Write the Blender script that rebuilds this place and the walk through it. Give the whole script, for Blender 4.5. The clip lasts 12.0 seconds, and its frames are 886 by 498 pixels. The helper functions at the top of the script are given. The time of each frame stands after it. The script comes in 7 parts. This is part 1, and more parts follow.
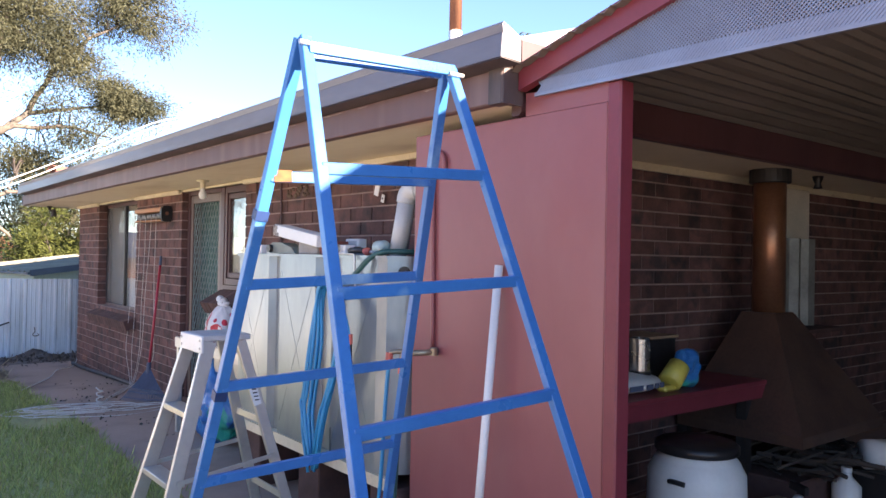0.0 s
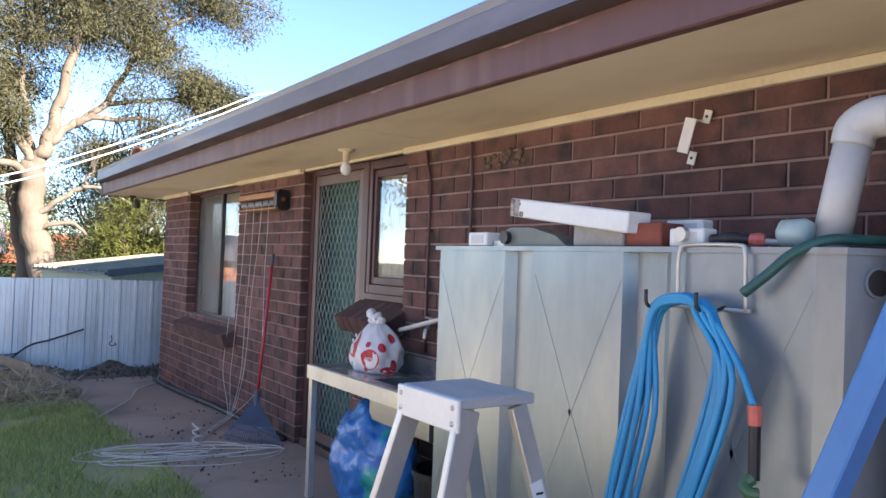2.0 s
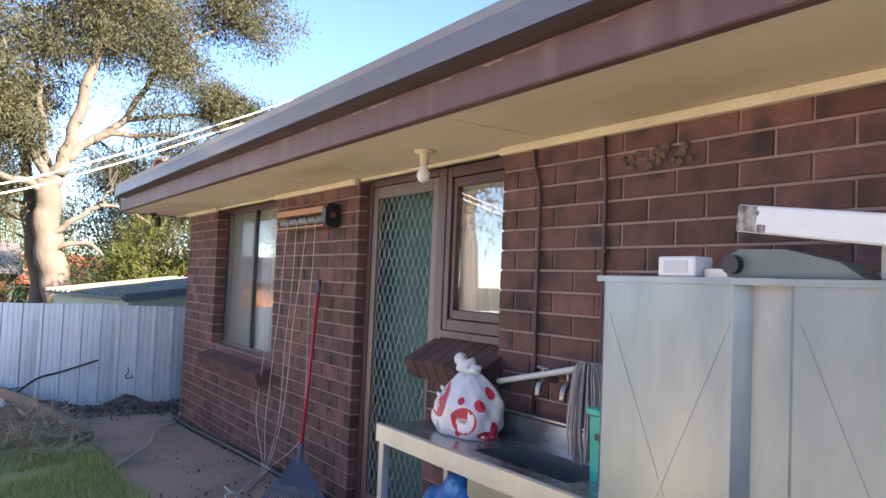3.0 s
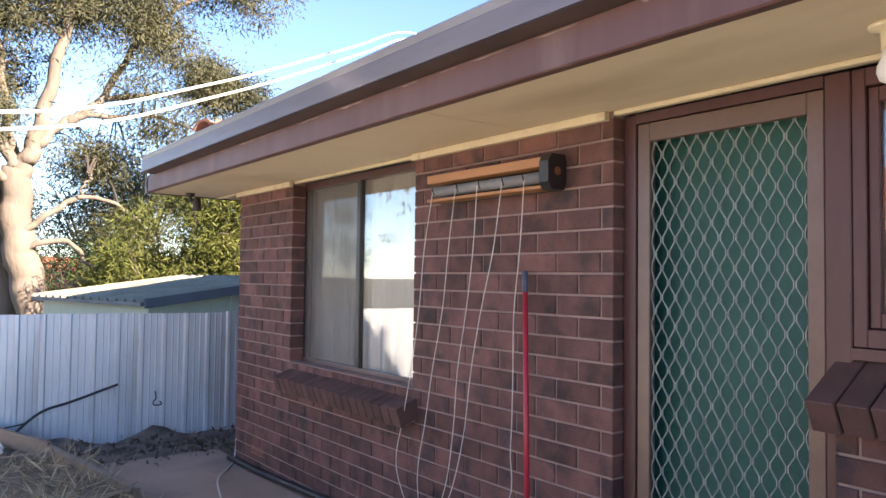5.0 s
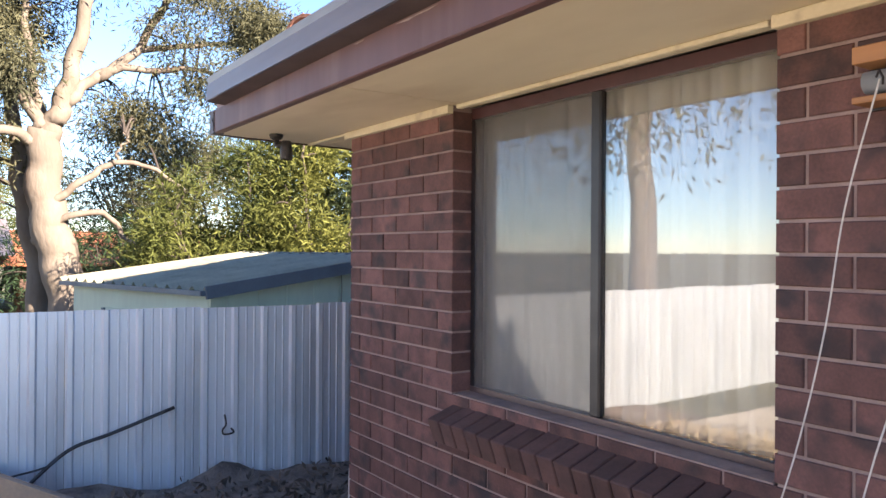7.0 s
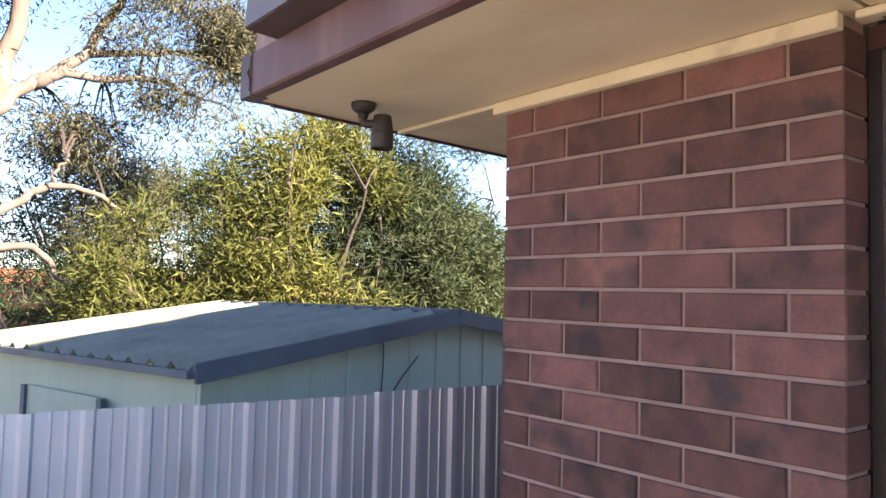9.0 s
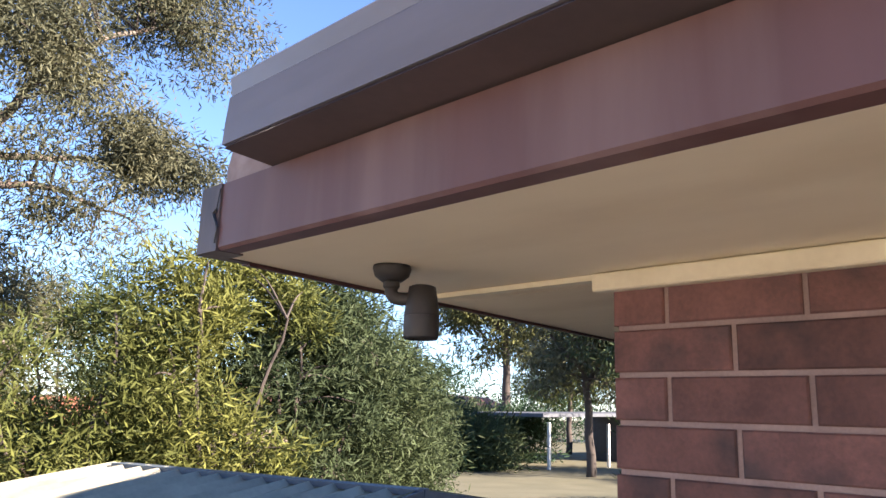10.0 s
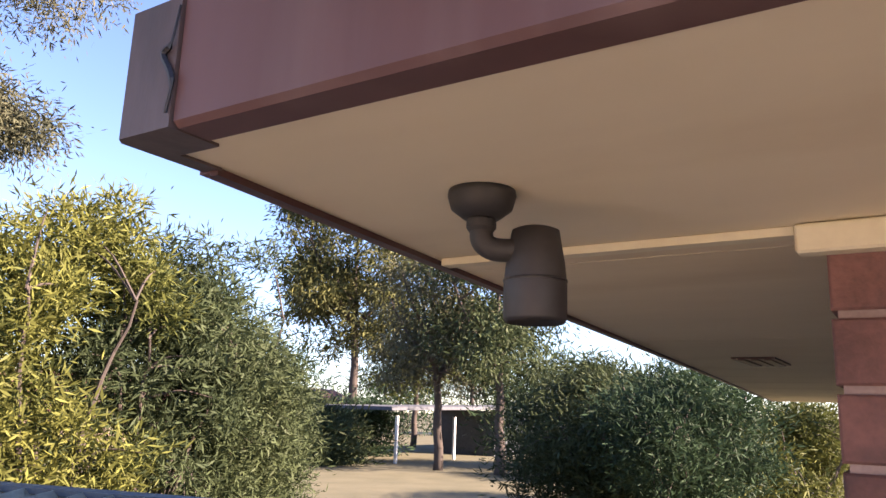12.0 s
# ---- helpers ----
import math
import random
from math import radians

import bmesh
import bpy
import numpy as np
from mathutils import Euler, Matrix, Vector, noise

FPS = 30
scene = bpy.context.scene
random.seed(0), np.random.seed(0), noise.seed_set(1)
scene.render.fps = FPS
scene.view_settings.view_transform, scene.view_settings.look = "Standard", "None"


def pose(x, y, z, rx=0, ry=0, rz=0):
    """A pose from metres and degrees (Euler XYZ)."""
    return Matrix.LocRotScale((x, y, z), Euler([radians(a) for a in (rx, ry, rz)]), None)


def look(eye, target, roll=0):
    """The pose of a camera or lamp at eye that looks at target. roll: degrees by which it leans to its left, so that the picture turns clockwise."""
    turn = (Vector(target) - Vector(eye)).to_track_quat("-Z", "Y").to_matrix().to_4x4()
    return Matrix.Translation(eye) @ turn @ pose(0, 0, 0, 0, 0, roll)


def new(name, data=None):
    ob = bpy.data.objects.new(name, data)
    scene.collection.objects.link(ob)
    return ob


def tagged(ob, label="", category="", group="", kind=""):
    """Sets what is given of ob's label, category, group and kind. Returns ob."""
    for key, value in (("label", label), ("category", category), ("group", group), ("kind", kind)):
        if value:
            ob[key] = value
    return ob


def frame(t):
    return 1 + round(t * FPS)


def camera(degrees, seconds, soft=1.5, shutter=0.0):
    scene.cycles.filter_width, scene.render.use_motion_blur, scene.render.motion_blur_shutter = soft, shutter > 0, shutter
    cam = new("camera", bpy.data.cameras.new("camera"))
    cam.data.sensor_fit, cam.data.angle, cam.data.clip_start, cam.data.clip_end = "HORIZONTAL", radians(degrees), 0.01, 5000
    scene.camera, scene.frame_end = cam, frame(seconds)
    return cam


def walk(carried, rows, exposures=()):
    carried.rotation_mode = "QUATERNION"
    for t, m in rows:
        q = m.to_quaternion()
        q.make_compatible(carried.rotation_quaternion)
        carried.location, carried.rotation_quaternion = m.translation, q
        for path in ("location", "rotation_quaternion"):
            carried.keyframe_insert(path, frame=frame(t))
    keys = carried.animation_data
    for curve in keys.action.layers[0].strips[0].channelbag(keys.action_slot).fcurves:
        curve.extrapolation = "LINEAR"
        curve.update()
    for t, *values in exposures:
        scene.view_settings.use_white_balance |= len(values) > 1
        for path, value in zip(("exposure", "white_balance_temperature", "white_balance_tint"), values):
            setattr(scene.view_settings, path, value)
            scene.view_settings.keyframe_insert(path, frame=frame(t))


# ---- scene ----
cam = camera(60.7, 12.0)
PATH = [
    (0, (-0.166, 0.088, 1.515), (1.083, 1.65, 1.536), 1.1),
    (0.5, (-0.092, 0.524, 1.499), (1.143, 2.097, 1.552), 1.7),
    (1, (-0.035, 1.031, 1.489), (1.144, 2.646, 1.557), 2.4),
    (1.5, (0.026, 1.531, 1.458), (1.174, 3.168, 1.516), 2.4),
    (2, (0.109, 2.032, 1.445), (1.234, 3.685, 1.485), 2.2),
    (2.5, (0.172, 2.5, 1.436), (1.283, 4.162, 1.506), 2.9),
    (3, (0.281, 3.001, 1.472), (1.371, 4.675, 1.567), 2.4),
    (3.5, (0.208, 3.522, 1.466), (1.303, 5.192, 1.577), 1.9),
    (3.7, (0.147, 3.76, 1.458), (1.269, 5.412, 1.566), 1.6),
    (5.3, (0.078, 5.429, 1.437), (1.265, 7.037, 1.507), 0.7),
    (5.5, (0.106, 5.662, 1.437), (1.286, 7.276, 1.491), 0.5),
    (6, (0.191, 6.181, 1.433), (1.351, 7.81, 1.457), 0.3),
    (6.5, (0.35, 6.715, 1.434), (1.486, 8.361, 1.433), 0.3),
    (7, (0.47, 7.22, 1.466), (1.589, 8.877, 1.47), 0.4),
    (7.2, (0.524, 7.423, 1.459), (1.637, 9.084, 1.466), 0.5),
    (8.8, (0.809, 9.033, 1.517), (2.036, 10.61, 1.6), 1.3),
    (9, (0.827, 9.215, 1.523), (2.064, 10.782, 1.646), 1.4),
    (9.5, (0.939, 9.606, 1.569), (2.209, 11.131, 1.813), 2.0),
    (10, (1.055, 10.034, 1.810), (2.448, 11.403, 2.238), 1.8),
    (10.5, (1.033, 10.369, 1.884), (2.540, 11.552, 2.457), 3.5),
    (11, (1.083, 10.520, 1.910), (2.633, 11.662, 2.452), 4.6),
    (11.5, (1.223, 10.595, 1.872), (2.845, 11.676, 2.319), 3.5),
    (12, (1.323, 10.709, 1.852), (2.967, 11.767, 2.273), 2.0),
]
walk(cam, [(t, look(eye, target, roll)) for t, eye, target, roll in PATH],
     [(0.0, 2.98, 6650, 19), (0.5, 2.92, 6650, 18), (1.0, 2.55, 6500, 14), (1.5, 2.60, 6400, 12), (2.0, 2.80, 6500, 15), (3.0, 2.85, 6600, 16), (5.5, 2.98, 6850, 20), (6.0, 3.0, 6850, 21), (6.5, 2.97, 6800, 19), (7.0, 2.96, 6700, 17), (9.0, 3.10, 6850, 22), (9.5, 2.98, 6700, 20), (10.5, 2.74, 6050, 19), (11.0, 2.66, 6000, 18), (11.5, 3.0, 6900, 27), (12.0, 2.92, 7000, 29)])

# ---- world, sun ----
SUN = Vector((0.33, -0.84, 0.43)).normalized()
world = bpy.data.worlds.new("sky")
scene.world = world
world.use_nodes = True
wn = world.node_tree
sky = wn.nodes.new("ShaderNodeTexSky")
sky.sky_type, sky.sun_disc = "NISHITA", False
sky.sun_elevation = math.asin(SUN.z)
sky.sun_rotation = math.atan2(SUN.x, SUN.y)
sky.air_density, sky.dust_density, sky.ozone_density = 0.85, 0.0, 4.0
wn.links.new(sky.outputs[0], wn.nodes["Background"].inputs[0])
wn.nodes["Background"].inputs[1].default_value = 0.058
sun_data = bpy.data.lights.new("sun", "SUN")
sun_data.energy, sun_data.angle, sun_data.color = 4.2, radians(0.6), (1.0, 0.86, 0.67)
sun = new("sun", sun_data)
sun.matrix_world = look((0, 0, 30), Vector((0, 0, 30)) - SUN)

# ---- helpers of this scene ----
ORG = {}


def material(name, color, color2=None, rough=0.7, metal=0.0, scale=6.0, fine=60.0, bump=0.2, spread=0.5, rand=0.0,
             island=0.0, stretch=(1, 1, 1), stain=None, stain_scale=1.3, stain_at=(0.52, 0.7), spec=0.5, size=0.004):
    """A procedural surface: two tones mixed by coarse and fine noise, stains of their own shape, relief and uneven gloss."""
    m = bpy.data.materials.new(name)
    m.use_nodes = True
    t = m.node_tree
    n, l = t.nodes, t.links
    b = n["Principled BSDF"]
    co = n.new("ShaderNodeTexCoord")
    mp = n.new("ShaderNodeMapping")
    mp.inputs["Scale"].default_value = stretch
    l.new(co.outputs["Object"], mp.inputs["Vector"])
    if rand:
        shift = n.new("ShaderNodeVectorMath")
        shift.operation = "SCALE"
        shift.inputs[0].default_value = (37.0, 53.0, 71.0)
        l.new(n.new("ShaderNodeObjectInfo").outputs["Random"], shift.inputs["Scale"])
        l.new(shift.outputs[0], mp.inputs["Location"])
    big = n.new("ShaderNodeTexNoise")
    big.inputs["Scale"].default_value, big.inputs["Detail"].default_value = scale, 5
    small = n.new("ShaderNodeTexNoise")
    small.inputs["Scale"].default_value, small.inputs["Detail"].default_value = fine, 4
    for node in (big, small):
        l.new(mp.outputs[0], node.inputs["Vector"])
    add = n.new("ShaderNodeMath")
    add.operation = "MULTIPLY_ADD"
    l.new(small.outputs[0], add.inputs[0])
    add.inputs[1].default_value = 0.45
    l.new(big.outputs[0], add.inputs[2])
    ramp = n.new("ShaderNodeMapRange")
    ramp.inputs[1].default_value, ramp.inputs[2].default_value = 0.72 - spread * 0.45, 0.72 + spread * 0.45
    l.new(add.outputs[0], ramp.inputs[0])
    mix = n.new("ShaderNodeMix")
    mix.data_type = "RGBA"
    c2 = color2 or tuple(c * 0.72 for c in color)
    mix.inputs[6].default_value, mix.inputs[7].default_value = (*color, 1), (*c2, 1)
    l.new(ramp.outputs[0], mix.inputs[0])
    out = mix.outputs[2]
    if stain:
        sn = n.new("ShaderNodeTexNoise")
        sn.inputs["Scale"].default_value, sn.inputs["Detail"].default_value = stain_scale, 7
        l.new(mp.outputs[0], sn.inputs["Vector"])
        sr = n.new("ShaderNodeMapRange")
        sr.inputs[1].default_value, sr.inputs[2].default_value = stain_at
        l.new(sn.outputs[0], sr.inputs[0])
        sm = n.new("ShaderNodeMix")
        sm.data_type = "RGBA"
        l.new(sr.outputs[0], sm.inputs[0])
        l.new(out, sm.inputs[6])
        sm.inputs[7].default_value = (*stain, 1)
        out = sm.outputs[2]
    if rand or island:
        if rand:
            src = n.new("ShaderNodeObjectInfo").outputs["Random"]
        else:
            src = n.new("ShaderNodeNewGeometry").outputs["Random Per Island"]
        mr = n.new("ShaderNodeMapRange")
        k = rand or island
        mr.inputs[3].default_value, mr.inputs[4].default_value = 1 - k, 1 + k
        l.new(src, mr.inputs[0])
        hs = n.new("ShaderNodeHueSaturation")
        l.new(mr.outputs[0], hs.inputs["Value"])
        l.new(out, hs.inputs["Color"])
        out = hs.outputs[0]
    l.new(out, b.inputs["Base Color"])
    rr = n.new("ShaderNodeMapRange")
    rr.inputs[3].default_value, rr.inputs[4].default_value = max(rough - 0.12, 0.02), min(rough + 0.12, 1)
    l.new(big.outputs[0], rr.inputs[0])
    l.new(rr.outputs[0], b.inputs["Roughness"])
    b.inputs["Metallic"].default_value = metal
    b.inputs["Specular IOR Level"].default_value = spec
    if bump:
        bp = n.new("ShaderNodeBump")
        bp.inputs["Strength"].default_value, bp.inputs["Distance"].default_value = bump, size
        l.new(add.outputs[0], bp.inputs["Height"])
        l.new(bp.outputs[0], b.inputs["Normal"])
    return m


def leafy(name, color, color2, rough=0.55):
    m = material(name, color, color2, rough, scale=0.7, fine=3.0, bump=0, spread=0.6, island=0.35, spec=0.08)
    t = m.node_tree
    b = t.nodes["Principled BSDF"]
    tr = t.nodes.new("ShaderNodeBsdfTranslucent")
    mx = t.nodes.new("ShaderNodeMixShader")
    mx.inputs[0].default_value = 0.22
    t.links.new(b.inputs["Base Color"].links[0].from_socket, tr.inputs[0])
    t.links.new(b.outputs[0], mx.inputs[1])
    t.links.new(tr.outputs[0], mx.inputs[2])
    t.links.new(mx.outputs[0], t.nodes["Material Output"].inputs[0])
    return m


def link(name, me, mat, parent=None, label=""):
    ob = new(name, me)
    if mat and not me.materials:
        me.materials.append(mat)
    if parent:
        ob.parent = parent
        ob.matrix_parent_inverse = Matrix.Translation(ORG.get(parent.name, Vector((0, 0, 0)))).inverted()
    if label:
        ob["label"] = label
    return ob


def part(name, bm, mat, parent=None, label="", smooth=False, bevel=0.0):
    """One mesh object, under a thing or a part; its points are in world metres."""
    if bevel:
        bmesh.ops.bevel(bm, geom=[e for e in bm.edges if e.is_manifold and e.calc_face_angle(0) > 0.6], offset=bevel, segments=1,
                        affect="EDGES", clamp_overlap=True)
    bmesh.ops.recalc_face_normals(bm, faces=bm.faces)
    me = bpy.data.meshes.new(name)
    bm.to_mesh(me)
    bm.free()
    if smooth:
        me.polygons.foreach_set("use_smooth", [True] * len(me.polygons))
    return link(name, me, mat, parent, label)


def thing(name, at, label, category, group="", kind=""):
    e = new(name)
    e.location = at
    e.empty_display_size = 0.1
    ORG[e.name] = Vector(at)
    return tagged(e, label, category, group, kind)


def B():
    return bmesh.new()


def box(bm, x0, x1, y0, y1, z0, z1):
    m = Matrix.Translation(((x0 + x1) / 2, (y0 + y1) / 2, (z0 + z1) / 2)) @ Matrix.Diagonal((abs(x1 - x0), abs(y1 - y0), abs(z1 - z0), 1))
    bmesh.ops.create_cube(bm, size=1, matrix=m)
    return bm


def obox(bm, m, sx, sy, sz):
    bmesh.ops.create_cube(bm, size=1, matrix=m @ Matrix.Diagonal((sx, sy, sz, 1)))
    return bm


def beam(bm, a, b, w, h, up=(0, 0, 1)):
    """A square bar from a to b, w across and h high."""
    a, b = Vector(a), Vector(b)
    d = (b - a).normalized()
    side = d.cross(Vector(up)).normalized()
    u = side.cross(d)
    m = Matrix((side, d, u)).transposed().to_4x4()
    m.translation = (a + b) / 2
    return obox(bm, m, w, (b - a).length, h)


def tube(bm, pts, r, n=8, caps=True):
    """A round tube along points, with one radius or one a point."""
    pts = [Vector(p) for p in pts]
    rs = r if isinstance(r, (list, tuple)) else [r] * len(pts)
    rings, ref = [], None
    for i, p in enumerate(pts):
        d = (pts[min(i + 1, len(pts) - 1)] - pts[max(i - 1, 0)]).normalized()
        if ref is None:
            ref = Vector((0, 0, 1)) if abs(d.z) < 0.9 else Vector((1, 0, 0))
        s = d.cross(ref).normalized()
        u = s.cross(d).normalized()
        ref = u
        rings.append([bm.verts.new(p + rs[i] * (math.cos(2 * math.pi * k / n) * s + math.sin(2 * math.pi * k / n) * u)) for k in range(n)])
    for q, w in zip(rings, rings[1:]):
        for k in range(n):
            bm.faces.new((q[k], q[(k + 1) % n], w[(k + 1) % n], w[k]))
    if caps:
        bm.faces.new(rings[0][::-1])
        bm.faces.new(rings[-1])
    return bm


def smoothed(pts, steps=6):
    """Catmull-Rom points through pts."""
    p = [Vector(q) for q in pts]
    p = [2 * p[0] - p[1]] + p + [2 * p[-1] - p[-2]]
    out = []
    for i in range(1, len(p) - 2):
        for k in range(steps):
            t = k / steps
            a, b, c, d = p[i - 1:i + 3]
            out.append(0.5 * (2 * b + (c - a) * t + (2 * a - 5 * b + 4 * c - d) * t * t + (3 * b - a - 3 * c + d) * t ** 3))
    return out + [p[-2]]


def lathe(bm, profile, at, n=24, axis=None):
    """A turned shape: (radius, height) pairs about a line through at."""
    m = Matrix.Translation(at) @ (Vector((0, 0, 1)).rotation_difference(Vector(axis)).to_matrix().to_4x4() if axis else Matrix())
    rings = []
    for r, z in profile:
        rings.append([bm.verts.new(m @ Vector((r * math.cos(2 * math.pi * k / n), r * math.sin(2 * math.pi * k / n), z))) for k in range(n)])
    for q, w in zip(rings, rings[1:]):
        for k in range(n):
            bm.faces.new((q[k], q[(k + 1) % n], w[(k + 1) % n], w[k]))
    bm.faces.new(rings[0][::-1])
    bm.faces.new(rings[-1])
    return bm


def prism(bm, outline, axis, a, b):
    """An outline of (u, v) pairs drawn out along axis from a to b. axis x: (y, z); y: (x, z); z: (x, y)."""
    def put(u, v, w):
        return {"x": (w, u, v), "y": (u, w, v), "z": (u, v, w)}[axis]
    p = [bm.verts.new(put(u, v, a)) for u, v in outline]
    q = [bm.verts.new(put(u, v, b)) for u, v in outline]
    for k in range(len(p)):
        j = (k + 1) % len(p)
        bm.faces.new((p[k], p[j], q[j], q[k]))
    bm.faces.new(p[::-1])
    bm.faces.new(q)
    return bm


def sheet(bm, line, axis, a, b, t):
    """A bent sheet of thickness t: an open line of (u, v) drawn out along axis."""
    n = len(line)
    back = []
    for i in range(n):
        p, q = Vector(line[max(i - 1, 0)]), Vector(line[min(i + 1, n - 1)])
        d = (q - p).normalized()
        back.append((line[i][0] - d.y * t, line[i][1] + d.x * t))
    def put(u, v, w):
        return {"x": (w, u, v), "y": (u, w, v), "z": (u, v, w)}[axis]
    r = [[bm.verts.new(put(u, v, w)) for u, v in pts] for pts in (line, back) for w in (a, b)]
    fa, fb, ba, bb = r
    for i in range(n - 1):
        bm.faces.new((fa[i], fa[i + 1], fb[i + 1], fb[i]))
        bm.faces.new((ba[i], bb[i], bb[i + 1], ba[i + 1]))
        bm.faces.new((fa[i], ba[i], ba[i + 1], fa[i + 1]))
        bm.faces.new((fb[i], fb[i + 1], bb[i + 1], bb[i]))
    for i in (0, n - 1):
        bm.faces.new((fa[i], fb[i], bb[i], ba[i]))
    return bm


def raw(name, verts, faces, mat, parent=None, label="", smooth=False):
    me = bpy.data.meshes.new(name)
    me.from_pydata([tuple(v) for v in verts], [], [tuple(f) for f in faces])
    me.update()
    if smooth:
        me.polygons.foreach_set("use_smooth", [True] * len(me.polygons))
    return link(name, me, mat, parent, label)


RNG = np.random.default_rng(5)


def leaves(name, centres, size, mat, parent, per=60, radius=0.5, droop=0.3, flat=0.7, wide=0.2, label=""):
    """A crown: sprays of long thin leaves round many centres, in one mesh."""
    c = np.repeat(np.asarray(centres, float), per, axis=0)
    k = len(c)
    off = RNG.normal(size=(k, 3)) * radius * 0.5
    off[:, 2] *= flat
    p = c + off
    d = RNG.normal(size=(k, 3)) * 0.8 + off / (radius + 1e-6)
    d[:, 2] -= droop
    d /= np.linalg.norm(d, axis=1, keepdims=True)
    w = np.cross(d, RNG.normal(size=(k, 3)))
    w /= np.linalg.norm(w, axis=1, keepdims=True)
    s = size * RNG.uniform(0.6, 1.4, (k, 1))
    v = np.stack([p, p + d * s * 0.45 + w * s * wide * 0.5, p + d * s, p + d * s * 0.45 - w * s * wide * 0.5], axis=1).reshape(-1, 3)
    me = bpy.data.meshes.new(name)
    me.vertices.add(4 * k)
    me.vertices.foreach_set("co", v.ravel())
    me.loops.add(4 * k)
    me.loops.foreach_set("vertex_index", np.arange(4 * k))
    me.polygons.add(k)
    me.polygons.foreach_set("loop_start", np.arange(0, 4 * k, 4))
    me.update(calc_edges=True)
    return link(name, me, mat, parent, label)

# ---- materials ----
BRICK = material("brick", (0.172, 0.079, 0.067), (0.094, 0.048, 0.044), 0.85, scale=9, fine=110, bump=1.0, spread=0.42, rand=0.32, stain=(0.048, 0.033, 0.034), stain_scale=7, stain_at=(0.50, 0.68))
BRICK_FAR = material("brick_joined", (0.160, 0.074, 0.063), (0.088, 0.045, 0.042), 0.85, scale=9, fine=110, bump=1.0, spread=0.42, island=0.30, stain=(0.045, 0.031, 0.033), stain_scale=7, stain_at=(0.50, 0.68))
MORTAR = material("mortar", (0.33, 0.24, 0.215), (0.23, 0.165, 0.15), 0.95, scale=12, fine=160, bump=0.6)
SILL = material("sill_brick", (0.115, 0.058, 0.050), (0.070, 0.038, 0.035), 0.85, scale=8, fine=90, bump=0.5, rand=0.2)
FASCIA = material("brown_paint", (0.150, 0.074, 0.068), (0.100, 0.052, 0.050), 0.5, scale=5, fine=30, bump=0.12, spread=0.8, stretch=(1, 1, 0.12), stain=(0.21, 0.135, 0.125), stain_scale=5, stain_at=(0.55, 0.78))
GRIMY = material("grimy_brown_paint", (0.125, 0.088, 0.084), (0.065, 0.048, 0.047), 0.5, scale=9, fine=60, bump=0.4, spread=0.8, stretch=(1, 1, 0.35), stain=(0.045, 0.035, 0.036), stain_scale=7, stain_at=(0.54, 0.70))
BARE = material("flaked_undercoat", (0.36, 0.29, 0.27), (0.25, 0.19, 0.18), 0.8, scale=20, bump=0.3)
GUTTER = material("gutter_metal", (0.215, 0.195, 0.205), (0.155, 0.142, 0.155), 0.38, metal=0.25, scale=2, fine=30, bump=0.06, stretch=(1, 0.2, 1), stain=(0.27, 0.25, 0.26), stain_scale=3, stain_at=(0.55, 0.8))
# darker than gutter_metal: shade under the gutter, put into the colour
GUTTER_SHADED = material("gutter_shaded_underside", (0.09, 0.062, 0.060), (0.06, 0.045, 0.044), 0.5, scale=4, bump=0.1)
SOFFIT = material("soffit_paint", (0.83, 0.72, 0.53), (0.70, 0.59, 0.42), 0.7, scale=1.3, fine=14, bump=0.06, spread=0.9, stretch=(1, 0.4, 1), stain=(0.62, 0.50, 0.34), stain_scale=2.4, stain_at=(0.52, 0.75))
CREAM = material("cream_trim", (0.74, 0.66, 0.48), (0.62, 0.54, 0.38), 0.6, scale=5, fine=60, bump=0.2, stain=(0.35, 0.28, 0.2), stain_scale=6, stain_at=(0.62, 0.75))
TRIM = material("maroon_timber", (0.085, 0.035, 0.036), (0.06, 0.026, 0.028), 0.45, scale=4, fine=50, bump=0.15, stretch=(1, 1, 0.2))
DOORFRAME = material("brown_aluminium", (0.16, 0.115, 0.10), (0.13, 0.09, 0.08), 0.4, metal=0.3, scale=4, bump=0.04)
DOORLEAF = material("green_door", (0.017, 0.115, 0.098), (0.012, 0.085, 0.075), 0.6, scale=2, bump=0.1)
MESH = material("security_mesh", (0.33, 0.38, 0.37), (0.20, 0.24, 0.24), 0.5, metal=0.2, scale=20, bump=0.1)
BLACK = material("black_frame", (0.022, 0.020, 0.022), None, 0.4, scale=8, bump=0.05)
CONCRETE = material("concrete", (0.45, 0.315, 0.245), (0.31, 0.215, 0.165), 0.9, scale=1.2, fine=40, bump=0.4, spread=0.9, stain=(0.24, 0.17, 0.14), stain_scale=1.6, stain_at=(0.52, 0.72))
SOIL = material("dark_soil", (0.27, 0.205, 0.165), (0.13, 0.098, 0.082), 0.95, scale=7, fine=50, bump=1.0, size=0.02, stain=(0.07, 0.055, 0.048), stain_scale=4, stain_at=(0.52, 0.64))
LAWN = material("lawn_ground", (0.36, 0.38, 0.12), (0.40, 0.34, 0.19), 0.95, scale=2, fine=30, bump=0.8, spread=0.8, size=0.02)
FENCE = material("galvanised_sheet", (0.68, 0.73, 0.79), (0.56, 0.61, 0.67), 0.40, metal=0.45, scale=1.5, fine=18, bump=0.06, stretch=(1, 1, 0.25), stain=(0.30, 0.33, 0.36), stain_scale=2, stain_at=(0.55, 0.8))
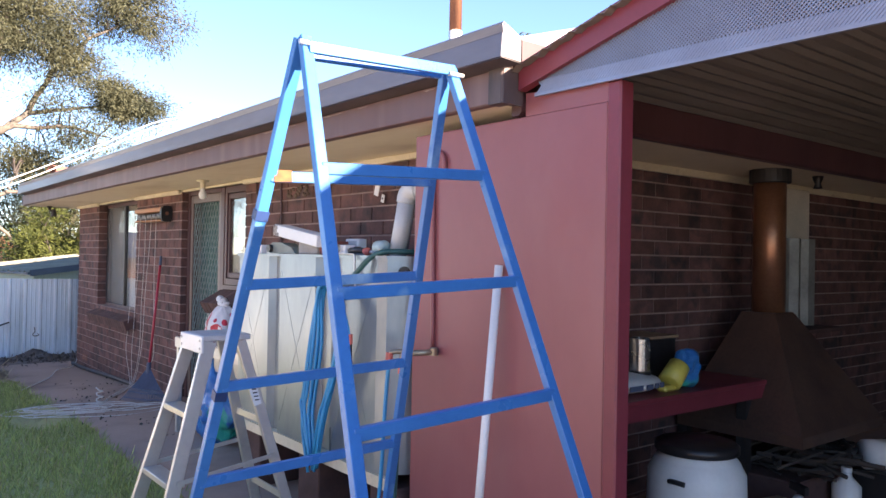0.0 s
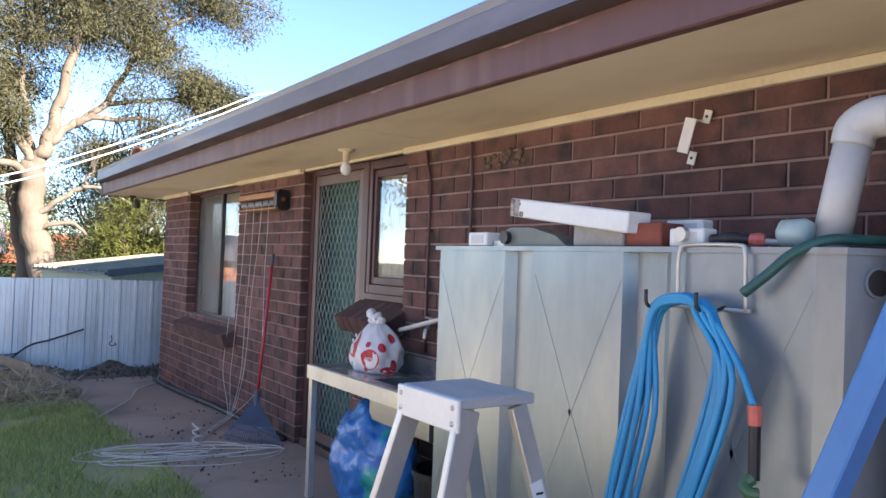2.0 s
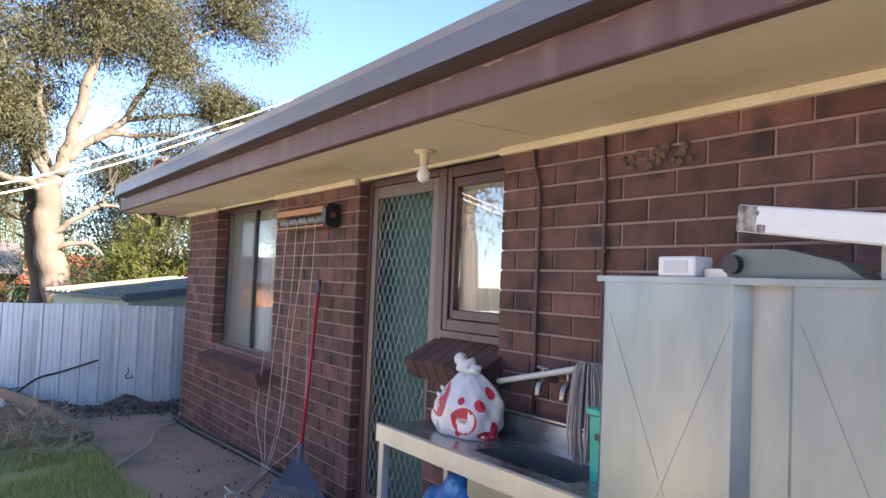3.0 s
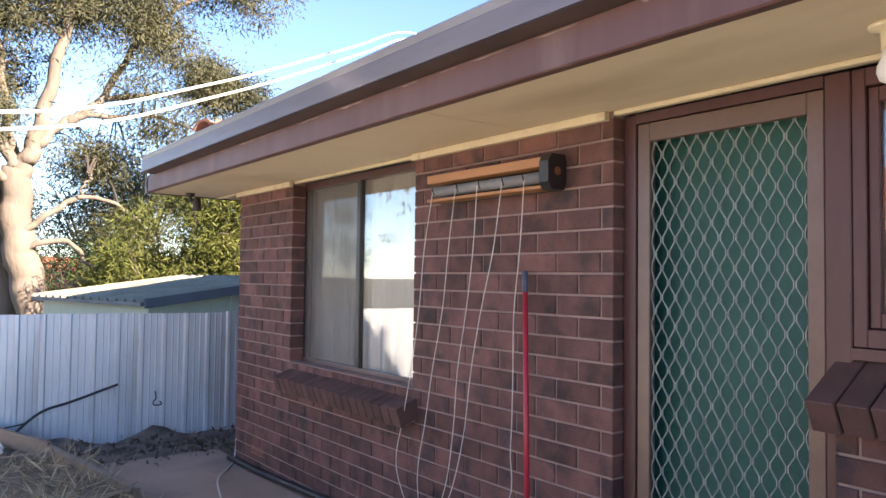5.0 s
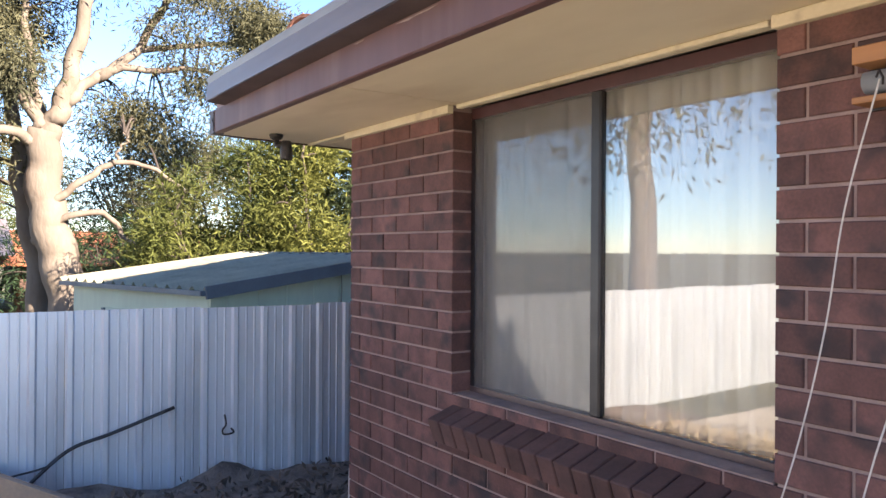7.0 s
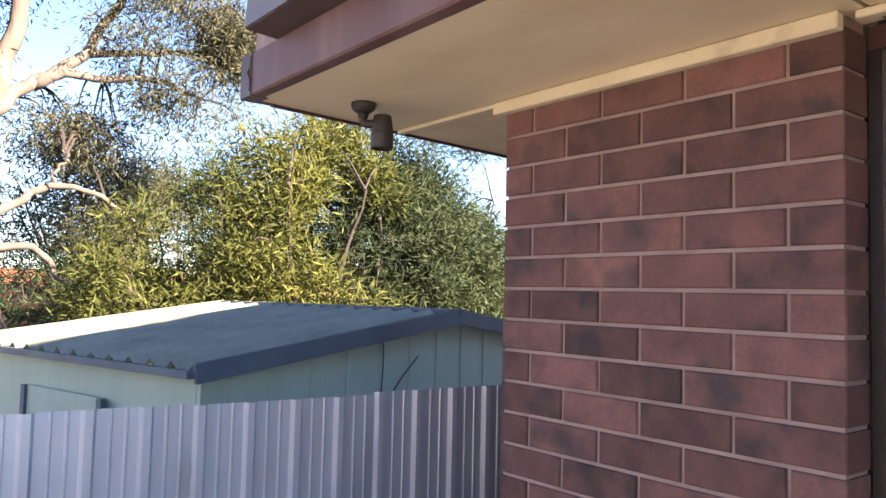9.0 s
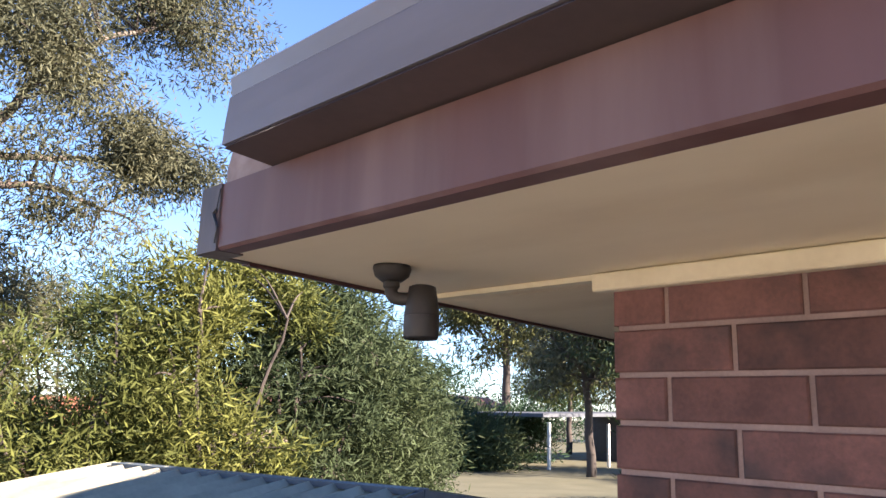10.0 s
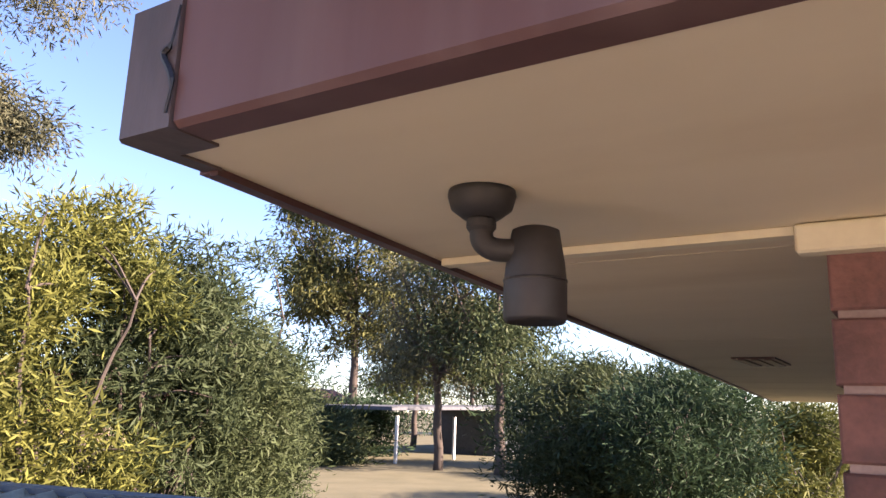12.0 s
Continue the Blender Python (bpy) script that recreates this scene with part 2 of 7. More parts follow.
REDWALL = material("red_render", (0.300, 0.094, 0.098), (0.240, 0.075, 0.080), 0.42, scale=1.6, fine=25, bump=0.2, spread=0.9, stretch=(1, 1, 0.5), stain=(0.30, 0.115, 0.115), stain_scale=2.2, stain_at=(0.55, 0.8))
REDTRIM = material("red_trim", (0.21, 0.035, 0.05), (0.17, 0.03, 0.042), 0.45, scale=4, bump=0.08)
PERF = material("perforated_metal", (0.27, 0.28, 0.33), (0.22, 0.23, 0.28), 0.4, metal=0.5, scale=6, bump=0.05)
ROOFING = material("roof_sheet", (0.28, 0.24, 0.25), (0.2, 0.17, 0.18), 0.45, metal=0.3, scale=2, bump=0.1)
CPROOF = material("carport_roof", (0.17, 0.14, 0.12), (0.13, 0.11, 0.09), 0.6, scale=2, bump=0.1)
TANKM = material("galvanised_tank", (0.30, 0.35, 0.385), (0.19, 0.235, 0.27), 0.30, metal=0.55, scale=2.6, fine=26, bump=0.2, spread=0.7, stretch=(1, 1, 0.35), stain=(0.40, 0.42, 0.42), stain_scale=3.2, stain_at=(0.48, 0.75))
# pale patches: chipped paint, strengthened to stand in for the sheen in sun
BLUE = material("blue_paint", (0.045, 0.195, 0.50), (0.035, 0.155, 0.42), 0.3, scale=6, fine=50, bump=0.1, stain=(0.30, 0.50, 0.66), stain_scale=4, stain_at=(0.60, 0.76))
RUST = material("rust", (0.30, 0.10, 0.035), (0.16, 0.06, 0.03), 0.9, scale=30, bump=0.4)
ALU = material("aluminium", (0.62, 0.60, 0.55), (0.52, 0.50, 0.47), 0.38, metal=0.6, scale=6, fine=40, bump=0.08)
SHEDWALL = material("shed_green", (0.52, 0.60, 0.46), (0.43, 0.50, 0.39), 0.5, scale=1.5, fine=20, bump=0.06, stretch=(1, 1, 0.3))
SHEDROOF = material("shed_roof", (0.56, 0.54, 0.42), (0.38, 0.37, 0.29), 0.5, metal=0.2, scale=3, fine=30, bump=0.1)
SHEDTRIM = material("shed_trim", (0.10, 0.13, 0.16), None, 0.5, scale=5, bump=0.1)
BARK = material("pale_bark", (0.175, 0.148, 0.122), (0.105, 0.085, 0.07), 0.85, scale=3.0, fine=18, bump=0.8, spread=0.8, stretch=(1, 1, 0.35), size=0.03, stain=(0.085, 0.055, 0.04), stain_scale=1.6, stain_at=(0.54, 0.66))
BARK_DARK = material("dark_bark", (0.075, 0.058, 0.048), (0.040, 0.033, 0.030), 0.9, scale=3, fine=25, bump=0.6, stretch=(1, 1, 0.3), size=0.02)
GUMLEAF = leafy("gum_leaf", (0.120, 0.116, 0.066), (0.055, 0.062, 0.042))
# yellow tone paints sunlit leaves, the dark second tone the shade between them
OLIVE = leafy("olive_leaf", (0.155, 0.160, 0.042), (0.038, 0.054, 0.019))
# darker olive_leaf; on the olive shrubs it stands in for the house's shade
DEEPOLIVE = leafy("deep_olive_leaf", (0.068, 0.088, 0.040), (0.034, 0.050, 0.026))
DARKLEAF = leafy("dark_leaf", (0.040, 0.070, 0.034), (0.022, 0.042, 0.024))
GRASSB = leafy("grass_blade", (0.40, 0.45, 0.15), (0.30, 0.33, 0.12))
YELLOWGUM = leafy("yellow_gum_leaf", (0.105, 0.105, 0.036), (0.045, 0.055, 0.026))
WHITE = material("white_plastic", (0.78, 0.78, 0.76), (0.70, 0.70, 0.68), 0.4, scale=6, bump=0.05)
TILE = material("orange_tile", (0.34, 0.12, 0.06), (0.24, 0.09, 0.05), 0.8, scale=3, bump=0.3)
ORANGEBRICK = material("orange_brick", (0.46, 0.19, 0.09), (0.36, 0.15, 0.08), 0.85, scale=3, bump=0.3)
PLASTER = material("cream_render", (0.62, 0.56, 0.46), None, 0.8, scale=3, bump=0.1)
DARKMETAL = material("dark_metal", (0.05, 0.045, 0.045), (0.03, 0.028, 0.03), 0.45, metal=0.4, scale=5, bump=0.1)
CURTAIN = material("sheer_curtain", (0.66, 0.65, 0.62), (0.56, 0.55, 0.53), 0.9, scale=3, bump=0.1)
TIMBER = material("raw_timber", (0.36, 0.25, 0.15), (0.24, 0.16, 0.10), 0.8, scale=4, fine=60, bump=0.3, stretch=(1, 0.15, 1))
INNER = material("inner_plaster", (0.35, 0.32, 0.29), None, 0.9, scale=2, bump=0.05)

GLASS = bpy.data.materials.new("window_glass")
GLASS.use_nodes = True
gt = GLASS.node_tree
gt.nodes.remove(gt.nodes["Principled BSDF"])
g1, g2, g3, g5, g4 = (gt.nodes.new(k) for k in ("ShaderNodeBsdfTransparent", "ShaderNodeBsdfGlossy", "ShaderNodeMixShader", "ShaderNodeLayerWeight", "ShaderNodeMapRange"))
g1.inputs[0].default_value = (0.95, 0.96, 0.95, 1)
g2.inputs["Roughness"].default_value = 0.02
g5.inputs["Blend"].default_value = 0.35
g4.inputs[3].default_value, g4.inputs[4].default_value = 0.09, 0.36
gt.links.new(g5.outputs["Facing"], g4.inputs[0])
for a, b in ((g4.outputs[0], g3.inputs[0]), (g1.outputs[0], g3.inputs[1]), (g2.outputs[0], g3.inputs[2]), (g3.outputs[0], gt.nodes["Material Output"].inputs[0])):
    gt.links.new(a, b)

SCREEN = bpy.data.materials.new("insect_screen")
SCREEN.use_nodes = True
gt = SCREEN.node_tree
g1, g2 = gt.nodes.new("ShaderNodeBsdfTransparent"), gt.nodes.new("ShaderNodeMixShader")
gt.nodes["Principled BSDF"].inputs["Base Color"].default_value = (0.17, 0.165, 0.16, 1)
gt.nodes["Principled BSDF"].inputs["Roughness"].default_value = 0.6
g2.inputs[0].default_value = 0.30
for a, b in ((g1.outputs[0], g2.inputs[1]), (gt.nodes["Principled BSDF"].outputs[0], g2.inputs[2]), (g2.outputs[0], gt.nodes["Material Output"].inputs[0])):
    gt.links.new(a, b)

# ---- ground ----
W = 2.30        # outer face of the west brick wall
NORTH = 10.80   # its north corner
SOUTH = 2.80    # the house's south wall


def level(x, y):
    """Height of the ground: it falls towards the back fence."""
    t = min(max((10.8 - y) / 4.0, 0), 1)
    z = 0.13 * t * t * (3 - 2 * t)
    if y > 12.2:
        z -= min(0.45, (y - 12.2) * 0.1)
    return z


def lawn_edge(y):
    return 1.38 + 0.03 * math.sin(y * 2.1) + 0.02 * math.sin(y * 7.3)


xs = [-900, -200, -60, -25, -12, -6, -4, -3, -2, -1.5, -1, -0.5, 0, 0.4, 0.8, 1.1, 1.3, 1.5, 1.9, 2.3, 3, 5, 8, 12, 25, 60, 200, 900]
ys = [-900, -200, -60, -20, -8, -4, -2, 0, 1, 2, 3, 4, 5, 6, 6.5, 7, 7.5, 8, 8.5, 9, 9.5, 10, 10.5, 11, 11.5, 12, 12.5, 14, 17, 22, 30, 60, 200, 900]
vs = [(x, y, level(x, y) - 0.03 + (0.02 * noise.noise(Vector((x, y, 0)) * 0.8) if abs(x) < 20 and y < 30 else 0)) for y in ys for x in xs]
fs = [(j * len(xs) + i, j * len(xs) + i + 1, (j + 1) * len(xs) + i + 1, (j + 1) * len(xs) + i) for j in range(len(ys) - 1) for i in range(len(xs) - 1)]
tagged(raw("ground", vs, fs, material("dry_ground", (0.125, 0.115, 0.068), (0.085, 0.082, 0.045), 0.95, scale=0.8, fine=12, bump=0.6, size=0.02), smooth=True), "dry pale ground around the house and gardens", "ground", kind="structure")

bm = B()
yy = [-6 + 0.25 * k for k in range(70)]
rows = []
for y in yy:
    e = lawn_edge(y) if y > 3.2 else 1.38 - min(3.0, (3.2 - y) * 1.2)
    rows.append([bm.verts.new((x, y, level(x, y) + h)) for x, h in ((e, -0.06), (e, 0.004), (W + 0.02, 0.012))])
for p, q in zip(rows, rows[1:]):
    for k in range(2):
        bm.faces.new((p[k], p[k + 1], q[k + 1], q[k]))
tagged(part("pavement", bm, CONCRETE), "worn brown concrete path along the brick wall", "path", kind="structure")
bm = B()
rows = []
for k in range(40):
    y = 0.36 + k * 0.25
    rows.append([bm.verts.new((x, y, level(x, y) + h)) for x, h in ((-0.62, -0.06), (-0.62, 0.0), (0.4, 0.0), (1.38, -0.002), (1.45, -0.06))])
for p, q in zip(rows, rows[1:]):
    for k in range(4):
        bm.faces.new((p[k], p[k + 1], q[k + 1], q[k]))
tagged(part("lawn", bm, LAWN), "patchy green lawn beside the concrete path", "lawn", kind="structure")
# outside the direct view; kept very pale to bounce sun onto wall and eaves
bm = B()
box(bm, -4.15, -0.63, 0.36, 11.1, -0.2, 0.12)
tagged(part("pavement_yard", bm, material("pale_concrete", (0.64, 0.57, 0.48), (0.54, 0.48, 0.40), 0.9, scale=1.5, fine=30, bump=0.3)), "pale concrete strip along the side fence, brightened to bounce sun", "paving", kind="structure")
# unseen apron, added as a pale reflector that lights the carport
bm = B()
box(bm, -4.15, 1.80, -7.0, 0.35, -0.1, 0.136)
tagged(part("pavement_drive", bm, material("pale_driveway", (0.66, 0.60, 0.51), (0.56, 0.51, 0.44), 0.9, scale=1.5, fine=30, bump=0.3)), "unseen pale concrete apron before the carport, added to bounce sun", "paving", kind="structure")
bm = B()
box(bm, 1.9, 7.5, -7, SOUTH, 0.10, 0.152)
tagged(part("floor_carport", bm, CONCRETE), "stained concrete floor of the carport", "floor", kind="structure")

# ---- house: west wall with openings ----
TOP = 2.064
CH = 0.086
OPEN = [(8.375, 9.86, 0.86, 2.12), (6.2, 7.03, -0.1, 2.12), (5.636, 6.2, 1.15, 2.12)]   # window; door; side light


def wall_cells(y0, y1, z0, z1, holes):
    """The parts of a wall rectangle that no opening takes."""
    cuts_y = sorted({y0, y1, *[v for h in holes for v in h[:2] if y0 < v < y1]})
    cuts_z = sorted({z0, z1, *[v for h in holes for v in h[2:] if z0 < v < z1]})
    for a, b in zip(cuts_y, cuts_y[1:]):
        for c, d in zip(cuts_z, cuts_z[1:]):
            if not any(h[0] <= a and b <= h[1] and h[2] <= c and d <= h[3] for h in holes):
                yield a, b, c, d


bm = B()
for a, b, c, d in wall_cells(SOUTH, NORTH - 0.006, -0.1, 2.2, OPEN):
    box(bm, W + 0.007, W + 0.10, a + (0.006 if a > SOUTH else 0), b - 0.006, c, d)
bmesh.ops.remove_doubles(bm, verts=bm.verts, dist=0.0001)
WEST = tagged(part("wall_west", bm, MORTAR), "brown brick wall with pale raked mortar joints", "wall", kind="structure")
bm = B()
for a, b, c, d in wall_cells(SOUTH + 0.2, NORTH - 0.2, -0.1, 2.3, OPEN):
    box(bm, W + 0.15, W + 0.25, a, b, c, d)
tagged(part("wall_inner", bm, INNER), "plain plastered inner face of the house wall", "wall", kind="structure")
bm = B()
box(bm, W + 0.007, 10.0, NORTH - 0.10, NORTH - 0.007, -0.2, 2.2)
NORTHW = tagged(part("wall_north", bm, MORTAR), "brown brick end wall of the house", "wall", kind="structure")
bm = B()
box(bm, W + 0.11, 10.0, SOUTH + 0.007, SOUTH + 0.10, -0.1, 2.2)
SOUTHW = tagged(part("wall_south", bm, MORTAR), "dark brick wall at the back of the carport", "wall", kind="structure")
bm = B()
box(bm, 9.9, 10.0, SOUTH + 0.1, NORTH - 0.1, -0.1, 2.3)
tagged(part("wall_east", bm, INNER), "plain far wall that closes the house", "wall", kind="structure")
bm = B()
box(bm, 4.4, 4.5, SOUTH + 0.1, NORTH - 0.1, 0, 2.3)
tagged(part("wall_partition", bm, INNER), "plain inner wall behind the windows", "wall", kind="structure")

# unseen ceiling and gable infills, added to stop sun leaking in under the roof
bm = B()
box(bm, W + 0.10, 9.9, SOUTH + 0.1, NORTH - 0.1, 2.305, 2.32)
tagged(part("ceiling", bm, INNER), "unseen plain ceiling added to keep sun out of the rooms", "ceiling", kind="structure")
for y in (SOUTH + 0.02, NORTH - 0.08):
    bm = B()
    prism(bm, [(1.9, 2.30), (9.9, 2.30), (5.9, 3.52)], "y", y, y + 0.06)
    tagged(part("wall_gable", bm, INNER), "unseen gable infill added to block sun under the roof", "wall", kind="structure")
# roof, soffit, fascia, gutter
EAVE = 1.711
NE = 11.312   # north end of the eaves
SE = 2.11    # south end
bm = B()
prism(bm, [(1.66, 2.30), (5.9, 3.62), (10.2, 2.30), (10.2, 2.24), (5.9, 3.53), (1.74, 2.24)], "y", SE + 0.03, 11.07)
tagged(part("roof", bm, ROOFING), "low grey metal roof of the house", "roof", kind="structure")
bm = B()
for a, b in ((SE + 0.05, 5.315), (5.325, 7.515), (7.525, 9.815), (9.825, NE - 0.019)):
    box(bm, EAVE + 0.041, W + 0.1, a, b, 2.085, 2.10)
for a, b in ((W + 0.104, 3.6), (3.604, 5.4), (5.404, 7.2), (7.204, 10.2)):
    prism(bm, [(a, 10.78), (b, 10.78), (b, NE - 0.008 + 0.10 * (b - EAVE)), (a, NE - 0.008 + 0.10 * (a - EAVE))], "z", 2.085, 2.10)
    box(bm, a, b, SE + 0.05, SOUTH + 0.1, 2.085, 2.10)
prism(bm, [(EAVE + 0.051, NE - 0.02), (W + 0.1, NE - 0.02), (W + 0.1, NE - 0.008 + 0.10 * (W + 0.1 - EAVE)), (EAVE + 0.051, NE - 0.005)], "z", 2.085, 2.10)
tagged(part("ceiling_eaves", bm, SOFFIT), "cream painted eaves lining with butt joints", "ceiling", kind="structure")
fa = tagged(thing("trim_fascia", (EAVE, 6.5, 2.05), "weathered brown fascia board with flaking pale patches", "fascia", kind="structure"))
bm = B()
prism(bm, [(EAVE, 2.088), (EAVE + 0.006, 2.083), (EAVE + 0.04, 2.083), (EAVE + 0.04, 2.205), (EAVE, 2.205)], "y", SE, NE - 0.074)
part("board", bm, FASCIA, fa)
bm = B()
beam(bm, (EAVE + 0.10, NE + 0.001, 2.142), (10.2, NE + 0.001 + 0.10 * 8.4, 2.142), 0.016, 0.124)
part("end_board", bm, FASCIA, fa)
bm = B()
beam(bm, (EAVE + 0.10, NE - 0.012, 2.0805), (10.2, NE - 0.012 + 0.10 * 8.4, 2.0805), 0.010, 0.008)
part("end_bead", bm, TRIM, fa, "thin dark bead along the eaves edge")
bm = B()
prism(bm, [(SE, 2.062), (SE + 0.012, 2.05), (SE + 0.05, 2.05), (SE + 0.05, 2.33), (SE, 2.33)], "x", EAVE + 0.10, 10.2)
part("end_board", bm, TRIM, fa, "dark board under the carport roof")
# folded corner caps, slightly proud
for y0, y1 in ((NE - 0.072, NE + 0.004), (SE - 0.004, SE + 0.07)):
    bm = B()
    ye, yi = (y1, y0) if y1 > 6 else (y0, y1)
    g = -1 if y1 > 6 else 1
    prism(bm, [(EAVE - 0.003, yi), (EAVE - 0.003, ye - g * -0.008), (EAVE + 0.005, ye), (EAVE + 0.104, ye), (EAVE + 0.104, ye + g * 0.022), (EAVE + 0.053, ye + g * 0.022), (EAVE + 0.053, yi)], "z", 2.082, 2.206 if g < 0 else 2.212)
    part("corner_cap", bm, GRIMY, fa, "dented grimy folded corner cap", bevel=0.004)
bm = B()
prism(bm, [(NE - 0.05, 2.206), (NE - 0.045, 2.240), (NE - 0.06, 2.280), (NE - 0.33, 2.290), (NE - 0.33, 2.206)], "x", EAVE + 0.02, 10.0)
part("roof_edge", bm, BARE, fa, "pale folded roof edge strip")
bm = B()
tube(bm, smoothed([(EAVE - 0.004, NE - 0.071, 2.196), (EAVE - 0.006, NE - 0.067, 2.160), (EAVE - 0.006, NE - 0.058, 2.150), (EAVE - 0.005, NE - 0.072, 2.125), (EAVE - 0.005, NE - 0.068, 2.095)], 4), [0.0012] * 5 + [0.003] * 8 + [0.0016] * 4, 5)
part("split", bm, BLACK, fa, "dark split in the corner cap")
rr = random.Random(31)
for k in range(22):
    y0 = 2.5 + 7.2 * (k + rr.random() * 0.8) / 22
    bm = B()
    w, h = rr.uniform(0.06, 0.26), rr.uniform(0.003, 0.010)
    prism(bm, [(y0, 2.1985), (y0 + w * 0.2, 2.1985 - h * 0.7), (y0 + w * 0.45, 2.1985 - h * 0.45), (y0 + w * 0.7, 2.1985 - h), (y0 + w, 2.1985)], "x", EAVE - 0.0012, EAVE + 0.001)
    part("paint_flake", bm, BARE, fa, "bare pale strip where paint has flaked")
gu = tagged(thing("trim_gutter", (1.66, 6.5, 2.21), "grey box gutter with folded lip along the eaves", "gutter", kind="structure"))
bm = B()
sheet(bm, [(1.636, 2.340), (1.628, 2.333), (1.634, 2.305), (1.630, 2.300), (1.626, 2.255), (1.624, 2.218)], "y", 2.02, 11.09, -0.004)
part("front", bm, GUTTER, gu)
# bottom face in the darkened colour that stands in for shade
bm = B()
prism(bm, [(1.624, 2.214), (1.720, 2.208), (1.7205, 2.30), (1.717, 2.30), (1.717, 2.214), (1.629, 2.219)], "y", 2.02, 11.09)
part("underside", bm, GUTTER_SHADED, gu)
for y in (2.02, 11.086):
    bm = B()
    prism(bm, [(1.624, 2.218), (1.720, 2.209), (1.720, 2.30), (1.636, 2.340)], "y", y, y + 0.004)
    part("end_cap", bm, GUTTER, gu)
# dark strip draws the crease shade along the gutter's fold
bm = B()
box(bm, 1.6275, 1.6296, 2.02, 11.09, 2.3005, 2.3025)
part("fold_line", bm, DARKMETAL, gu, "dark strip painted for the shade in the fold")
for z, x in ((2.2620, 1.6258), (2.2440, 1.6248)):
    bm = B()
    box(bm, x - 0.0016, x + 0.002, 2.02, 11.09, z, z + 0.0035)
    part("rolled_rib", bm, GUTTER, gu)
st = tagged(thing("trim_strip", (W, 6.5, 2.06), "cream painted timber strip under the eaves lining", "trim", kind="structure"))
for a, b in ((SOUTH, 5.64), (5.66, 7.03), (7.05, 8.375), (8.40, 9.84), (9.86, NORTH + 0.03)):
    bm = B()
    o = 0.0 if a in (5.66, 8.40) else -0.028
    box(bm, W + o, W + o + 0.03, a, b, 2.048 if o else 2.066, 2.083)
    part("batten", bm, CREAM, st, bevel=0.003)
bm = B()
box(bm, W - 0.012, W + 0.012, NORTH + 0.032, NE + 0.02, 2.073, 2.084)
part("joint_cover", bm, CREAM, st, "thin cream cover strip over the lining joint")
bm = B()
box(bm, W + 0.15, 10, SOUTH - 0.03, SOUTH, 2.04, 2.083)
part("batten", bm, CREAM, st)

# ---- window on the west wall ----
w1 = tagged(thing("window_1", (2.395, 9.12, 0.86), "aluminium sliding window with black mullion and sheer curtain behind", "window", kind="structure"))
WX = 2.395
bm = B()
box(bm, WX, WX + 0.05, 8.381, 9.854, 0.862, 0.885)
part("window_sill", bm, DOORFRAME, w1, "narrow brown bottom rail with chipped white paint")
bm = B()
box(bm, WX, WX + 0.05, 8.381, 9.854, 2.03, 2.075)
part("head", bm, TRIM, w1)
bm = B()
box(bm, WX, WX + 0.05, 9.832, 9.854, 0.886, 2.029)
part("jamb", bm, BLACK, w1)
bm = B()
box(bm, WX + 0.004, WX + 0.05, 8.381, 8.392, 0.886, 2.029)
part("jamb", bm, BLACK, w1)
bm = B()
box(bm, WX - 0.006, WX + 0.03, 9.092, 9.14, 0.886, 2.029)
part("mullion", bm, BLACK, w1, "black meeting stile", bevel=0.006)
for a, b, o in ((8.393, 9.091, 0.012), (9.141, 9.831, 0.024)):
    bm = B()
    box(bm, WX + o, WX + o + 0.004, a, b, 0.886, 2.029)
    g = part("pane", bm, GLASS, w1)
    g.visible_shadow = False
bm = B()
box(bm, WX + 0.004, WX + 0.006, 9.141, 9.831, 0.886, 2.029)
g = part("fly_screen", bm, SCREEN, w1, "fine dark insect screen over the far sash")
cu = thing("curtain", (2.46, 9.12, 0.9), "sheer cream curtain hanging in soft folds behind glass", "curtain")
line = [(2.458 + 0.014 * math.sin(k * 0.9) + 0.006 * math.sin(k * 2.3), 8.3 + 1.62 * k / 90) for k in range(91)]
bm = B()
sheet(bm, line, "z", 0.80, 2.08, 0.003)
part("cloth", bm, CURTAIN, cu, smooth=True)

# ---- brick sills, laid on edge ----


def brick_sill(name, y0, y1, top, back, front, drop, label):
    s = tagged(thing(name, (back, (y0 + y1) / 2, top), label, "window sill", kind="structure"))
    n = round((y1 - y0) / 0.086)
    pitch = (y1 - y0) / n
    slope = math.atan2(drop, back - front)
    length = math.hypot(drop, back - front)
    me = None
    for k in range(n):
        yc = y0 + pitch * (k + 0.5)
        if me is None:
            bm = B()
            obox(bm, Matrix(), length, pitch - 0.006, 0.105)
            bmesh.ops.bevel(bm, geom=list(bm.edges), offset=0.004, segments=1, affect="EDGES")
            me = bpy.data.meshes.new("sill_brick")
            bm.to_mesh(me)
            bm.free()
        ob = link("brick", me, SILL, s)
        c = Vector(((back + front) / 2, yc, top - drop / 2 - 0.055 + 0.002 * math.sin(k * 5.1)))
        ob.matrix_basis = Matrix.Translation(c) @ pose(0, 0, 0, 0.4 * math.sin(k * 3.3), -math.degrees(slope), 0)
    bm = B()
    obox(bm, Matrix.Translation(((back + front) / 2 + 0.012, (y0 + y1) / 2, top - drop / 2 - 0.058)) @ pose(0, 0, 0, 0, -math.degrees(slope), 0), length - 0.03, y1 - y0 - 0.01, 0.094)
    part("mortar_bed", bm, MORTAR, s)
    return s


brick_sill("window_sill_1", 8.33, 9.855, 0.862, 2.43, 2.19, 0.085, "sloping dark brick-on-edge window sill")
brick_sill("window_sill_2", 5.60, 6.23, 1.245, 2.43, 2.20, 0.13, "steep dark brick-on-edge sill below side window")

# ---- door with side light ----
DX = 2.365
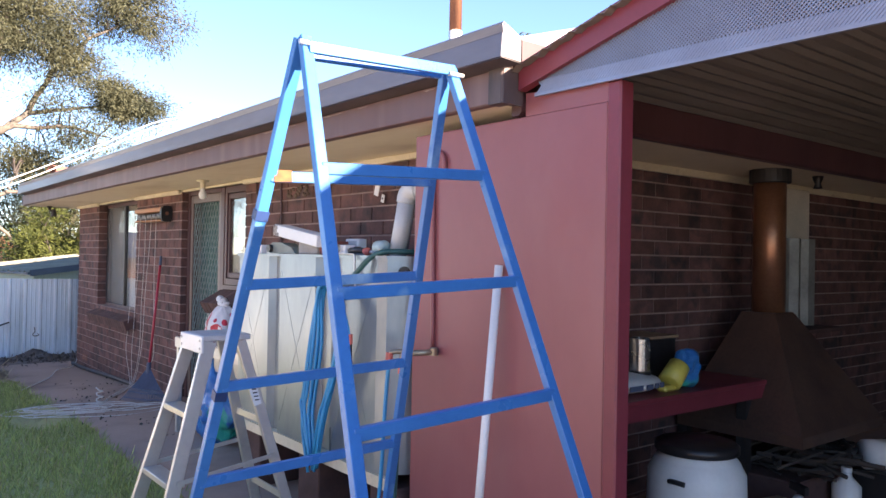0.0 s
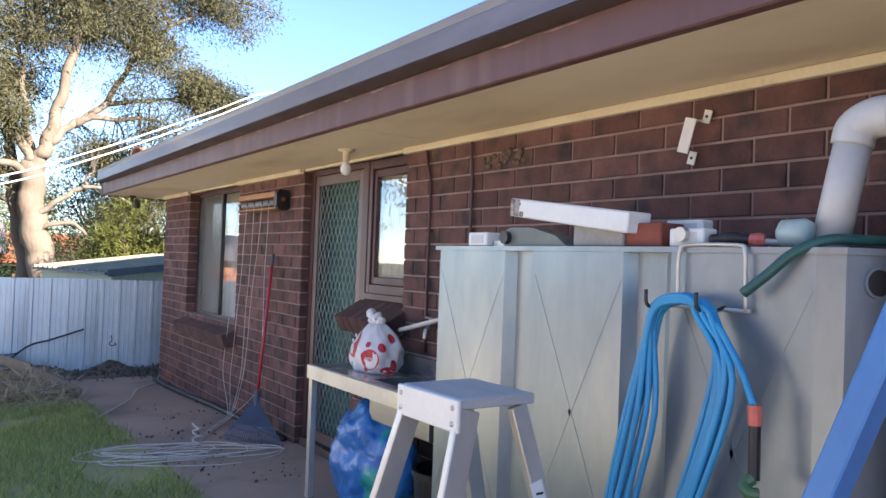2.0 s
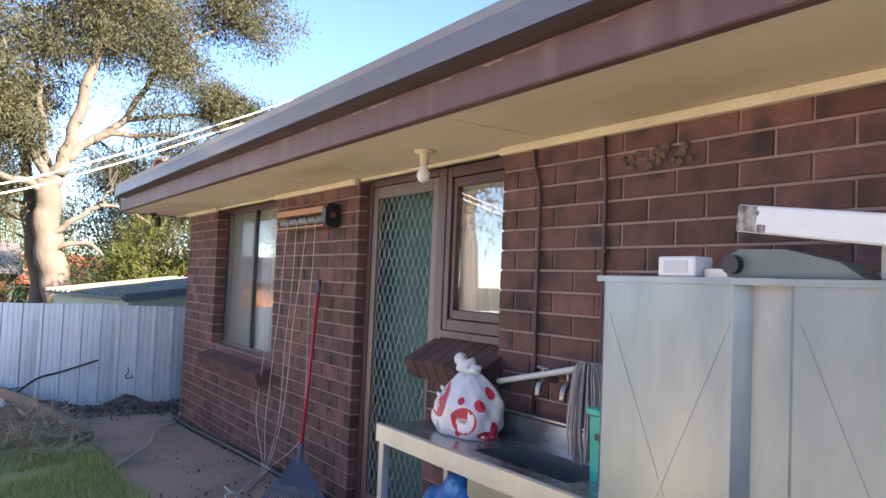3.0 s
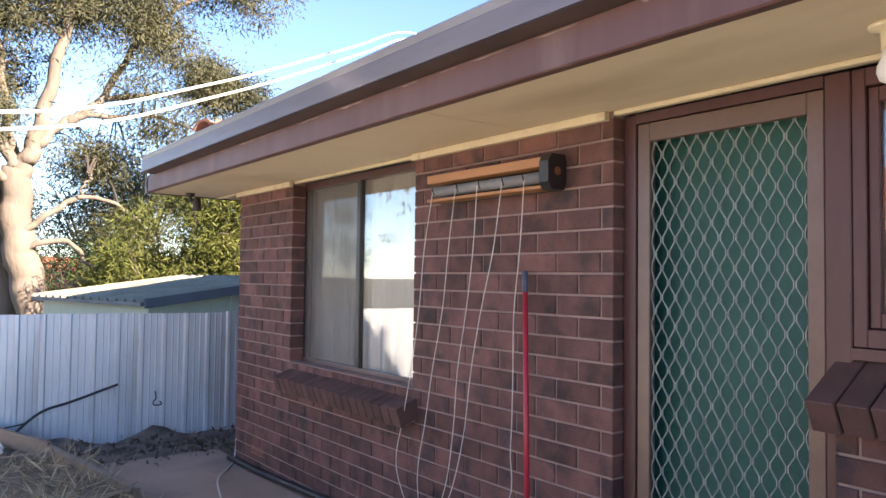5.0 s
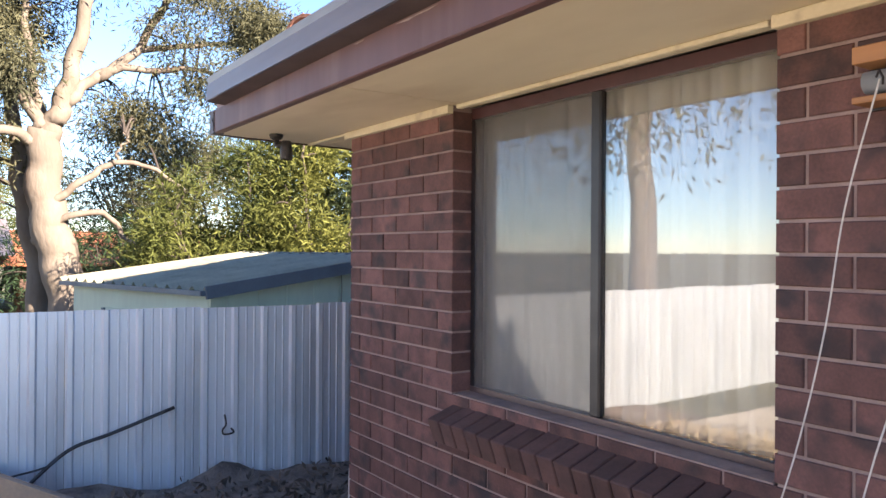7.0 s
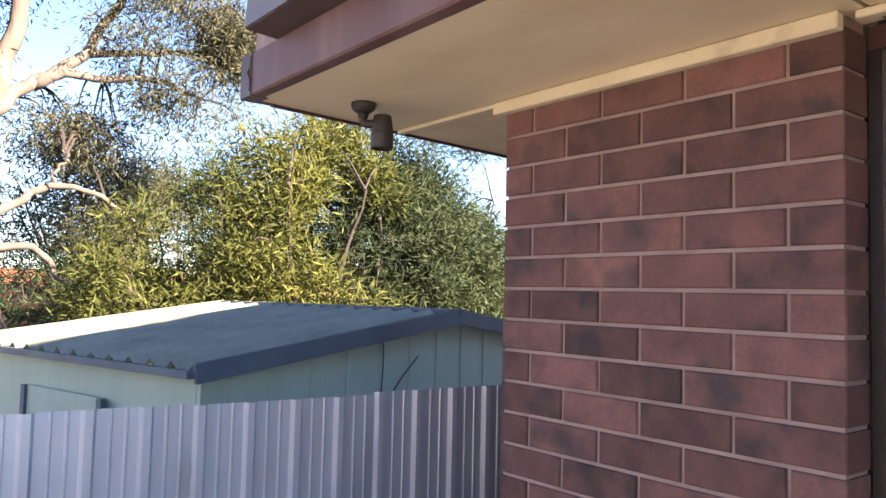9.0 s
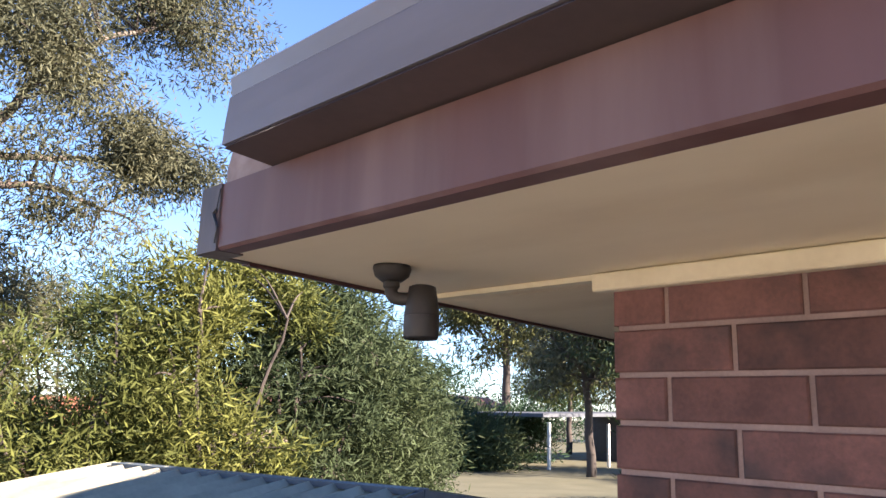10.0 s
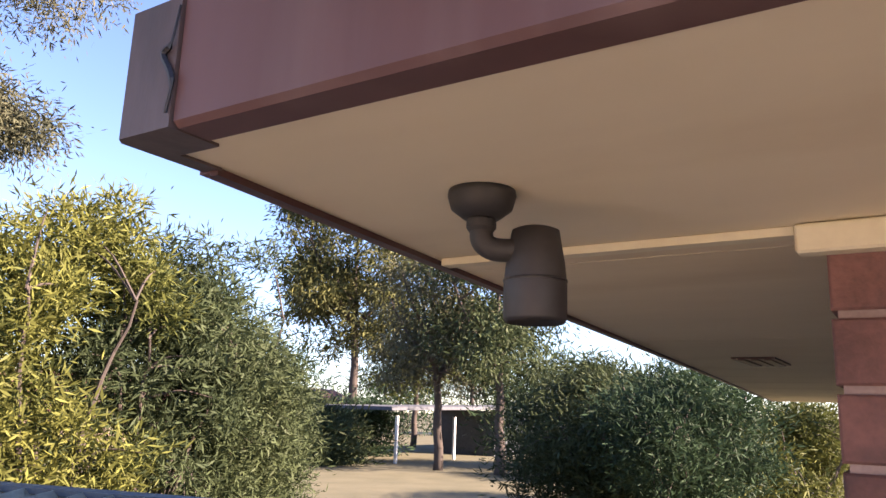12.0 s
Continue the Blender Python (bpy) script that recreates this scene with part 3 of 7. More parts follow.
d1 = tagged(thing("door_1", (DX, 6.6, 0.13), "brown framed security screen door with diamond mesh over green", "door", kind="structure"))


def frame_rect(parent, name, mat, x, y0, y1, z0, z1, wy, wz, depth=0.04, label=""):
    for nm, a in (("stile", (y0, y0 + wy, z0, z1)), ("stile", (y1 - wy, y1, z0, z1)), ("rail", (y0 + wy, y1 - wy, z0, z0 + wz)), ("rail", (y0 + wy, y1 - wy, z1 - wz, z1))):
        bm = B()
        box(bm, x, x + depth, *a)
        part(nm if not name else name + "_" + nm, bm, mat, parent, label, bevel=0.003)


for a, b in ((6.968, 7.024), (6.175, 6.252)):
    bm = B()
    box(bm, DX - 0.012, DX + 0.075, a, b, 0.14, 2.066)
    part("post", bm, TRIM, d1, bevel=0.004)
bm = B()
box(bm, DX - 0.012, DX + 0.075, 6.253, 6.967, 2.03, 2.066)
part("head", bm, TRIM, d1)
frame_rect(d1, "", DOORFRAME, DX - 0.004, 6.256, 6.964, 0.20, 2.027, 0.055, 0.07, 0.035)
bm = B()
box(bm, DX + 0.10, DX + 0.135, 6.253, 6.967, 0.16, 2.03)
part("door_leaf", bm, DOORLEAF, d1, "dull green timber door leaf")
bm = B()
box(bm, DX - 0.03, DX + 0.11, 6.25, 7.02, 0.135, 0.185)
part("threshold", bm, DOORFRAME, d1)
# expanded diamond mesh: flattened wavy strands
bm = B()
y0, y1, z0, z1 = 6.312, 6.908, 0.272, 1.956
px, pz = 0.058, 0.108
nx = round((y1 - y0) / px)
px = (y1 - y0) / nx
nz = round((z1 - z0) / pz)
pz = (z1 - z0) / nz
for i in range(nx * 2 + 1):
    pts = []
    for j in range(nz * 2 + 1):
        zz = z0 + j * pz / 2
        side = (i + j) % 2
        yb = y0 + i * px / 2
        yv = yb + (px * 0.25 - 0.004) * (1 if side else -1)
        yv = min(max(yv, y0), y1)
        pts += [(DX + 0.012, yv, zz - pz * 0.09), (DX + 0.012, yv, zz + pz * 0.09)]
    r = []
    for x, yv, zz in pts:
        zz = min(max(zz, z0), z1)
        r.append([bm.verts.new((x + dx, yv + dy, zz)) for dx, dy in ((-0.004, -0.0017), (-0.004, 0.0017), (0.003, 0.0013), (0.003, -0.0013))])
    for p, q in zip(r, r[1:]):
        for k in range(4):
            bm.faces.new((p[k], p[(k + 1) % 4], q[(k + 1) % 4], q[k]))
part("security_mesh", bm, MESH, d1, "pale green expanded metal diamond mesh")
w2 = tagged(thing("window_2", (DX, 5.9, 1.23), "narrow side window in maroon timber frame beside the door", "window", kind="structure"))
frame_rect(w2, "", TRIM, DX - 0.006, 5.642, 6.174, 1.25, 2.066, 0.04, 0.055, 0.06)
frame_rect(w2, "sash", TRIM, DX + 0.006, 5.684, 6.132, 1.307, 2.008, 0.03, 0.045, 0.04)
bm = B()
box(bm, DX + 0.022, DX + 0.026, 5.716, 6.10, 1.354, 1.962)
g = part("pane", bm, GLASS, w2)
g.visible_shadow = False
bm = B()
box(bm, DX - 0.02, DX + 0.09, 5.642, 6.174, 1.215, 1.248)
part("sub_sill", bm, TRIM, w2)
cu = thing("curtain", (2.47, 5.9, 1.3), "pale lace curtain hanging behind the side window", "curtain")
bm = B()
sheet(bm, [(2.43 + 0.012 * math.sin(k * 1.1), 5.66 + 0.5 * k / 40) for k in range(41)], "z", 1.26, 2.05, 0.003)
part("cloth", bm, CURTAIN, cu, smooth=True)

# ---- carport: red wing wall, gable mesh, roof ----
bm = B()
box(bm, 1.822, 1.862, 1.712, SOUTH - 0.02, 0.13, 2.044)
RW = tagged(part("wall_red", bm, REDWALL, bevel=0.004), "dull red rendered wing wall of the carport", "wall", kind="structure")
bm = B()
box(bm, 1.818, 1.888, 1.655, 1.711, 0.14, 2.108)
tagged(part("trim_red_post", bm, REDTRIM, bevel=0.006), "glossy dark red corner post of the carport", "post", kind="structure")
bm = B()
prism(bm, [(1.712, 2.044), (2.10, 2.044), (2.10, 2.13), (1.712, 2.108)], "x", 1.825, 1.86)
tagged(part("wall_red_top", bm, REDWALL), "red panel above the wing wall", "wall", kind="structure")


def rake(y):
    """Underside of the carport's barge board: it rises to a ridge."""
    return 2.145 + (2.06 - y) * 0.262 if y > -1.5 else 2.145 + (2.06 + 1.5) * 0.262 - (-1.5 - y) * 0.262


bm = B()
prism(bm, [(2.10, rake(2.10)), (-1.5, rake(-1.5)), (-5.1, rake(-5.1)), (-5.1, rake(-5.1) + 0.10), (-1.5, rake(-1.5) + 0.10), (2.10, rake(2.10) + 0.10)], "x", 1.785, 1.825)
tagged(part("trim_barge", bm, REDTRIM), "dark red barge board of the carport gable", "barge board", kind="structure")
bm = B()
sheet(bm, [(y / 40, rake(y / 40) + 0.075 + 0.006 * math.sin(y * 2.6)) for y in range(86, -206, -1)], "x", 1.75, 7.5, 0.003)
tagged(part("roof_carport", bm, CPROOF), "corrugated metal carport roof seen from below", "roof", kind="structure")
# unseen back wall, added so that the carport stays dark inside
bm = B()
box(bm, 7.3, 7.4, -5.0, SOUTH - 0.01, 0.1, 3.2)
tagged(part("wall_carport_back", bm, DARKMETAL), "unseen dark back wall added to keep light out of the carport", "wall", kind="structure")
# unseen south wall, added to block daylight from that side
bm = B()
box(bm, 1.9, 7.3, -5.1, -5.0, 0.1, 2.4)
tagged(part("wall_carport_side", bm, DARKMETAL), "unseen dark side wall added to keep light out of the carport", "wall", kind="structure")

# ---- perforated gable infill ----
bm = B()


def lattice(bm, x, z0, limit, y_from, y_to, pitch, w, cap=None):
    n = int((y_from - y_to) / pitch)
    for k in range(n):
        c = y_from - k * pitch
        for sgn in (-1, 1):
            s = (limit(c) - z0) / (1 - 0.262) if sgn < 0 else (limit(c) - z0) / 1.262
            if cap:
                s = min(s, cap)
            if s < 0.008:
                continue
            a, b = (x + 0.001 * sgn, c, z0), (x + 0.001 * sgn, c + sgn * s, z0 + s)
            if b[1] > 2.02:
                continue
            beam(bm, a, b, w, 0.0016, up=(1, 0, 0))


pm = thing("gable_mesh", (1.81, 0.5, 2.11), "grey perforated metal sheet filling the carport gable", "mesh panel", kind="structure")
lattice(bm, 1.806, 2.114, rake, 2.02, -1.2, 0.0125, 0.0042)
part("perforated_sheet", bm, PERF, pm)
bm = B()
lattice(bm, 1.803, 2.114, rake, 2.02, -1.2, 0.0125, 0.0075, cap=0.045)
part("overlap_strip", bm, PERF, pm)
bm = B()
box(bm, 1.798, 1.81, -1.45, 2.03, 2.104, 2.116)
part("bottom_edge", bm, PERF, pm)

# ---- blue trestle ladder ----
lad = thing("trestle_ladder", (1.2, 2.1, 0.14), "blue painted steel A-frame trestle ladder with chipped paint and painted-in pale sheen", "ladder")


def stile_at(side, back, z):
    x = (0.894 - (2.15 - z) * 0.0615) if side == 0 else (1.448 + (2.15 - z) * (0.115 if back else 0.098))
    y = (2.112 + (2.15 - z) * 0.345) if back else (2.083 - (2.15 - z) * 0.381)
    return Vector((x, y, z))


for back in (0, 1):
    for side in (0, 1):
        bm = B()
        beam(bm, stile_at(side, back, 0.145), stile_at(side, back, 2.155), 0.036, 0.026, up=(0, 1, 0))
        part("stile", bm, BLUE, lad, bevel=0.002)
    for k, z in enumerate((1.765, 1.425, 1.085, 0.745, 0.405)):
        bm = B()
        a, b = stile_at(0, back, z - 0.012), stile_at(1, back, z + 0.018)
        beam(bm, a, b, 0.024, 0.034)
        part("rung", bm, BLUE, lad, bevel=0.002)
    bm = B()
    beam(bm, stile_at(0, back, 2.12) + Vector((0, -0.014 if not back else 0.014, 0)), stile_at(1, back, 2.145) + Vector((0, -0.014 if not back else 0.014, 0)), 0.02, 0.035)
    part("top_rail", bm, BLUE, lad, bevel=0.002)
for side in (0, 1):
    bm = B()
    tube(bm, [stile_at(side, 0, 2.13) + Vector((-0.03, -0.02, 0)), stile_at(side, 0, 2.13) + Vector((0.03, -0.02, 0))], 0.008, 8)
    part("hinge_bolt", bm, ALU, lad)
for z, s in ((1.62, 0), (1.03, 0)):
    bm = B()
    p = stile_at(s, 1, z)
    d = (stile_at(s, 1, z + 0.03) - p)
    beam(bm, p, p + d, 0.042, 0.032, up=(0, 1, 0))
    part("tape", bm, material("dark_blue_tape", (0.02, 0.05, 0.16), None, 0.5, bump=0), lad, "dark blue tape band")
bm = B()
a = stile_at(0, 1, 1.753)
beam(bm, a + Vector((0.01, -0.002, 0.002)), a + Vector((0.07, -0.002, 0.006)), 0.026, 0.036)
part("rust_patch", bm, RUST, lad, "rusty patch on the rung")

# ---- water tank ----
tk = thing("water_tank", (2.0, 3.7, 0.5), "pleated galvanised steel slimline water tank on brick piers", "water tank")
fold = [(1.90, 2.832), (1.765, 2.90), (1.752, 2.96), (1.752, 3.36), (1.785, 3.40), (1.785, 3.50), (1.748, 3.525), (1.748, 3.915), (1.785, 3.945), (1.785, 4.035), (1.748, 4.06), (1.745, 4.45), (1.757, 4.468), (2.28, 4.468), (2.28, 2.832)]
bm = B()
prism(bm, fold, "z", 0.53, 1.50)
part("body", bm, TANKM, tk, bevel=0.004)
bm = B()
prism(bm, [(1.895, 2.826), (1.758, 2.895), (1.745, 2.955), (1.738, 4.475), (2.286, 4.475), (2.286, 2.826)], "z", 1.50, 1.515)
part("lid", bm, TANKM, tk, "flat galvanised lid with folded rim", bevel=0.004)
bm = B()
box(bm, 1.742, 1.79, 2.85, 4.47, 0.475, 0.528)
part("base_angle", bm, CREAM, tk, "cream painted base angle")
for y in (2.95, 3.65, 4.35):
    bm = B()
    box(bm, 1.80, 2.25, y - 0.11, y + 0.11, 0.14, 0.474)
    part("pier", bm, SILL, tk, bevel=0.006)
for y0, y1, xa, xb in ((2.97, 3.35, 1.752, 1.752), (3.535, 3.905, 1.748, 1.748), (4.07, 4.44, 1.748, 1.7452)):
    for za, zb in ((0.60, 1.42), (1.42, 0.60)):
        bm = B()
        beam(bm, (xa, y0, za), (xb, y1, zb), 0.012, 0.0022, up=(1, 0, 0))
        part("stiffening_crease", bm, TANKM, tk)
# overflow hole on the chamfered corner
bm = B()
ax = Vector((-0.45, -0.89, 0))
lathe(bm, [(0.036, 0), (0.036, 0.006), (0.030, 0.006), (0.030, 0.001)], (1.8335, 2.8648, 1.44), 20, ax)
rim = part("overflow_rim", bm, TANKM, tk)
bm = B()
lathe(bm, [(0.029, 0), (0.029, 0.003)], (1.8335, 2.8648, 1.44), 20, ax)
part("overflow_hole", bm, BLACK, rim, "black round overflow hole")

# ---- aluminium step ladder ----
sl = thing("step_ladder", (1.2, 3.56, 0.14), "small aluminium folding step ladder, paint-splashed and worn", "step ladder")


def sl_at(side, z, back=False):
    t = (1.10 - z) / 0.96
    y = 3.583 + (1 if side else -1) * (0.115 + 0.10 * t)
    return Vector(((1.325 + 0.27 * t) if back else (1.172 - 0.26 * t), y, z))


for side in (0, 1):
    for back in (False, True):
        bm = B()
        beam(bm, sl_at(side, 0.16, back), sl_at(side, 1.105, back), 0.024, 0.062 if not back else 0.05, up=(1, 0, 0))
        leg = part("rear_leg" if back else "stile", bm, ALU, sl, bevel=0.003)
        bm = B()
        p = sl_at(side, 0.15, back)
        box(bm, p.x - 0.035, p.x + 0.035, p.y - 0.018, p.y + 0.018, 0.136, 0.17)
        part("foot", bm, BLACK, leg, "black rubber foot", bevel=0.004)
    bm = B()
    beam(bm, sl_at(side, 0.50) + Vector((0, 0.02 if side else -0.02, 0)), sl_at(side, 0.56, True) + Vector((0, 0.02 if side else -0.02, 0)), 0.004, 0.02)
    part("spreader", bm, ALU, sl)
for z in (0.80, 0.50, 0.25):
    bm = B()
    a, b = sl_at(0, z), sl_at(1, z)
    box(bm, a.x - 0.035, a.x + 0.05, a.y + 0.014, b.y - 0.014, z - 0.028, z)
    part("tread", bm, ALU, sl, bevel=0.003)
for z in (0.72, 0.35):
    bm = B()
    a, b = sl_at(0, z, True), sl_at(1, z, True)
    beam(bm, a, b, 0.012, 0.03)
    part("rear_brace", bm, ALU, sl)
bm = B()
box(bm, 1.142, 1.37, 3.453, 3.713, 1.108, 1.134)
part("top_plate", bm, material("grey_ribbed_top", (0.56, 0.55, 0.55), (0.44, 0.43, 0.43), 0.5, metal=0.3, scale=8, stretch=(1, 0.2, 1)), sl, "grey ribbed top platform", bevel=0.004)
bm = B()
box(bm, 1.130, 1.142, 3.448, 3.718, 1.055, 1.132)
lip = part("front_lip", bm, WHITE, sl, "white painted front lip with rivets", bevel=0.003)
for y in (3.468, 3.698):
    for z in (1.075, 1.112):
        bm = B()
        lathe(bm, [(0.007, 0), (0.006, 0.003), (0.002, 0.005)], (1.130, y, z), 8, (-1, 0, 0))
        part("rivet", bm, ALU, lip)
bm = B()
p, q = sl_at(0, 0.80, True), sl_at(0, 0.92, True)
off = Vector((-0.01, -0.0135, 0))
beam(bm, p + off, q + off, 0.002, 0.038, up=(1, 0, 0))
stick = part("sticker", bm, WHITE, sl, "white instruction sticker")
for k in range(5):
    bm = B()
    a = p.lerp(q, 0.2 + 0.14 * k) + off + Vector((-0.008, -0.0016, 0))
    beam(bm, a, a + Vector((0.022, 0, 0)), 0.001, 0.006)
    part("print_line", bm, DARKMETAL, stick)

# ---- sink bench ----
sk = thing("sink_bench", (2.08, 5.2, 0.14), "stainless steel laundry sink top on a steel angle frame", "sink")
STEEL = material("stainless_steel", (0.46, 0.46, 0.46), (0.36, 0.36, 0.37), 0.28, metal=0.85, scale=5, fine=60, bump=0.06, stretch=(1, 0.2, 1), stain=(0.2, 0.19, 0.18), stain_scale=3, stain_at=(0.6, 0.8))
bm = B()
for a, b, c, d in wall_cells(4.50, 5.91, 1.88, 2.27, [(4.80, 5.32, 1.96, 2.20)]):
    box(bm, c, d, a, b, 0.850, 0.862)
bmesh.ops.remove_doubles(bm, verts=bm.verts, dist=0.0001)
part("top", bm, STEEL, sk)
bm = B()
for x0, x1, a, b in ((1.95, 1.962, 4.79, 5.33), (2.20, 2.212, 4.79, 5.33), (1.962, 2.20, 4.79, 4.802), (1.962, 2.20, 5.318, 5.33)):
    box(bm, x0, x1, a, b, 0.68, 0.858)
box(bm, 1.95, 2.212, 4.79, 5.33, 0.668, 0.68)
part("bowl", bm, STEEL, sk)
bm = B()
prism(bm, [(2.258, 0.862), (2.275, 0.862), (2.275, 0.96), (2.235, 0.975), (2.235, 0.968), (2.262, 0.952)], "y", 4.50, 5.91)
part("splashback", bm, STEEL, sk)
bm = B()
sheet(bm, [(1.884, 0.864), (1.876, 0.86), (1.876, 0.79), (1.90, 0.79)], "y", 4.50, 5.915, -0.003)
part("front_rail", bm, ALU, sk, bevel=0)
bm = B()
box(bm, 1.88, 2.27, 5.905, 5.918, 0.79, 0.86)
part("end_rail", bm, ALU, sk)
for x in (1.90, 2.24):
    for y in (4.53, 5.885):
        bm = B()
        box(bm, x - 0.018, x + 0.018, y - 0.018, y + 0.018, 0.135, 0.849)
        part("leg", bm, ALU, sk, bevel=0.003)

# ---- back fence: ribbed steel sheets ----
FN = thing("back_fence", (1.0, 12.0, 0.0), "weathered ribbed galvanised steel boundary fence, torn at bottom", "fence")


def fence_y(x):
    return 11.95 - 0.08 * (x - 2.5)


def ribbed(pan=0.19):
    """One sheet's profile: narrow high ribs with two shallow ones between."""
    out = []
    for k in range(4):
        o = k * pan
        out += [(o, 0), (o + 0.012, -0.022), (o + 0.038, -0.022), (o + 0.05, 0), (o + 0.090, 0), (o + 0.094, -0.006), (o + 0.100, -0.006), (o + 0.104, 0),
                (o + 0.142, 0), (o + 0.146, -0.006), (o + 0.152, -0.006), (o + 0.156, 0)]
    return out + [(4 * pan, 0)]


me = None
for k in range(-12, 9):
    x0 = 0.35 + 0.76 * k
    if me is None:
        bm = B()
        sheet(bm, ribbed(), "z", -0.25, 1.10, 0.002)
        bmesh.ops.recalc_face_normals(bm, faces=bm.faces)
        me = bpy.data.meshes.new("fence_sheet")
        bm.to_mesh(me)
        bm.free()
    ob = link("sheet", me, FENCE, FN)
    ob.matrix_basis = Matrix.Translation((x0, fence_y(x0) + 0.003 * (k % 2), 0.006 * math.sin(k * 2.7))) @ pose(0, 0, 0, 0.3 * math.sin(k * 1.7), 0, -4.6)
bm = B()
beam(bm, (-9, fence_y(-9) + 0.05, 0.85), (7, fence_y(7) + 0.05, 0.85), 0.04, 0.05)
part("rail", bm, TIMBER, FN)

# ---- side fence and neighbours behind the walker, seen in the panes ----
SF = thing("side_fence", (-4.2, 5.0, 0.0), "pale corrugated metal side fence in full sun", "fence")
bm = B()
sheet(bm, [(-4.2 + 0.012 * math.sin(k * 1.57), -6 + k * 0.045) for k in range(400)], "z", -0.2, 1.55, 0.003)
part("sheeting", bm, material("cream_sheet", (0.30, 0.28, 0.235), (0.25, 0.23, 0.195), 0.6, scale=2, bump=0.05), SF)
nb = thing("neighbour_house", (-14, 6, 0), "pale rendered neighbouring house with a tiled roof", "house")
bm = B()
box(bm, -18, -12, -4, 16, -0.3, 2.6)
part("wall", bm, PLASTER, nb)
bm = B()
prism(bm, [(-18.6, 2.5), (-11.4, 2.5), (-15, 4.3)], "y", -4.6, 16.6)
part("roof", bm, TILE, nb)

# ---- garden shed beyond the fence ----
sh = thing("garden_shed", (4.5, 16, -0.4), "pale green steel garden shed with ribbed grey roof", "shed")
SU, SV = Vector((0.967, 0.254, 0)), Vector((-0.254, 0.967, 0))
SL = Vector((2.08, 12.49, 0))


def shp(u, v, z):
    return SL + SU * u + SV * v + Vector((0, 0, z))


SHED_D = 2.25
ZL, ZA, ZR, UA, UR = 1.19, 1.40, 1.17, 1.83, 3.66
def zt(u):
    return ZL + (ZA - ZL) * u / UA if u < UA else ZA + (ZR - ZA) * (u - UA) / (UR - UA)


bm = B()
out = [(0, -0.6), (UR, -0.6), (UR, ZR - 0.03), (UA, ZA - 0.03), (0, ZL - 0.03)]
q = [bm.verts.new(shp(u, 0, z)) for u, z in out]
r = [bm.verts.new(shp(u, 0.03, z)) for u, z in out]
bm.faces.new(q)
bm.faces.new(r[::-1])
for i in range(5):
    bm.faces.new((q[i], r[i], r[(i + 1) % 5], q[(i + 1) % 5]))
part("gable_wall", bm, SHEDWALL, sh)
for k in range(14):
    u = 0.14 + 3.38 * k / 13
    bm = B()
    beam(bm, shp(u, -0.004, -0.6), shp(u, -0.004, zt(u) - 0.04), 0.022, 0.005, up=(-0.29, 0.957, 0))
    part("wall_rib", bm, SHEDWALL, sh)
bm = B()
m = Matrix((SU, SV, Vector((0, 0, 1)))).transposed().to_4x4()
m.translation = shp(0.015, SHED_D / 2, (ZL - 0.03 - 0.6) / 2)
obox(bm, m, 0.03, SHED_D - 0.07, ZL - 0.03 + 0.6)
part("side_wall", bm, SHEDWALL, sh)
for pts in ([(1.17, -0.012, 1.32), (1.19, -0.012, 1.18), (1.17, -0.012, 0.85)], [(1.22, -0.012, 0.90), (1.33, -0.012, 1.02), (1.50, -0.012, 1.16)]):
    bm = B()
    tube(bm, smoothed([shp(*v) for v in pts], 4), 0.004, 5)
    part("hanging_cable", bm, BLACK, sh)
bm = B()
m = Matrix((SU, SV, Vector((0, 0, 1)))).transposed().to_4x4()
m.translation = shp(-0.02, 1.15, 0.4)
obox(bm, m, 0.03, 0.75, 1.15)
slide = part("sliding_door", bm, SHEDWALL, sh)
for v in (0.75, 1.55):
    bm = B()
    m.translation = shp(-0.04, v, 0.4)
    obox(bm, m, 0.02, 0.045, 1.15)
    part("door_edge", bm, SHEDTRIM, slide)


def roof_sheet(u0, z0, u1, z1):
    bm = B()
    n = 56
    rows = []
    for k in range(n + 1):
        v = -0.06 + (SHED_D + 0.12) * k / n
        h = 0.034 * (k % 4 == 0) + 0.006 * (k % 4 == 2)
        rows.append([bm.verts.new(shp(u, v, z + h)) for u, z in ((u0, z0), (u1, z1))])
    for p, q in zip(rows, rows[1:]):
        bm.faces.new((p[0], p[1], q[1], q[0]))
    bmesh.ops.solidify(bm, geom=bm.faces[:], thickness=0.006)
    return bm


part("roof_slope", roof_sheet(-0.08, ZL - 0.015, UA, ZA + 0.01), SHEDROOF, sh)
part("roof_slope", roof_sheet(UR + 0.08, ZR - 0.02, UA, ZA + 0.01), SHEDROOF, sh)
for u0, z0, u1, z1 in ((-0.08, ZL - 0.025, UA, ZA - 0.01), (UA, ZA - 0.01, UR + 0.08, ZR - 0.03)):
    bm = B()
    beam(bm, shp(u0, -0.07, z0), shp(u1, -0.07, z1), 0.02, 0.09)
    part("barge", bm, SHEDTRIM, sh)
bm = B()
beam(bm, shp(-0.09, -0.06, ZL - 0.03), shp(-0.09, SHED_D, ZL - 0.03), 0.05, 0.035)
part("gutter", bm, SHEDTRIM, sh)
bm = B()
beam(bm, shp(UA, -0.07, ZA + 0.025), shp(UA, SHED_D, ZA + 0.025), 0.12, 0.03)
part("ridge_cap", bm, SHEDTRIM, sh)

# ---- trees ----


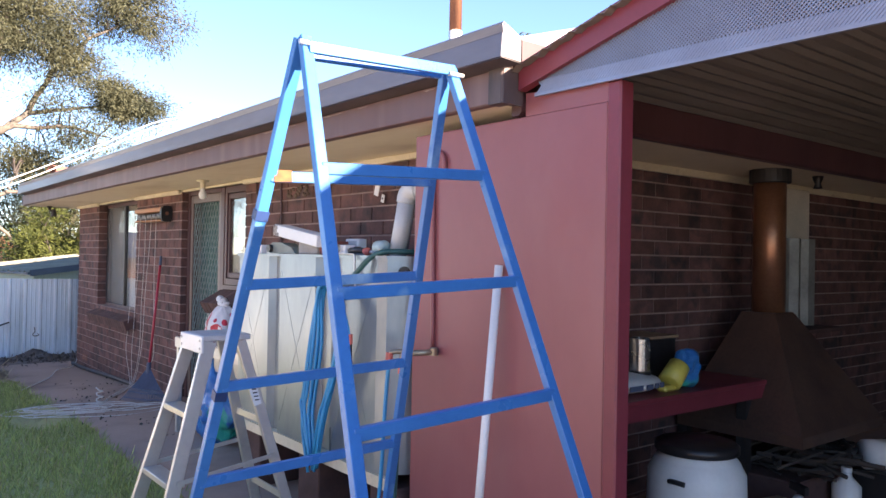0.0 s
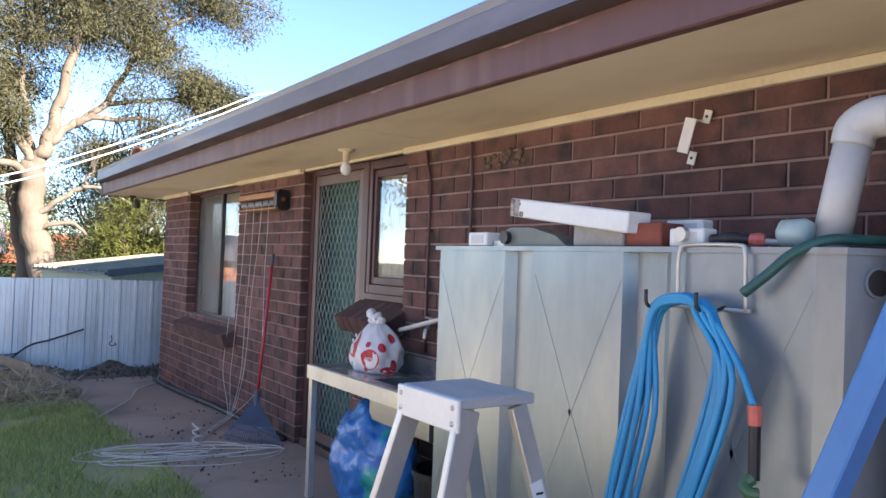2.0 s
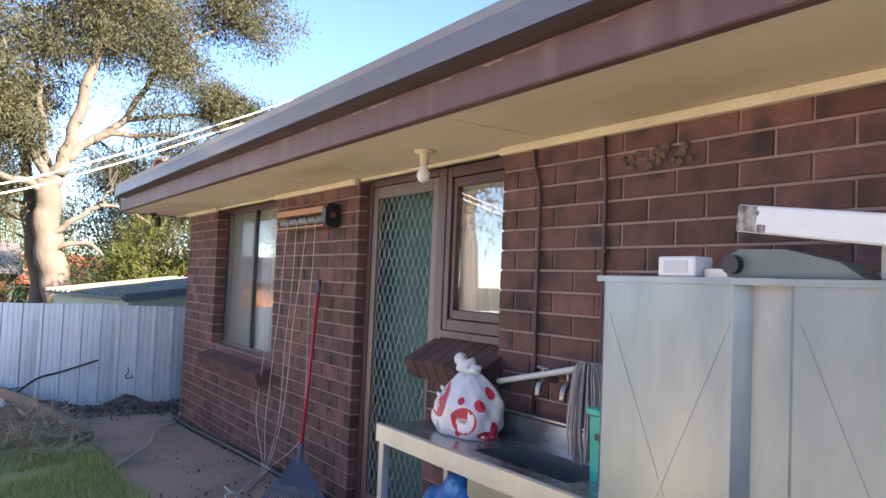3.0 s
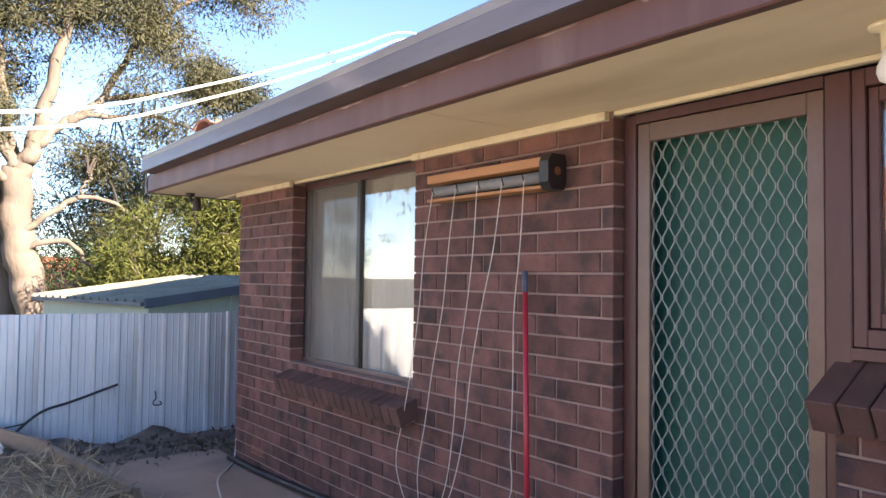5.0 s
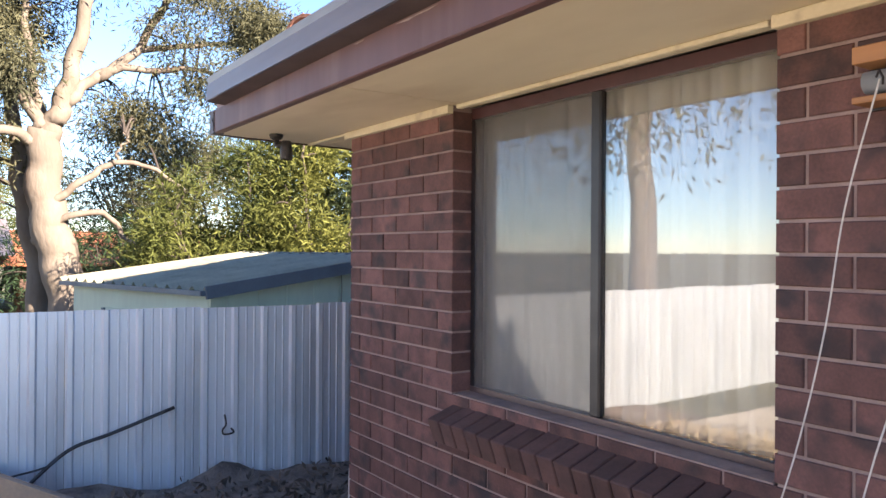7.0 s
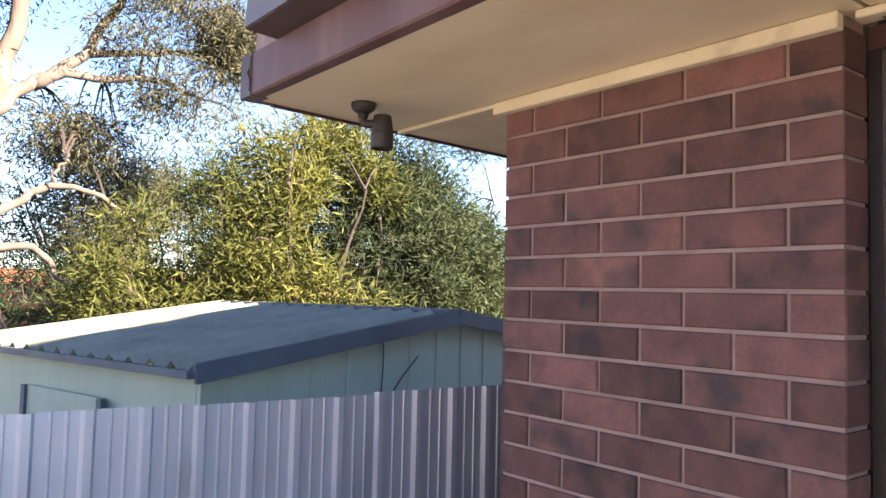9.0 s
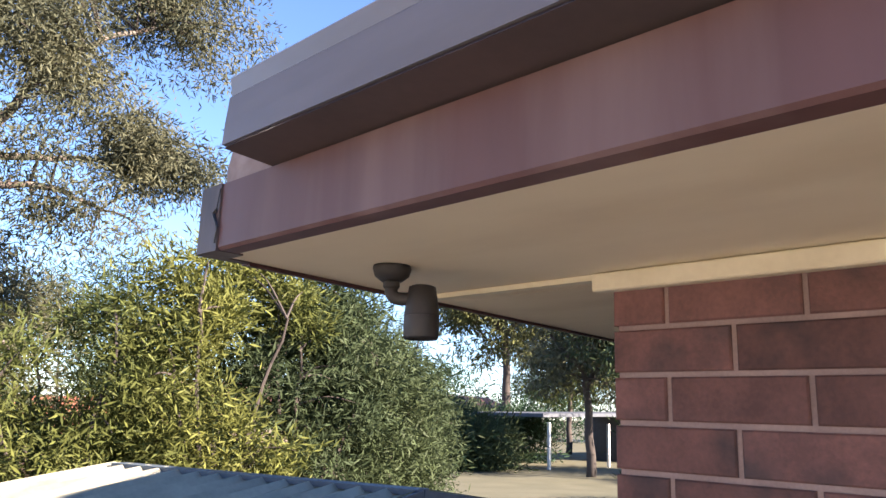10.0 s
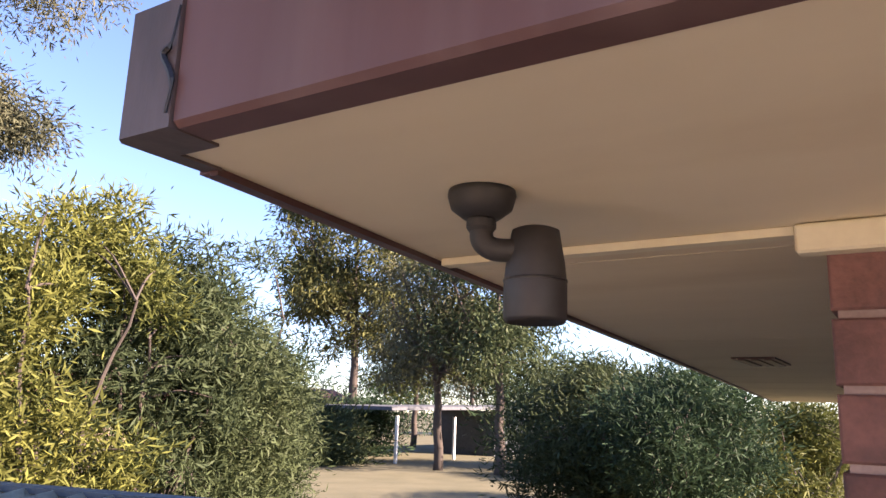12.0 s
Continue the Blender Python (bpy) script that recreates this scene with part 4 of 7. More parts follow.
def crown(boxes, n, gap=0.0, seed=1, push=0.0):
    """Centres of leaf sprays, spread in ellipsoids (centre, radii) towards their shells."""
    r = np.random.default_rng(seed)
    out = []
    for c, rad, share in boxes:
        k = int(n * share)
        d = r.normal(size=(k, 3))
        d /= np.linalg.norm(d, axis=1, keepdims=True)
        s = r.uniform(gap, 1, (k, 1)) ** 0.6
        out.append(np.array(c) + d * s * np.array(rad))
    p = np.concatenate(out)
    keep = [noise.noise(Vector(q) * 0.75 + Vector((seed * 3.1, 0, 0))) > -0.12 + push for q in p]
    return p[np.array(keep)]


def limb(bm, pts, r0, r1, n=10):
    p = smoothed(pts, 6)
    tube(bm, [q + 0.03 * Vector((math.sin(i * 1.3), math.cos(i * 1.9), 0)) for i, q in enumerate(p)], [r0 + (r1 - r0) * (i / (len(p) - 1)) ** 0.8 for i in range(len(p))], n)


def twigs(bm, roots, centres, r=0.012):
    """Thin branches from the limbs' points to the nearer sprays."""
    for c in centres:
        c = Vector(c)
        a = min(roots, key=lambda q: (q - c).length + 0.6 * max(q.z - c.z, 0))
        if (a - c).length < 3.2:
            mid = a.lerp(c, 0.5) + Vector((0, 0, 0.12 * (a - c).length))
            tube(bm, smoothed([a, mid, c], 3), [r * 2.2 - (r * 1.6) * k / 6 for k in range(7)], 5)


GY = 20.4
gum = thing("gum_tree", (2.1, GY, -0.5), "tall smooth-barked gum tree with pale trunk and sparse drooping crown", "tree")
GUM_LIMBS = [
    ([(2.32, GY, -0.6), (2.25, GY, 0.7), (2.04, GY, 1.6), (1.90, GY, 2.4), (1.91, GY, 3.3)], 0.34, 0.24),
    ([(1.91, GY, 3.15), (2.10, GY, 3.6), (2.27, GY, 4.26), (2.47, GY - 0.1, 5.3), (2.69, GY - 0.2, 6.6), (2.85, GY, 8.2), (3.1, GY, 10.0)], 0.19, 0.04),
    ([(2.1, GY, 3.5), (2.31, GY, 3.87), (2.65, GY + 0.1, 4.24), (3.05, GY, 4.42), (3.52, GY, 4.43), (4.2, GY - 0.1, 4.53), (4.9, GY, 4.4)], 0.12, 0.025),
    ([(2.65, GY + 0.1, 4.2), (3.25, GY, 4.74), (3.72, GY, 5.65), (4.22, GY - 0.1, 6.38), (4.76, GY - 0.2, 6.88), (5.6, GY, 7.4)], 0.09, 0.025),
    ([(1.88, GY, 3.2), (1.81, GY, 3.43), (1.43, GY + 0.2, 4.21), (0.90, GY + 0.2, 4.96), (0.1, GY, 6.2), (-0.7, GY, 8.0)], 0.13, 0.04),
    ([(1.86, GY, 3.0), (1.5, GY - 0.2, 3.2), (0.99, GY - 0.3, 3.27), (0.0, GY - 0.4, 3.9), (-1.2, GY - 0.2, 4.8)], 0.10, 0.035),
    ([(1.75, GY, 1.95), (2.15, GY - 0.2, 2.30), (2.60, GY - 0.3, 2.66), (2.89, GY - 0.3, 2.83), (3.38, GY - 0.3, 2.79), (3.9, GY - 0.2, 2.5), (4.2, GY, 2.2)], 0.075, 0.02),
    ([(1.78, GY, 1.55), (2.04, GY - 0.2, 1.88), (2.70, GY - 0.3, 2.02), (3.03, GY - 0.2, 1.65), (3.3, GY - 0.2, 1.45)], 0.075, 0.025),
    ([(2.89, GY - 0.3, 2.83), (2.92, GY - 0.35, 3.05), (3.05, GY - 0.35, 3.18), (3.0, GY - 0.35, 3.3)], 0.025, 0.01),
    ([(3.25, GY, 4.74), (4.2, GY + 0.2, 5.0), (5.0, GY + 0.2, 5.2), (5.9, GY, 5.5)], 0.06, 0.02),
    ([(1.95, GY + 0.3, 3.2), (1.72, GY + 0.5, 4.6), (1.62, GY + 0.5, 5.6), (1.30, GY + 0.4, 6.8)], 0.09, 0.03),
    ([(1.95, GY + 0.5, -0.6), (1.85, GY + 0.5, 1.2), (1.62, GY + 0.5, 2.4), (1.55, GY + 0.5, 3.4), (1.2, GY + 0.6, 4.8)], 0.20, 0.09),
]
bm = B()
for pts, r0, r1 in GUM_LIMBS[:1]:
    limb(bm, pts, r0, r1, 14)
part("trunk", bm, BARK, gum, smooth=True)
roots = []
for pts, r0, r1 in GUM_LIMBS[1:]:
    bm = B()
    limb(bm, pts, r0, r1)
    roots += smoothed(pts, 3)[4:]
    part("limb", bm, BARK, gum, smooth=True)
gc = crown([((1.4, GY, 6.3), (1.6, 1.3, 1.6), 0.14), ((1.3, GY + 0.7, 5.1), (1.4, 1.1, 1.2), 0.12), ((0.8, GY, 4.3), (1.3, 1.0, 0.9), 0.07), ((3.4, GY, 6.8), (1.3, 1.0, 1.1), 0.09),
            ((4.0, GY, 6.0), (1.1, 0.9, 0.7), 0.06), ((4.5, GY, 5.2), (1.3, 1.0, 0.8), 0.10), ((5.7, GY, 5.4), (1.0, 0.8, 0.6), 0.06), ((5.8, GY, 7.6), (1.3, 1.0, 1.0), 0.08), ((2.3, GY, 7.4), (1.5, 1.1, 1.3), 0.10),
            ((3.3, GY + 0.9, 3.7), (0.8, 0.7, 0.5), 0.03), ((1.1, GY + 0.6, 2.9), (1.0, 0.8, 0.9), 0.06), ((4.7, GY, 4.3), (0.9, 0.8, 0.5), 0.05), ((4.3, GY, 8.6), (1.8, 1.4, 1.5), 0.11), ((2.0, GY, 9.6), (2.5, 1.7, 1.7), 0.10),
            ((-0.9, GY, 6.4), (2.1, 1.7, 2.6), 0.14), ((0.0, GY, 9.2), (2.3, 1.7, 1.7), 0.08)], 1750, 0.1, 3, 0.04)
bm = B()
twigs(bm, roots, gc[::3], 0.010)
part("branchwork", bm, BARK_DARK, gum)["kind"] = "stuff"
leaves("crown", gc, 0.105, GUMLEAF, gum, per=120, radius=0.40, droop=0.6, flat=0.7, wide=0.2)


def bush(name, at, radii, n, mat, seed, label, leaf=0.16, per=70, category="shrub", rad=0.5, droop=-0.2):
    b = thing(name, (at[0], at[1], -0.45), label, category)
    r = random.Random(seed)
    bm = B()
    stems = []
    for k in range(7):
        a = r.uniform(0, 6.28)
        p = [(at[0] + 0.1 * math.cos(a), at[1] + 0.1 * math.sin(a), -0.5),
             (at[0] + 0.35 * radii[0] * math.cos(a), at[1] + 0.35 * radii[1] * math.sin(a), at[2] - 0.2 * radii[2]),
             (at[0] + 0.7 * radii[0] * math.cos(a), at[1] + 0.7 * radii[1] * math.sin(a), at[2] + radii[2] * r.uniform(0.3, 0.75))]
        limb(bm, p, 0.05, 0.012, 6)
        stems += smoothed(p, 4)[4:]
    c = crown([(at, radii, 0.75), ((at[0] + radii[0] * 0.3, at[1], at[2] + radii[2] * 0.45), (radii[0] * 0.5, radii[1] * 0.6, radii[2] * 0.75), 0.25)], n, 0.35, seed, -0.1)
    twigs(bm, stems, c[::4], 0.007)
    part("branchwork", bm, BARK_DARK, b)["kind"] = "stuff"
    leaves("crown", c, leaf, mat, b, per=per, radius=rad, droop=droop, wide=0.17)
    return b


# one row: sunny leaf colour on the left, shaded colour from x = 6
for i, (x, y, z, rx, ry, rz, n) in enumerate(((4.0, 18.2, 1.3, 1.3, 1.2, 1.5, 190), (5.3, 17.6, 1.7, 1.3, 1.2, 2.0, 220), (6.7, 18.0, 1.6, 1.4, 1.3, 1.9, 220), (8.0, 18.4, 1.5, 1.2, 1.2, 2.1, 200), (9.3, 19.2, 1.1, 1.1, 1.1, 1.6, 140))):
    bush("olive_shrub", (x, y, z), (rx, ry, rz), n * 2, OLIVE if x < 6 else DEEPOLIVE, 20 + i, "dense olive shrub with narrow leaves, sunlight in its yellow-green colour" if x < 6 else "dense olive shrub with narrow leaves, house shade in its dark colour", 0.115, 120, rad=0.27)
bush("dark_shrub", (3.2, 23.5, 0.8), (2.2, 1.2, 1.3), 120, DARKLEAF, 41, "dark leafy shrub behind the shed", 0.13, 190, rad=0.5)
bush("yellow_shrub", (2.2, 38.0, 2.6), (3.0, 1.6, 2.6), 160, OLIVE, 42, "bright yellow-green shrub behind the gum tree", 0.14, 180, rad=0.5)
bush("grey_shrub", (4.4, 24.5, 2.2), (2.0, 1.5, 1.9), 140, GUMLEAF, 43, "grey-green wattle behind the olive shrubs", 0.14, 180, rad=0.55)
bush("grey_shrub", (-11.0, 38.0, 3.0), (5.0, 2.0, 3.6), 160, GUMLEAF, 44, "grey-green wattle beyond the fence", 0.16, 180, rad=0.6)
bush("grey_shrub", (-1.6, 39.0, 3.6), (5.0, 2.0, 4.0), 260, GUMLEAF, 45, "tall grey-green wattle behind the gum tree", 0.16, 180, rad=0.6)
bush("grey_shrub", (7.0, 27.0, 2.4), (3.0, 1.6, 2.3), 180, DEEPOLIVE, 46, "tall dark green wattle behind the olive shrubs", 0.16, 180, rad=0.6)

# trees further north-east
def far_tree(at, h, spread, lean, mat, seed, label, n=170, leaf=0.42, bark=BARK_DARK, group="distant gum trees"):
    t = thing("tree", (at[0], at[1], -0.6), label, "tree", group)
    r = random.Random(seed)
    bm = B()
    p = [(at[0], at[1], -0.7), (at[0] + lean * 0.3, at[1], h * 0.3), (at[0] + lean * 0.7, at[1], h * 0.5), (at[0] + lean, at[1], h * 0.85)]
    limb(bm, p, 0.016 * h + 0.08, 0.05, 10)
    part("trunk", bm, bark, t, smooth=True)
    roots = smoothed(p, 4)[6:]
    for k in range(5):
        a = r.uniform(0, 6.28)
        z0 = h * r.uniform(0.32, 0.55)
        b0 = (at[0] + lean * 0.6, at[1], z0)
        q = [b0, (b0[0] + 0.45 * spread * math.cos(a), b0[1] + 0.45 * spread * math.sin(a), z0 + h * 0.14), (b0[0] + 0.8 * spread * math.cos(a), b0[1] + 0.8 * spread * math.sin(a), z0 + h * 0.32)]
        bm = B()
        limb(bm, q, 0.010 * h + 0.04, 0.03, 7)
        part("limb", bm, bark, t, smooth=True)
        roots += smoothed(q, 3)[2:]
    c = crown([((at[0] + lean, at[1], h * 0.72), (spread, spread, h * 0.27), 0.7), ((at[0] + lean, at[1], h * 0.46), (spread * 0.9, spread * 0.9, h * 0.18), 0.45)], n, 0.3, seed, 0.09)
    bm = B()
    twigs(bm, roots, c[::3], 0.02)
    part("branchwork", bm, bark, t)["kind"] = "stuff"
    leaves("crown", c, leaf * 0.62, mat, t, per=170, radius=1.0, droop=0.7, wide=0.25)
    return t


far_tree((40.0, 42.0, 0), 18.0, 6.0, -0.6, YELLOWGUM, 61, "tall olive-green gum tree beyond the yard", 330, leaf=0.62)
far_tree((28.4, 28, 0), 8.6, 2.6, -0.8, GUMLEAF, 62, "slender gum tree with forked pale trunk", 110)
far_tree((28.5, 25.2, 0), 9.5, 3.0, -0.5, DEEPOLIVE, 63, "tall dark green gum tree with straight trunk", 170)
far_tree((44.0, 40, 0), 9.0, 4.5, 0.5, OLIVE, 64, "sunlit yellow-green gum tree in the distance", 130)
far_tree((48.0, 38, 0), 9.5, 5.0, 0.5, DARKLEAF, 65, "broad dark tree beside the far carport", 170)
far_tree((-3.0, 13.6, 0), 8.5, 2.6, 0.3, GUMLEAF, 68, "gum tree with a stout pale trunk beyond the fence", 150, leaf=0.2, bark=BARK)
for i, (x, y, z, r) in enumerate(((62, 55, 1.5, 6.0), (74, 50, 1.5, 6.5), (50, 58, 1.5, 5.5), (84, 42, 1.5, 6.5), (33, 25, 2.0, 3.2), (36, 21.5, 1.4, 3.0), (30, 20.5, 0.6, 2.0), (27, 33, 0.2, 1.6), (34, 36.8, 0.4, 2.4), (30, 37.5, 0.5, 2.3), (24.5, 34, 0.5, 2.2), (15.3, 15.4, 0.7, 2.1), (18.6, 15.2, 0.5, 2.2), (22, 17, 0.9, 2.4))):
    bush("green_shrub", (x, y, z), (r, r, r * 0.75), 150, (DARKLEAF, DEEPOLIVE)[i % 2], 80 + i, "rounded green shrub in the far gardens", 0.6 if i < 4 else 0.38 if i < 11 else 0.17, 60 if i < 11 else 130, rad=1.6 if i < 4 else 1.0 if i < 11 else 0.6)

bush("green_shrub", (15.2, 16.2, 1.3), (2.0, 1.6, 1.5), 260, DEEPOLIVE, 95, "dense green shrub beyond the corner of the yard", 0.15, 150, rad=0.45)
bush("green_shrub", (13.4, 14.0, 1.5), (1.7, 1.3, 1.2), 200, DARKLEAF, 97, "dark leafy shrub close beyond the corner of the yard", 0.13, 150, rad=0.4)
bush("green_shrub", (17.6, 12.9, 0.9), (1.8, 1.3, 1.3), 170, OLIVE, 98, "sunlit yellow-green shrub beyond the house corner", 0.16, 130, rad=0.45)
bush("dry_shrub", (16.6, 14.4, 0.8), (1.7, 1.4, 1.2), 150, OLIVE, 96, "low yellowing shrub beyond the corner of the yard", 0.17, 120, rad=0.45)

# far houses
fh = thing("far_house", (4.5, 34, 0), "low brick house with orange tiled roof beyond the shed", "house")
bm = B()
box(bm, 2.6, 12, 32.5, 38, -0.6, 0.95)
part("wall", bm, material("shaded_brick", (0.10, 0.06, 0.05), None, 0.9), fh)
for k in range(9):
    bm = B()
    beam(bm, (1.9, 31.9 + 0.36 * k, 1.02 + 0.115 * k), (12.5, 31.9 + 0.36 * k, 1.02 + 0.115 * k), 0.38, 0.07, up=(0, -0.3, 1))
    part("tile_course", bm, TILE, fh, "orange terracotta tile course")
fh = thing("far_house", (0.5, 33, 0), "orange brick house with pale roof edge behind the gum tree", "house")
bm = B()
box(bm, -7, 1.9, 30.5, 36, -0.6, 1.25)
part("wall", bm, ORANGEBRICK, fh)
bm = B()
prism(bm, [(30.0, 1.25), (36.5, 1.25), (33.2, 2.3)], "x", -7.5, 2.3)
part("roof", bm, ROOFING, fh)
fh = thing("far_house", (26, 42, 0), "low house with brown tiled roof far behind the trees", "house")
bm = B()
box(bm, 20, 44, 44, 52, -0.6, 1.3)
part("wall", bm, material("far_wall", (0.22, 0.17, 0.14), None, 0.9), fh)
bm = B()
prism(bm, [(43.2, 1.3), (52.8, 1.3), (48, 3.2)], "x", 19, 45)
part("roof", bm, material("brown_tile", (0.14, 0.065, 0.05), None, 0.8, bump=0.3), fh)
cp = thing("far_carport", (37, 33, 0), "flat roofed metal carport across the yard", "carport")
bm = B()
beam(bm, (29.4, 33.5, 1.93), (52.0, 33.5, 2.45), 4.6, 0.16)
part("roof", bm, material("blue_grey_sheet", (0.09, 0.10, 0.12), None, 0.7), cp, "flat blue-grey sheet roof")
for x in (30.0, 35.0):
    bm = B()
    box(bm, x, x + 0.12, 31.3, 31.42, -0.6, 1.62)
    part("post", bm, WHITE, cp)
bm = B()
box(bm, 39.8, 51.5, 31.6, 35.6, -0.6, 2.0)
part("wall", bm, material("dark_sheet", (0.06, 0.07, 0.08), None, 0.6), cp)

# ---- small things on the west wall ----
COPPER = material("copper", (0.42, 0.20, 0.11), (0.28, 0.13, 0.08), 0.35, metal=0.7, scale=4, bump=0.05)
REDP = material("red_plastic", (0.50, 0.03, 0.06), (0.40, 0.03, 0.05), 0.4, scale=5, bump=0.03)
NAVY = material("navy_plastic", (0.085, 0.115, 0.19), (0.06, 0.085, 0.14), 0.5, scale=5, bump=0.03)
ROPE = material("cord", (0.66, 0.62, 0.57), (0.52, 0.48, 0.44), 0.8, scale=40, bump=0.2)
HOSEB = material("blue_hose", (0.03, 0.32, 0.60), (0.025, 0.27, 0.53), 0.38, scale=8, bump=0.03)
GREENH = material("green_hose", (0.03, 0.11, 0.10), None, 0.4, scale=8, bump=0.03)
CORAL = material("coral_plastic", (0.70, 0.16, 0.12), None, 0.4, scale=8, bump=0.02)
TEAL = material("teal_plastic", (0.02, 0.42, 0.34), (0.02, 0.36, 0.29), 0.4, scale=8, bump=0.03)
CHROME = material("worn_chrome", (0.40, 0.39, 0.38), (0.25, 0.24, 0.23), 0.3, metal=0.8, scale=20, bump=0.1)
BRASS = material("worn_brass", (0.45, 0.36, 0.24), (0.3, 0.25, 0.18), 0.4, metal=0.7, scale=20, bump=0.15)
PVC = material("grey_pvc", (0.56, 0.57, 0.56), (0.50, 0.51, 0.50), 0.4, scale=5, bump=0.03)
LAMPG = material("grey_lamp", (0.042, 0.038, 0.037), (0.028, 0.026, 0.026), 0.55, scale=12, fine=90, bump=0.12)
MOPG = material("mop_yarn", (0.38, 0.35, 0.34), (0.26, 0.24, 0.24), 0.9, scale=20, bump=0.3, island=0.25)
BAGW = material("plastic_bag", (0.80, 0.79, 0.78), (0.72, 0.71, 0.71), 0.35, scale=9, fine=40, bump=0.5, size=0.01)
BAGB = material("blue_film", (0.03, 0.20, 0.52), (0.02, 0.13, 0.40), 0.3, scale=8, fine=30, bump=0.9, size=0.012, stain=(0.02, 0.35, 0.28), stain_scale=3, stain_at=(0.58, 0.62))
REDINK = material("red_print", (0.62, 0.03, 0.05), None, 0.4, scale=9, bump=0.1)
TERRA = material("terracotta", (0.30, 0.13, 0.08), (0.2, 0.09, 0.06), 0.85, scale=12, bump=0.4)
MUD = material("mud", (0.16, 0.11, 0.08), (0.09, 0.065, 0.05), 0.95, scale=30, bump=0.8)

lb = thing("batten_light", (2.075, 5.945, 2.085), "cream batten holder with bare light bulb under the eaves", "light")
bm = B()
lathe(bm, [(0.048, 0.0), (0.050, -0.006), (0.044, -0.014), (0.022, -0.018), (0.019, -0.05), (0.022, -0.066)], (2.075, 5.945, 2.0845), 20)
hold = part("holder", bm, CREAM, lb, smooth=True)
bm = B()
lathe(bm, [(0.016, 0.0), (0.018, -0.015), (0.030, -0.04), (0.031, -0.055), (0.024, -0.075), (0.010, -0.084)], (2.075, 5.945, 2.0185), 20)
part("bulb", bm, WHITE, hold, "bare white bulb", smooth=True)

cl = thing("clothesline_reel", (2.25, 7.7, 1.82), "wall mounted timber clothesline reel with white cords pulled out", "clothesline")
for z0, z1, x0, x1 in ((1.895, 1.935, 2.205, 2.292), (1.805, 1.820, 2.205, 2.292)):
    bm = B()
    box(bm, x0, x1, 7.33, 8.13, z0, z1)
    part("timber_rail", bm, material("orange_timber", (0.42, 0.20, 0.08), (0.30, 0.14, 0.06), 0.6, scale=5, fine=50, bump=0.2, stretch=(1, 0.12, 1)), cl, "orange stained timber rail", bevel=0.002)
bm = B()
tube(bm, [(2.252, 7.34, 1.858), (2.252, 8.12, 1.858)], 0.026, 16)
part("roller", bm, material("grey_roller", (0.25, 0.26, 0.27), (0.19, 0.20, 0.21), 0.5, scale=8, bump=0.05), cl, "grey cord roller", smooth=True)
bm = B()
box(bm, 2.293, 2.299, 7.33, 8.13, 1.80, 1.935)
part("back_plate", bm, DARKMETAL, cl)
bm = B()
prism(bm, [(2.195, 1.83), (2.215, 1.80), (2.285, 1.80), (2.297, 1.83), (2.297, 1.915), (2.285, 1.945), (2.215, 1.945), (2.195, 1.915)], "y", 7.275, 7.328)
cap = part("end_cap", bm, BLACK, cl, "black moulded end cap", bevel=0.004)
bm = B()
lathe(bm, [(0.017, 0), (0.017, 0.003)], (2.246, 7.2745, 1.875), 16, (0, -1, 0))
part("cap_badge", bm, COPPER, cap)
for y in (8.06, 7.87, 7.71, 7.55, 7.42):
    bm = B()
    tube(bm, [(2.20, y + 0.012, 1.857), (2.188, y, 1.868), (2.184, y - 0.01, 1.85), (2.195, y - 0.004, 1.838)], 0.003, 6)
    part("hook", bm, DARKMETAL, cl)
CORDS = [(8.06, 8.40), (7.87, 8.21), (7.71, 7.98), (7.55, 7.93), (7.42, 7.56)]
for k, (ya, yb) in enumerate(CORDS):
    bm = B()
    line = [Vector((2.19, ya, 1.85)).lerp(Vector((2.235, yb, 0.45)), q / 5) + Vector((0, 0.012 * math.sin(q * 1.9 + k), 0)) for q in range(5)]
    tube(bm, smoothed(line + [(2.232, yb + 0.01, 0.45), (2.20, 8.15 - 0.03 * k, 0.16), (2.06 - 0.05 * k, 7.95 - 0.10 * k, 0.135), (1.85 - 0.05 * k, 7.6 - 0.1 * k, 0.14)], 6), 0.0023, 6)
    part("cord", bm, ROPE, cl, "slack white cord")

rc = thing("rope_coil", (1.5, 7.05, 0.13), "loose coil of white clothesline cord tied in the middle", "rope")
for k in range(7):
    bm = B()
    a = 0.30 + 0.30 * math.sin(k * 2.1) ** 2
    cx, cy = 1.48 + 0.16 * math.sin(k * 1.7), 7.05 + 0.10 * math.cos(k * 2.9)
    pts = [(cx + a * math.cos(q * 0.42 + k), cy + 0.45 * a * math.sin(q * 0.42 + k * 0.8), level(0, cy) + 0.012 + 0.004 * k + 0.01 * math.sin(q + k)) for q in range(16)]
    tube(bm, smoothed(pts, 3), 0.0036, 6)
    part("loop", bm, ROPE, rc)
bm = B()
tube(bm, smoothed([(1.66 + 0.03 * math.sin(q * 2.0), 7.18 + 0.03 * math.cos(q * 2.0), 0.16 + 0.016 * q) for q in range(10)], 4), 0.006, 6)
part("knot", bm, ROPE, rc)
bm = B()
tube(bm, smoothed([(2.33, 10.85, 0.30), (2.27, 10.75, 0.03), (1.95, 10.2, 0.05), (1.75, 9.6, 0.06), (1.45, 9.0, 0.075), (1.30, 8.7, 0.085)], 8), 0.006, 6)
tagged(part("garden_rope", bm, ROPE), "frayed pale rope lying across the path", "rope")

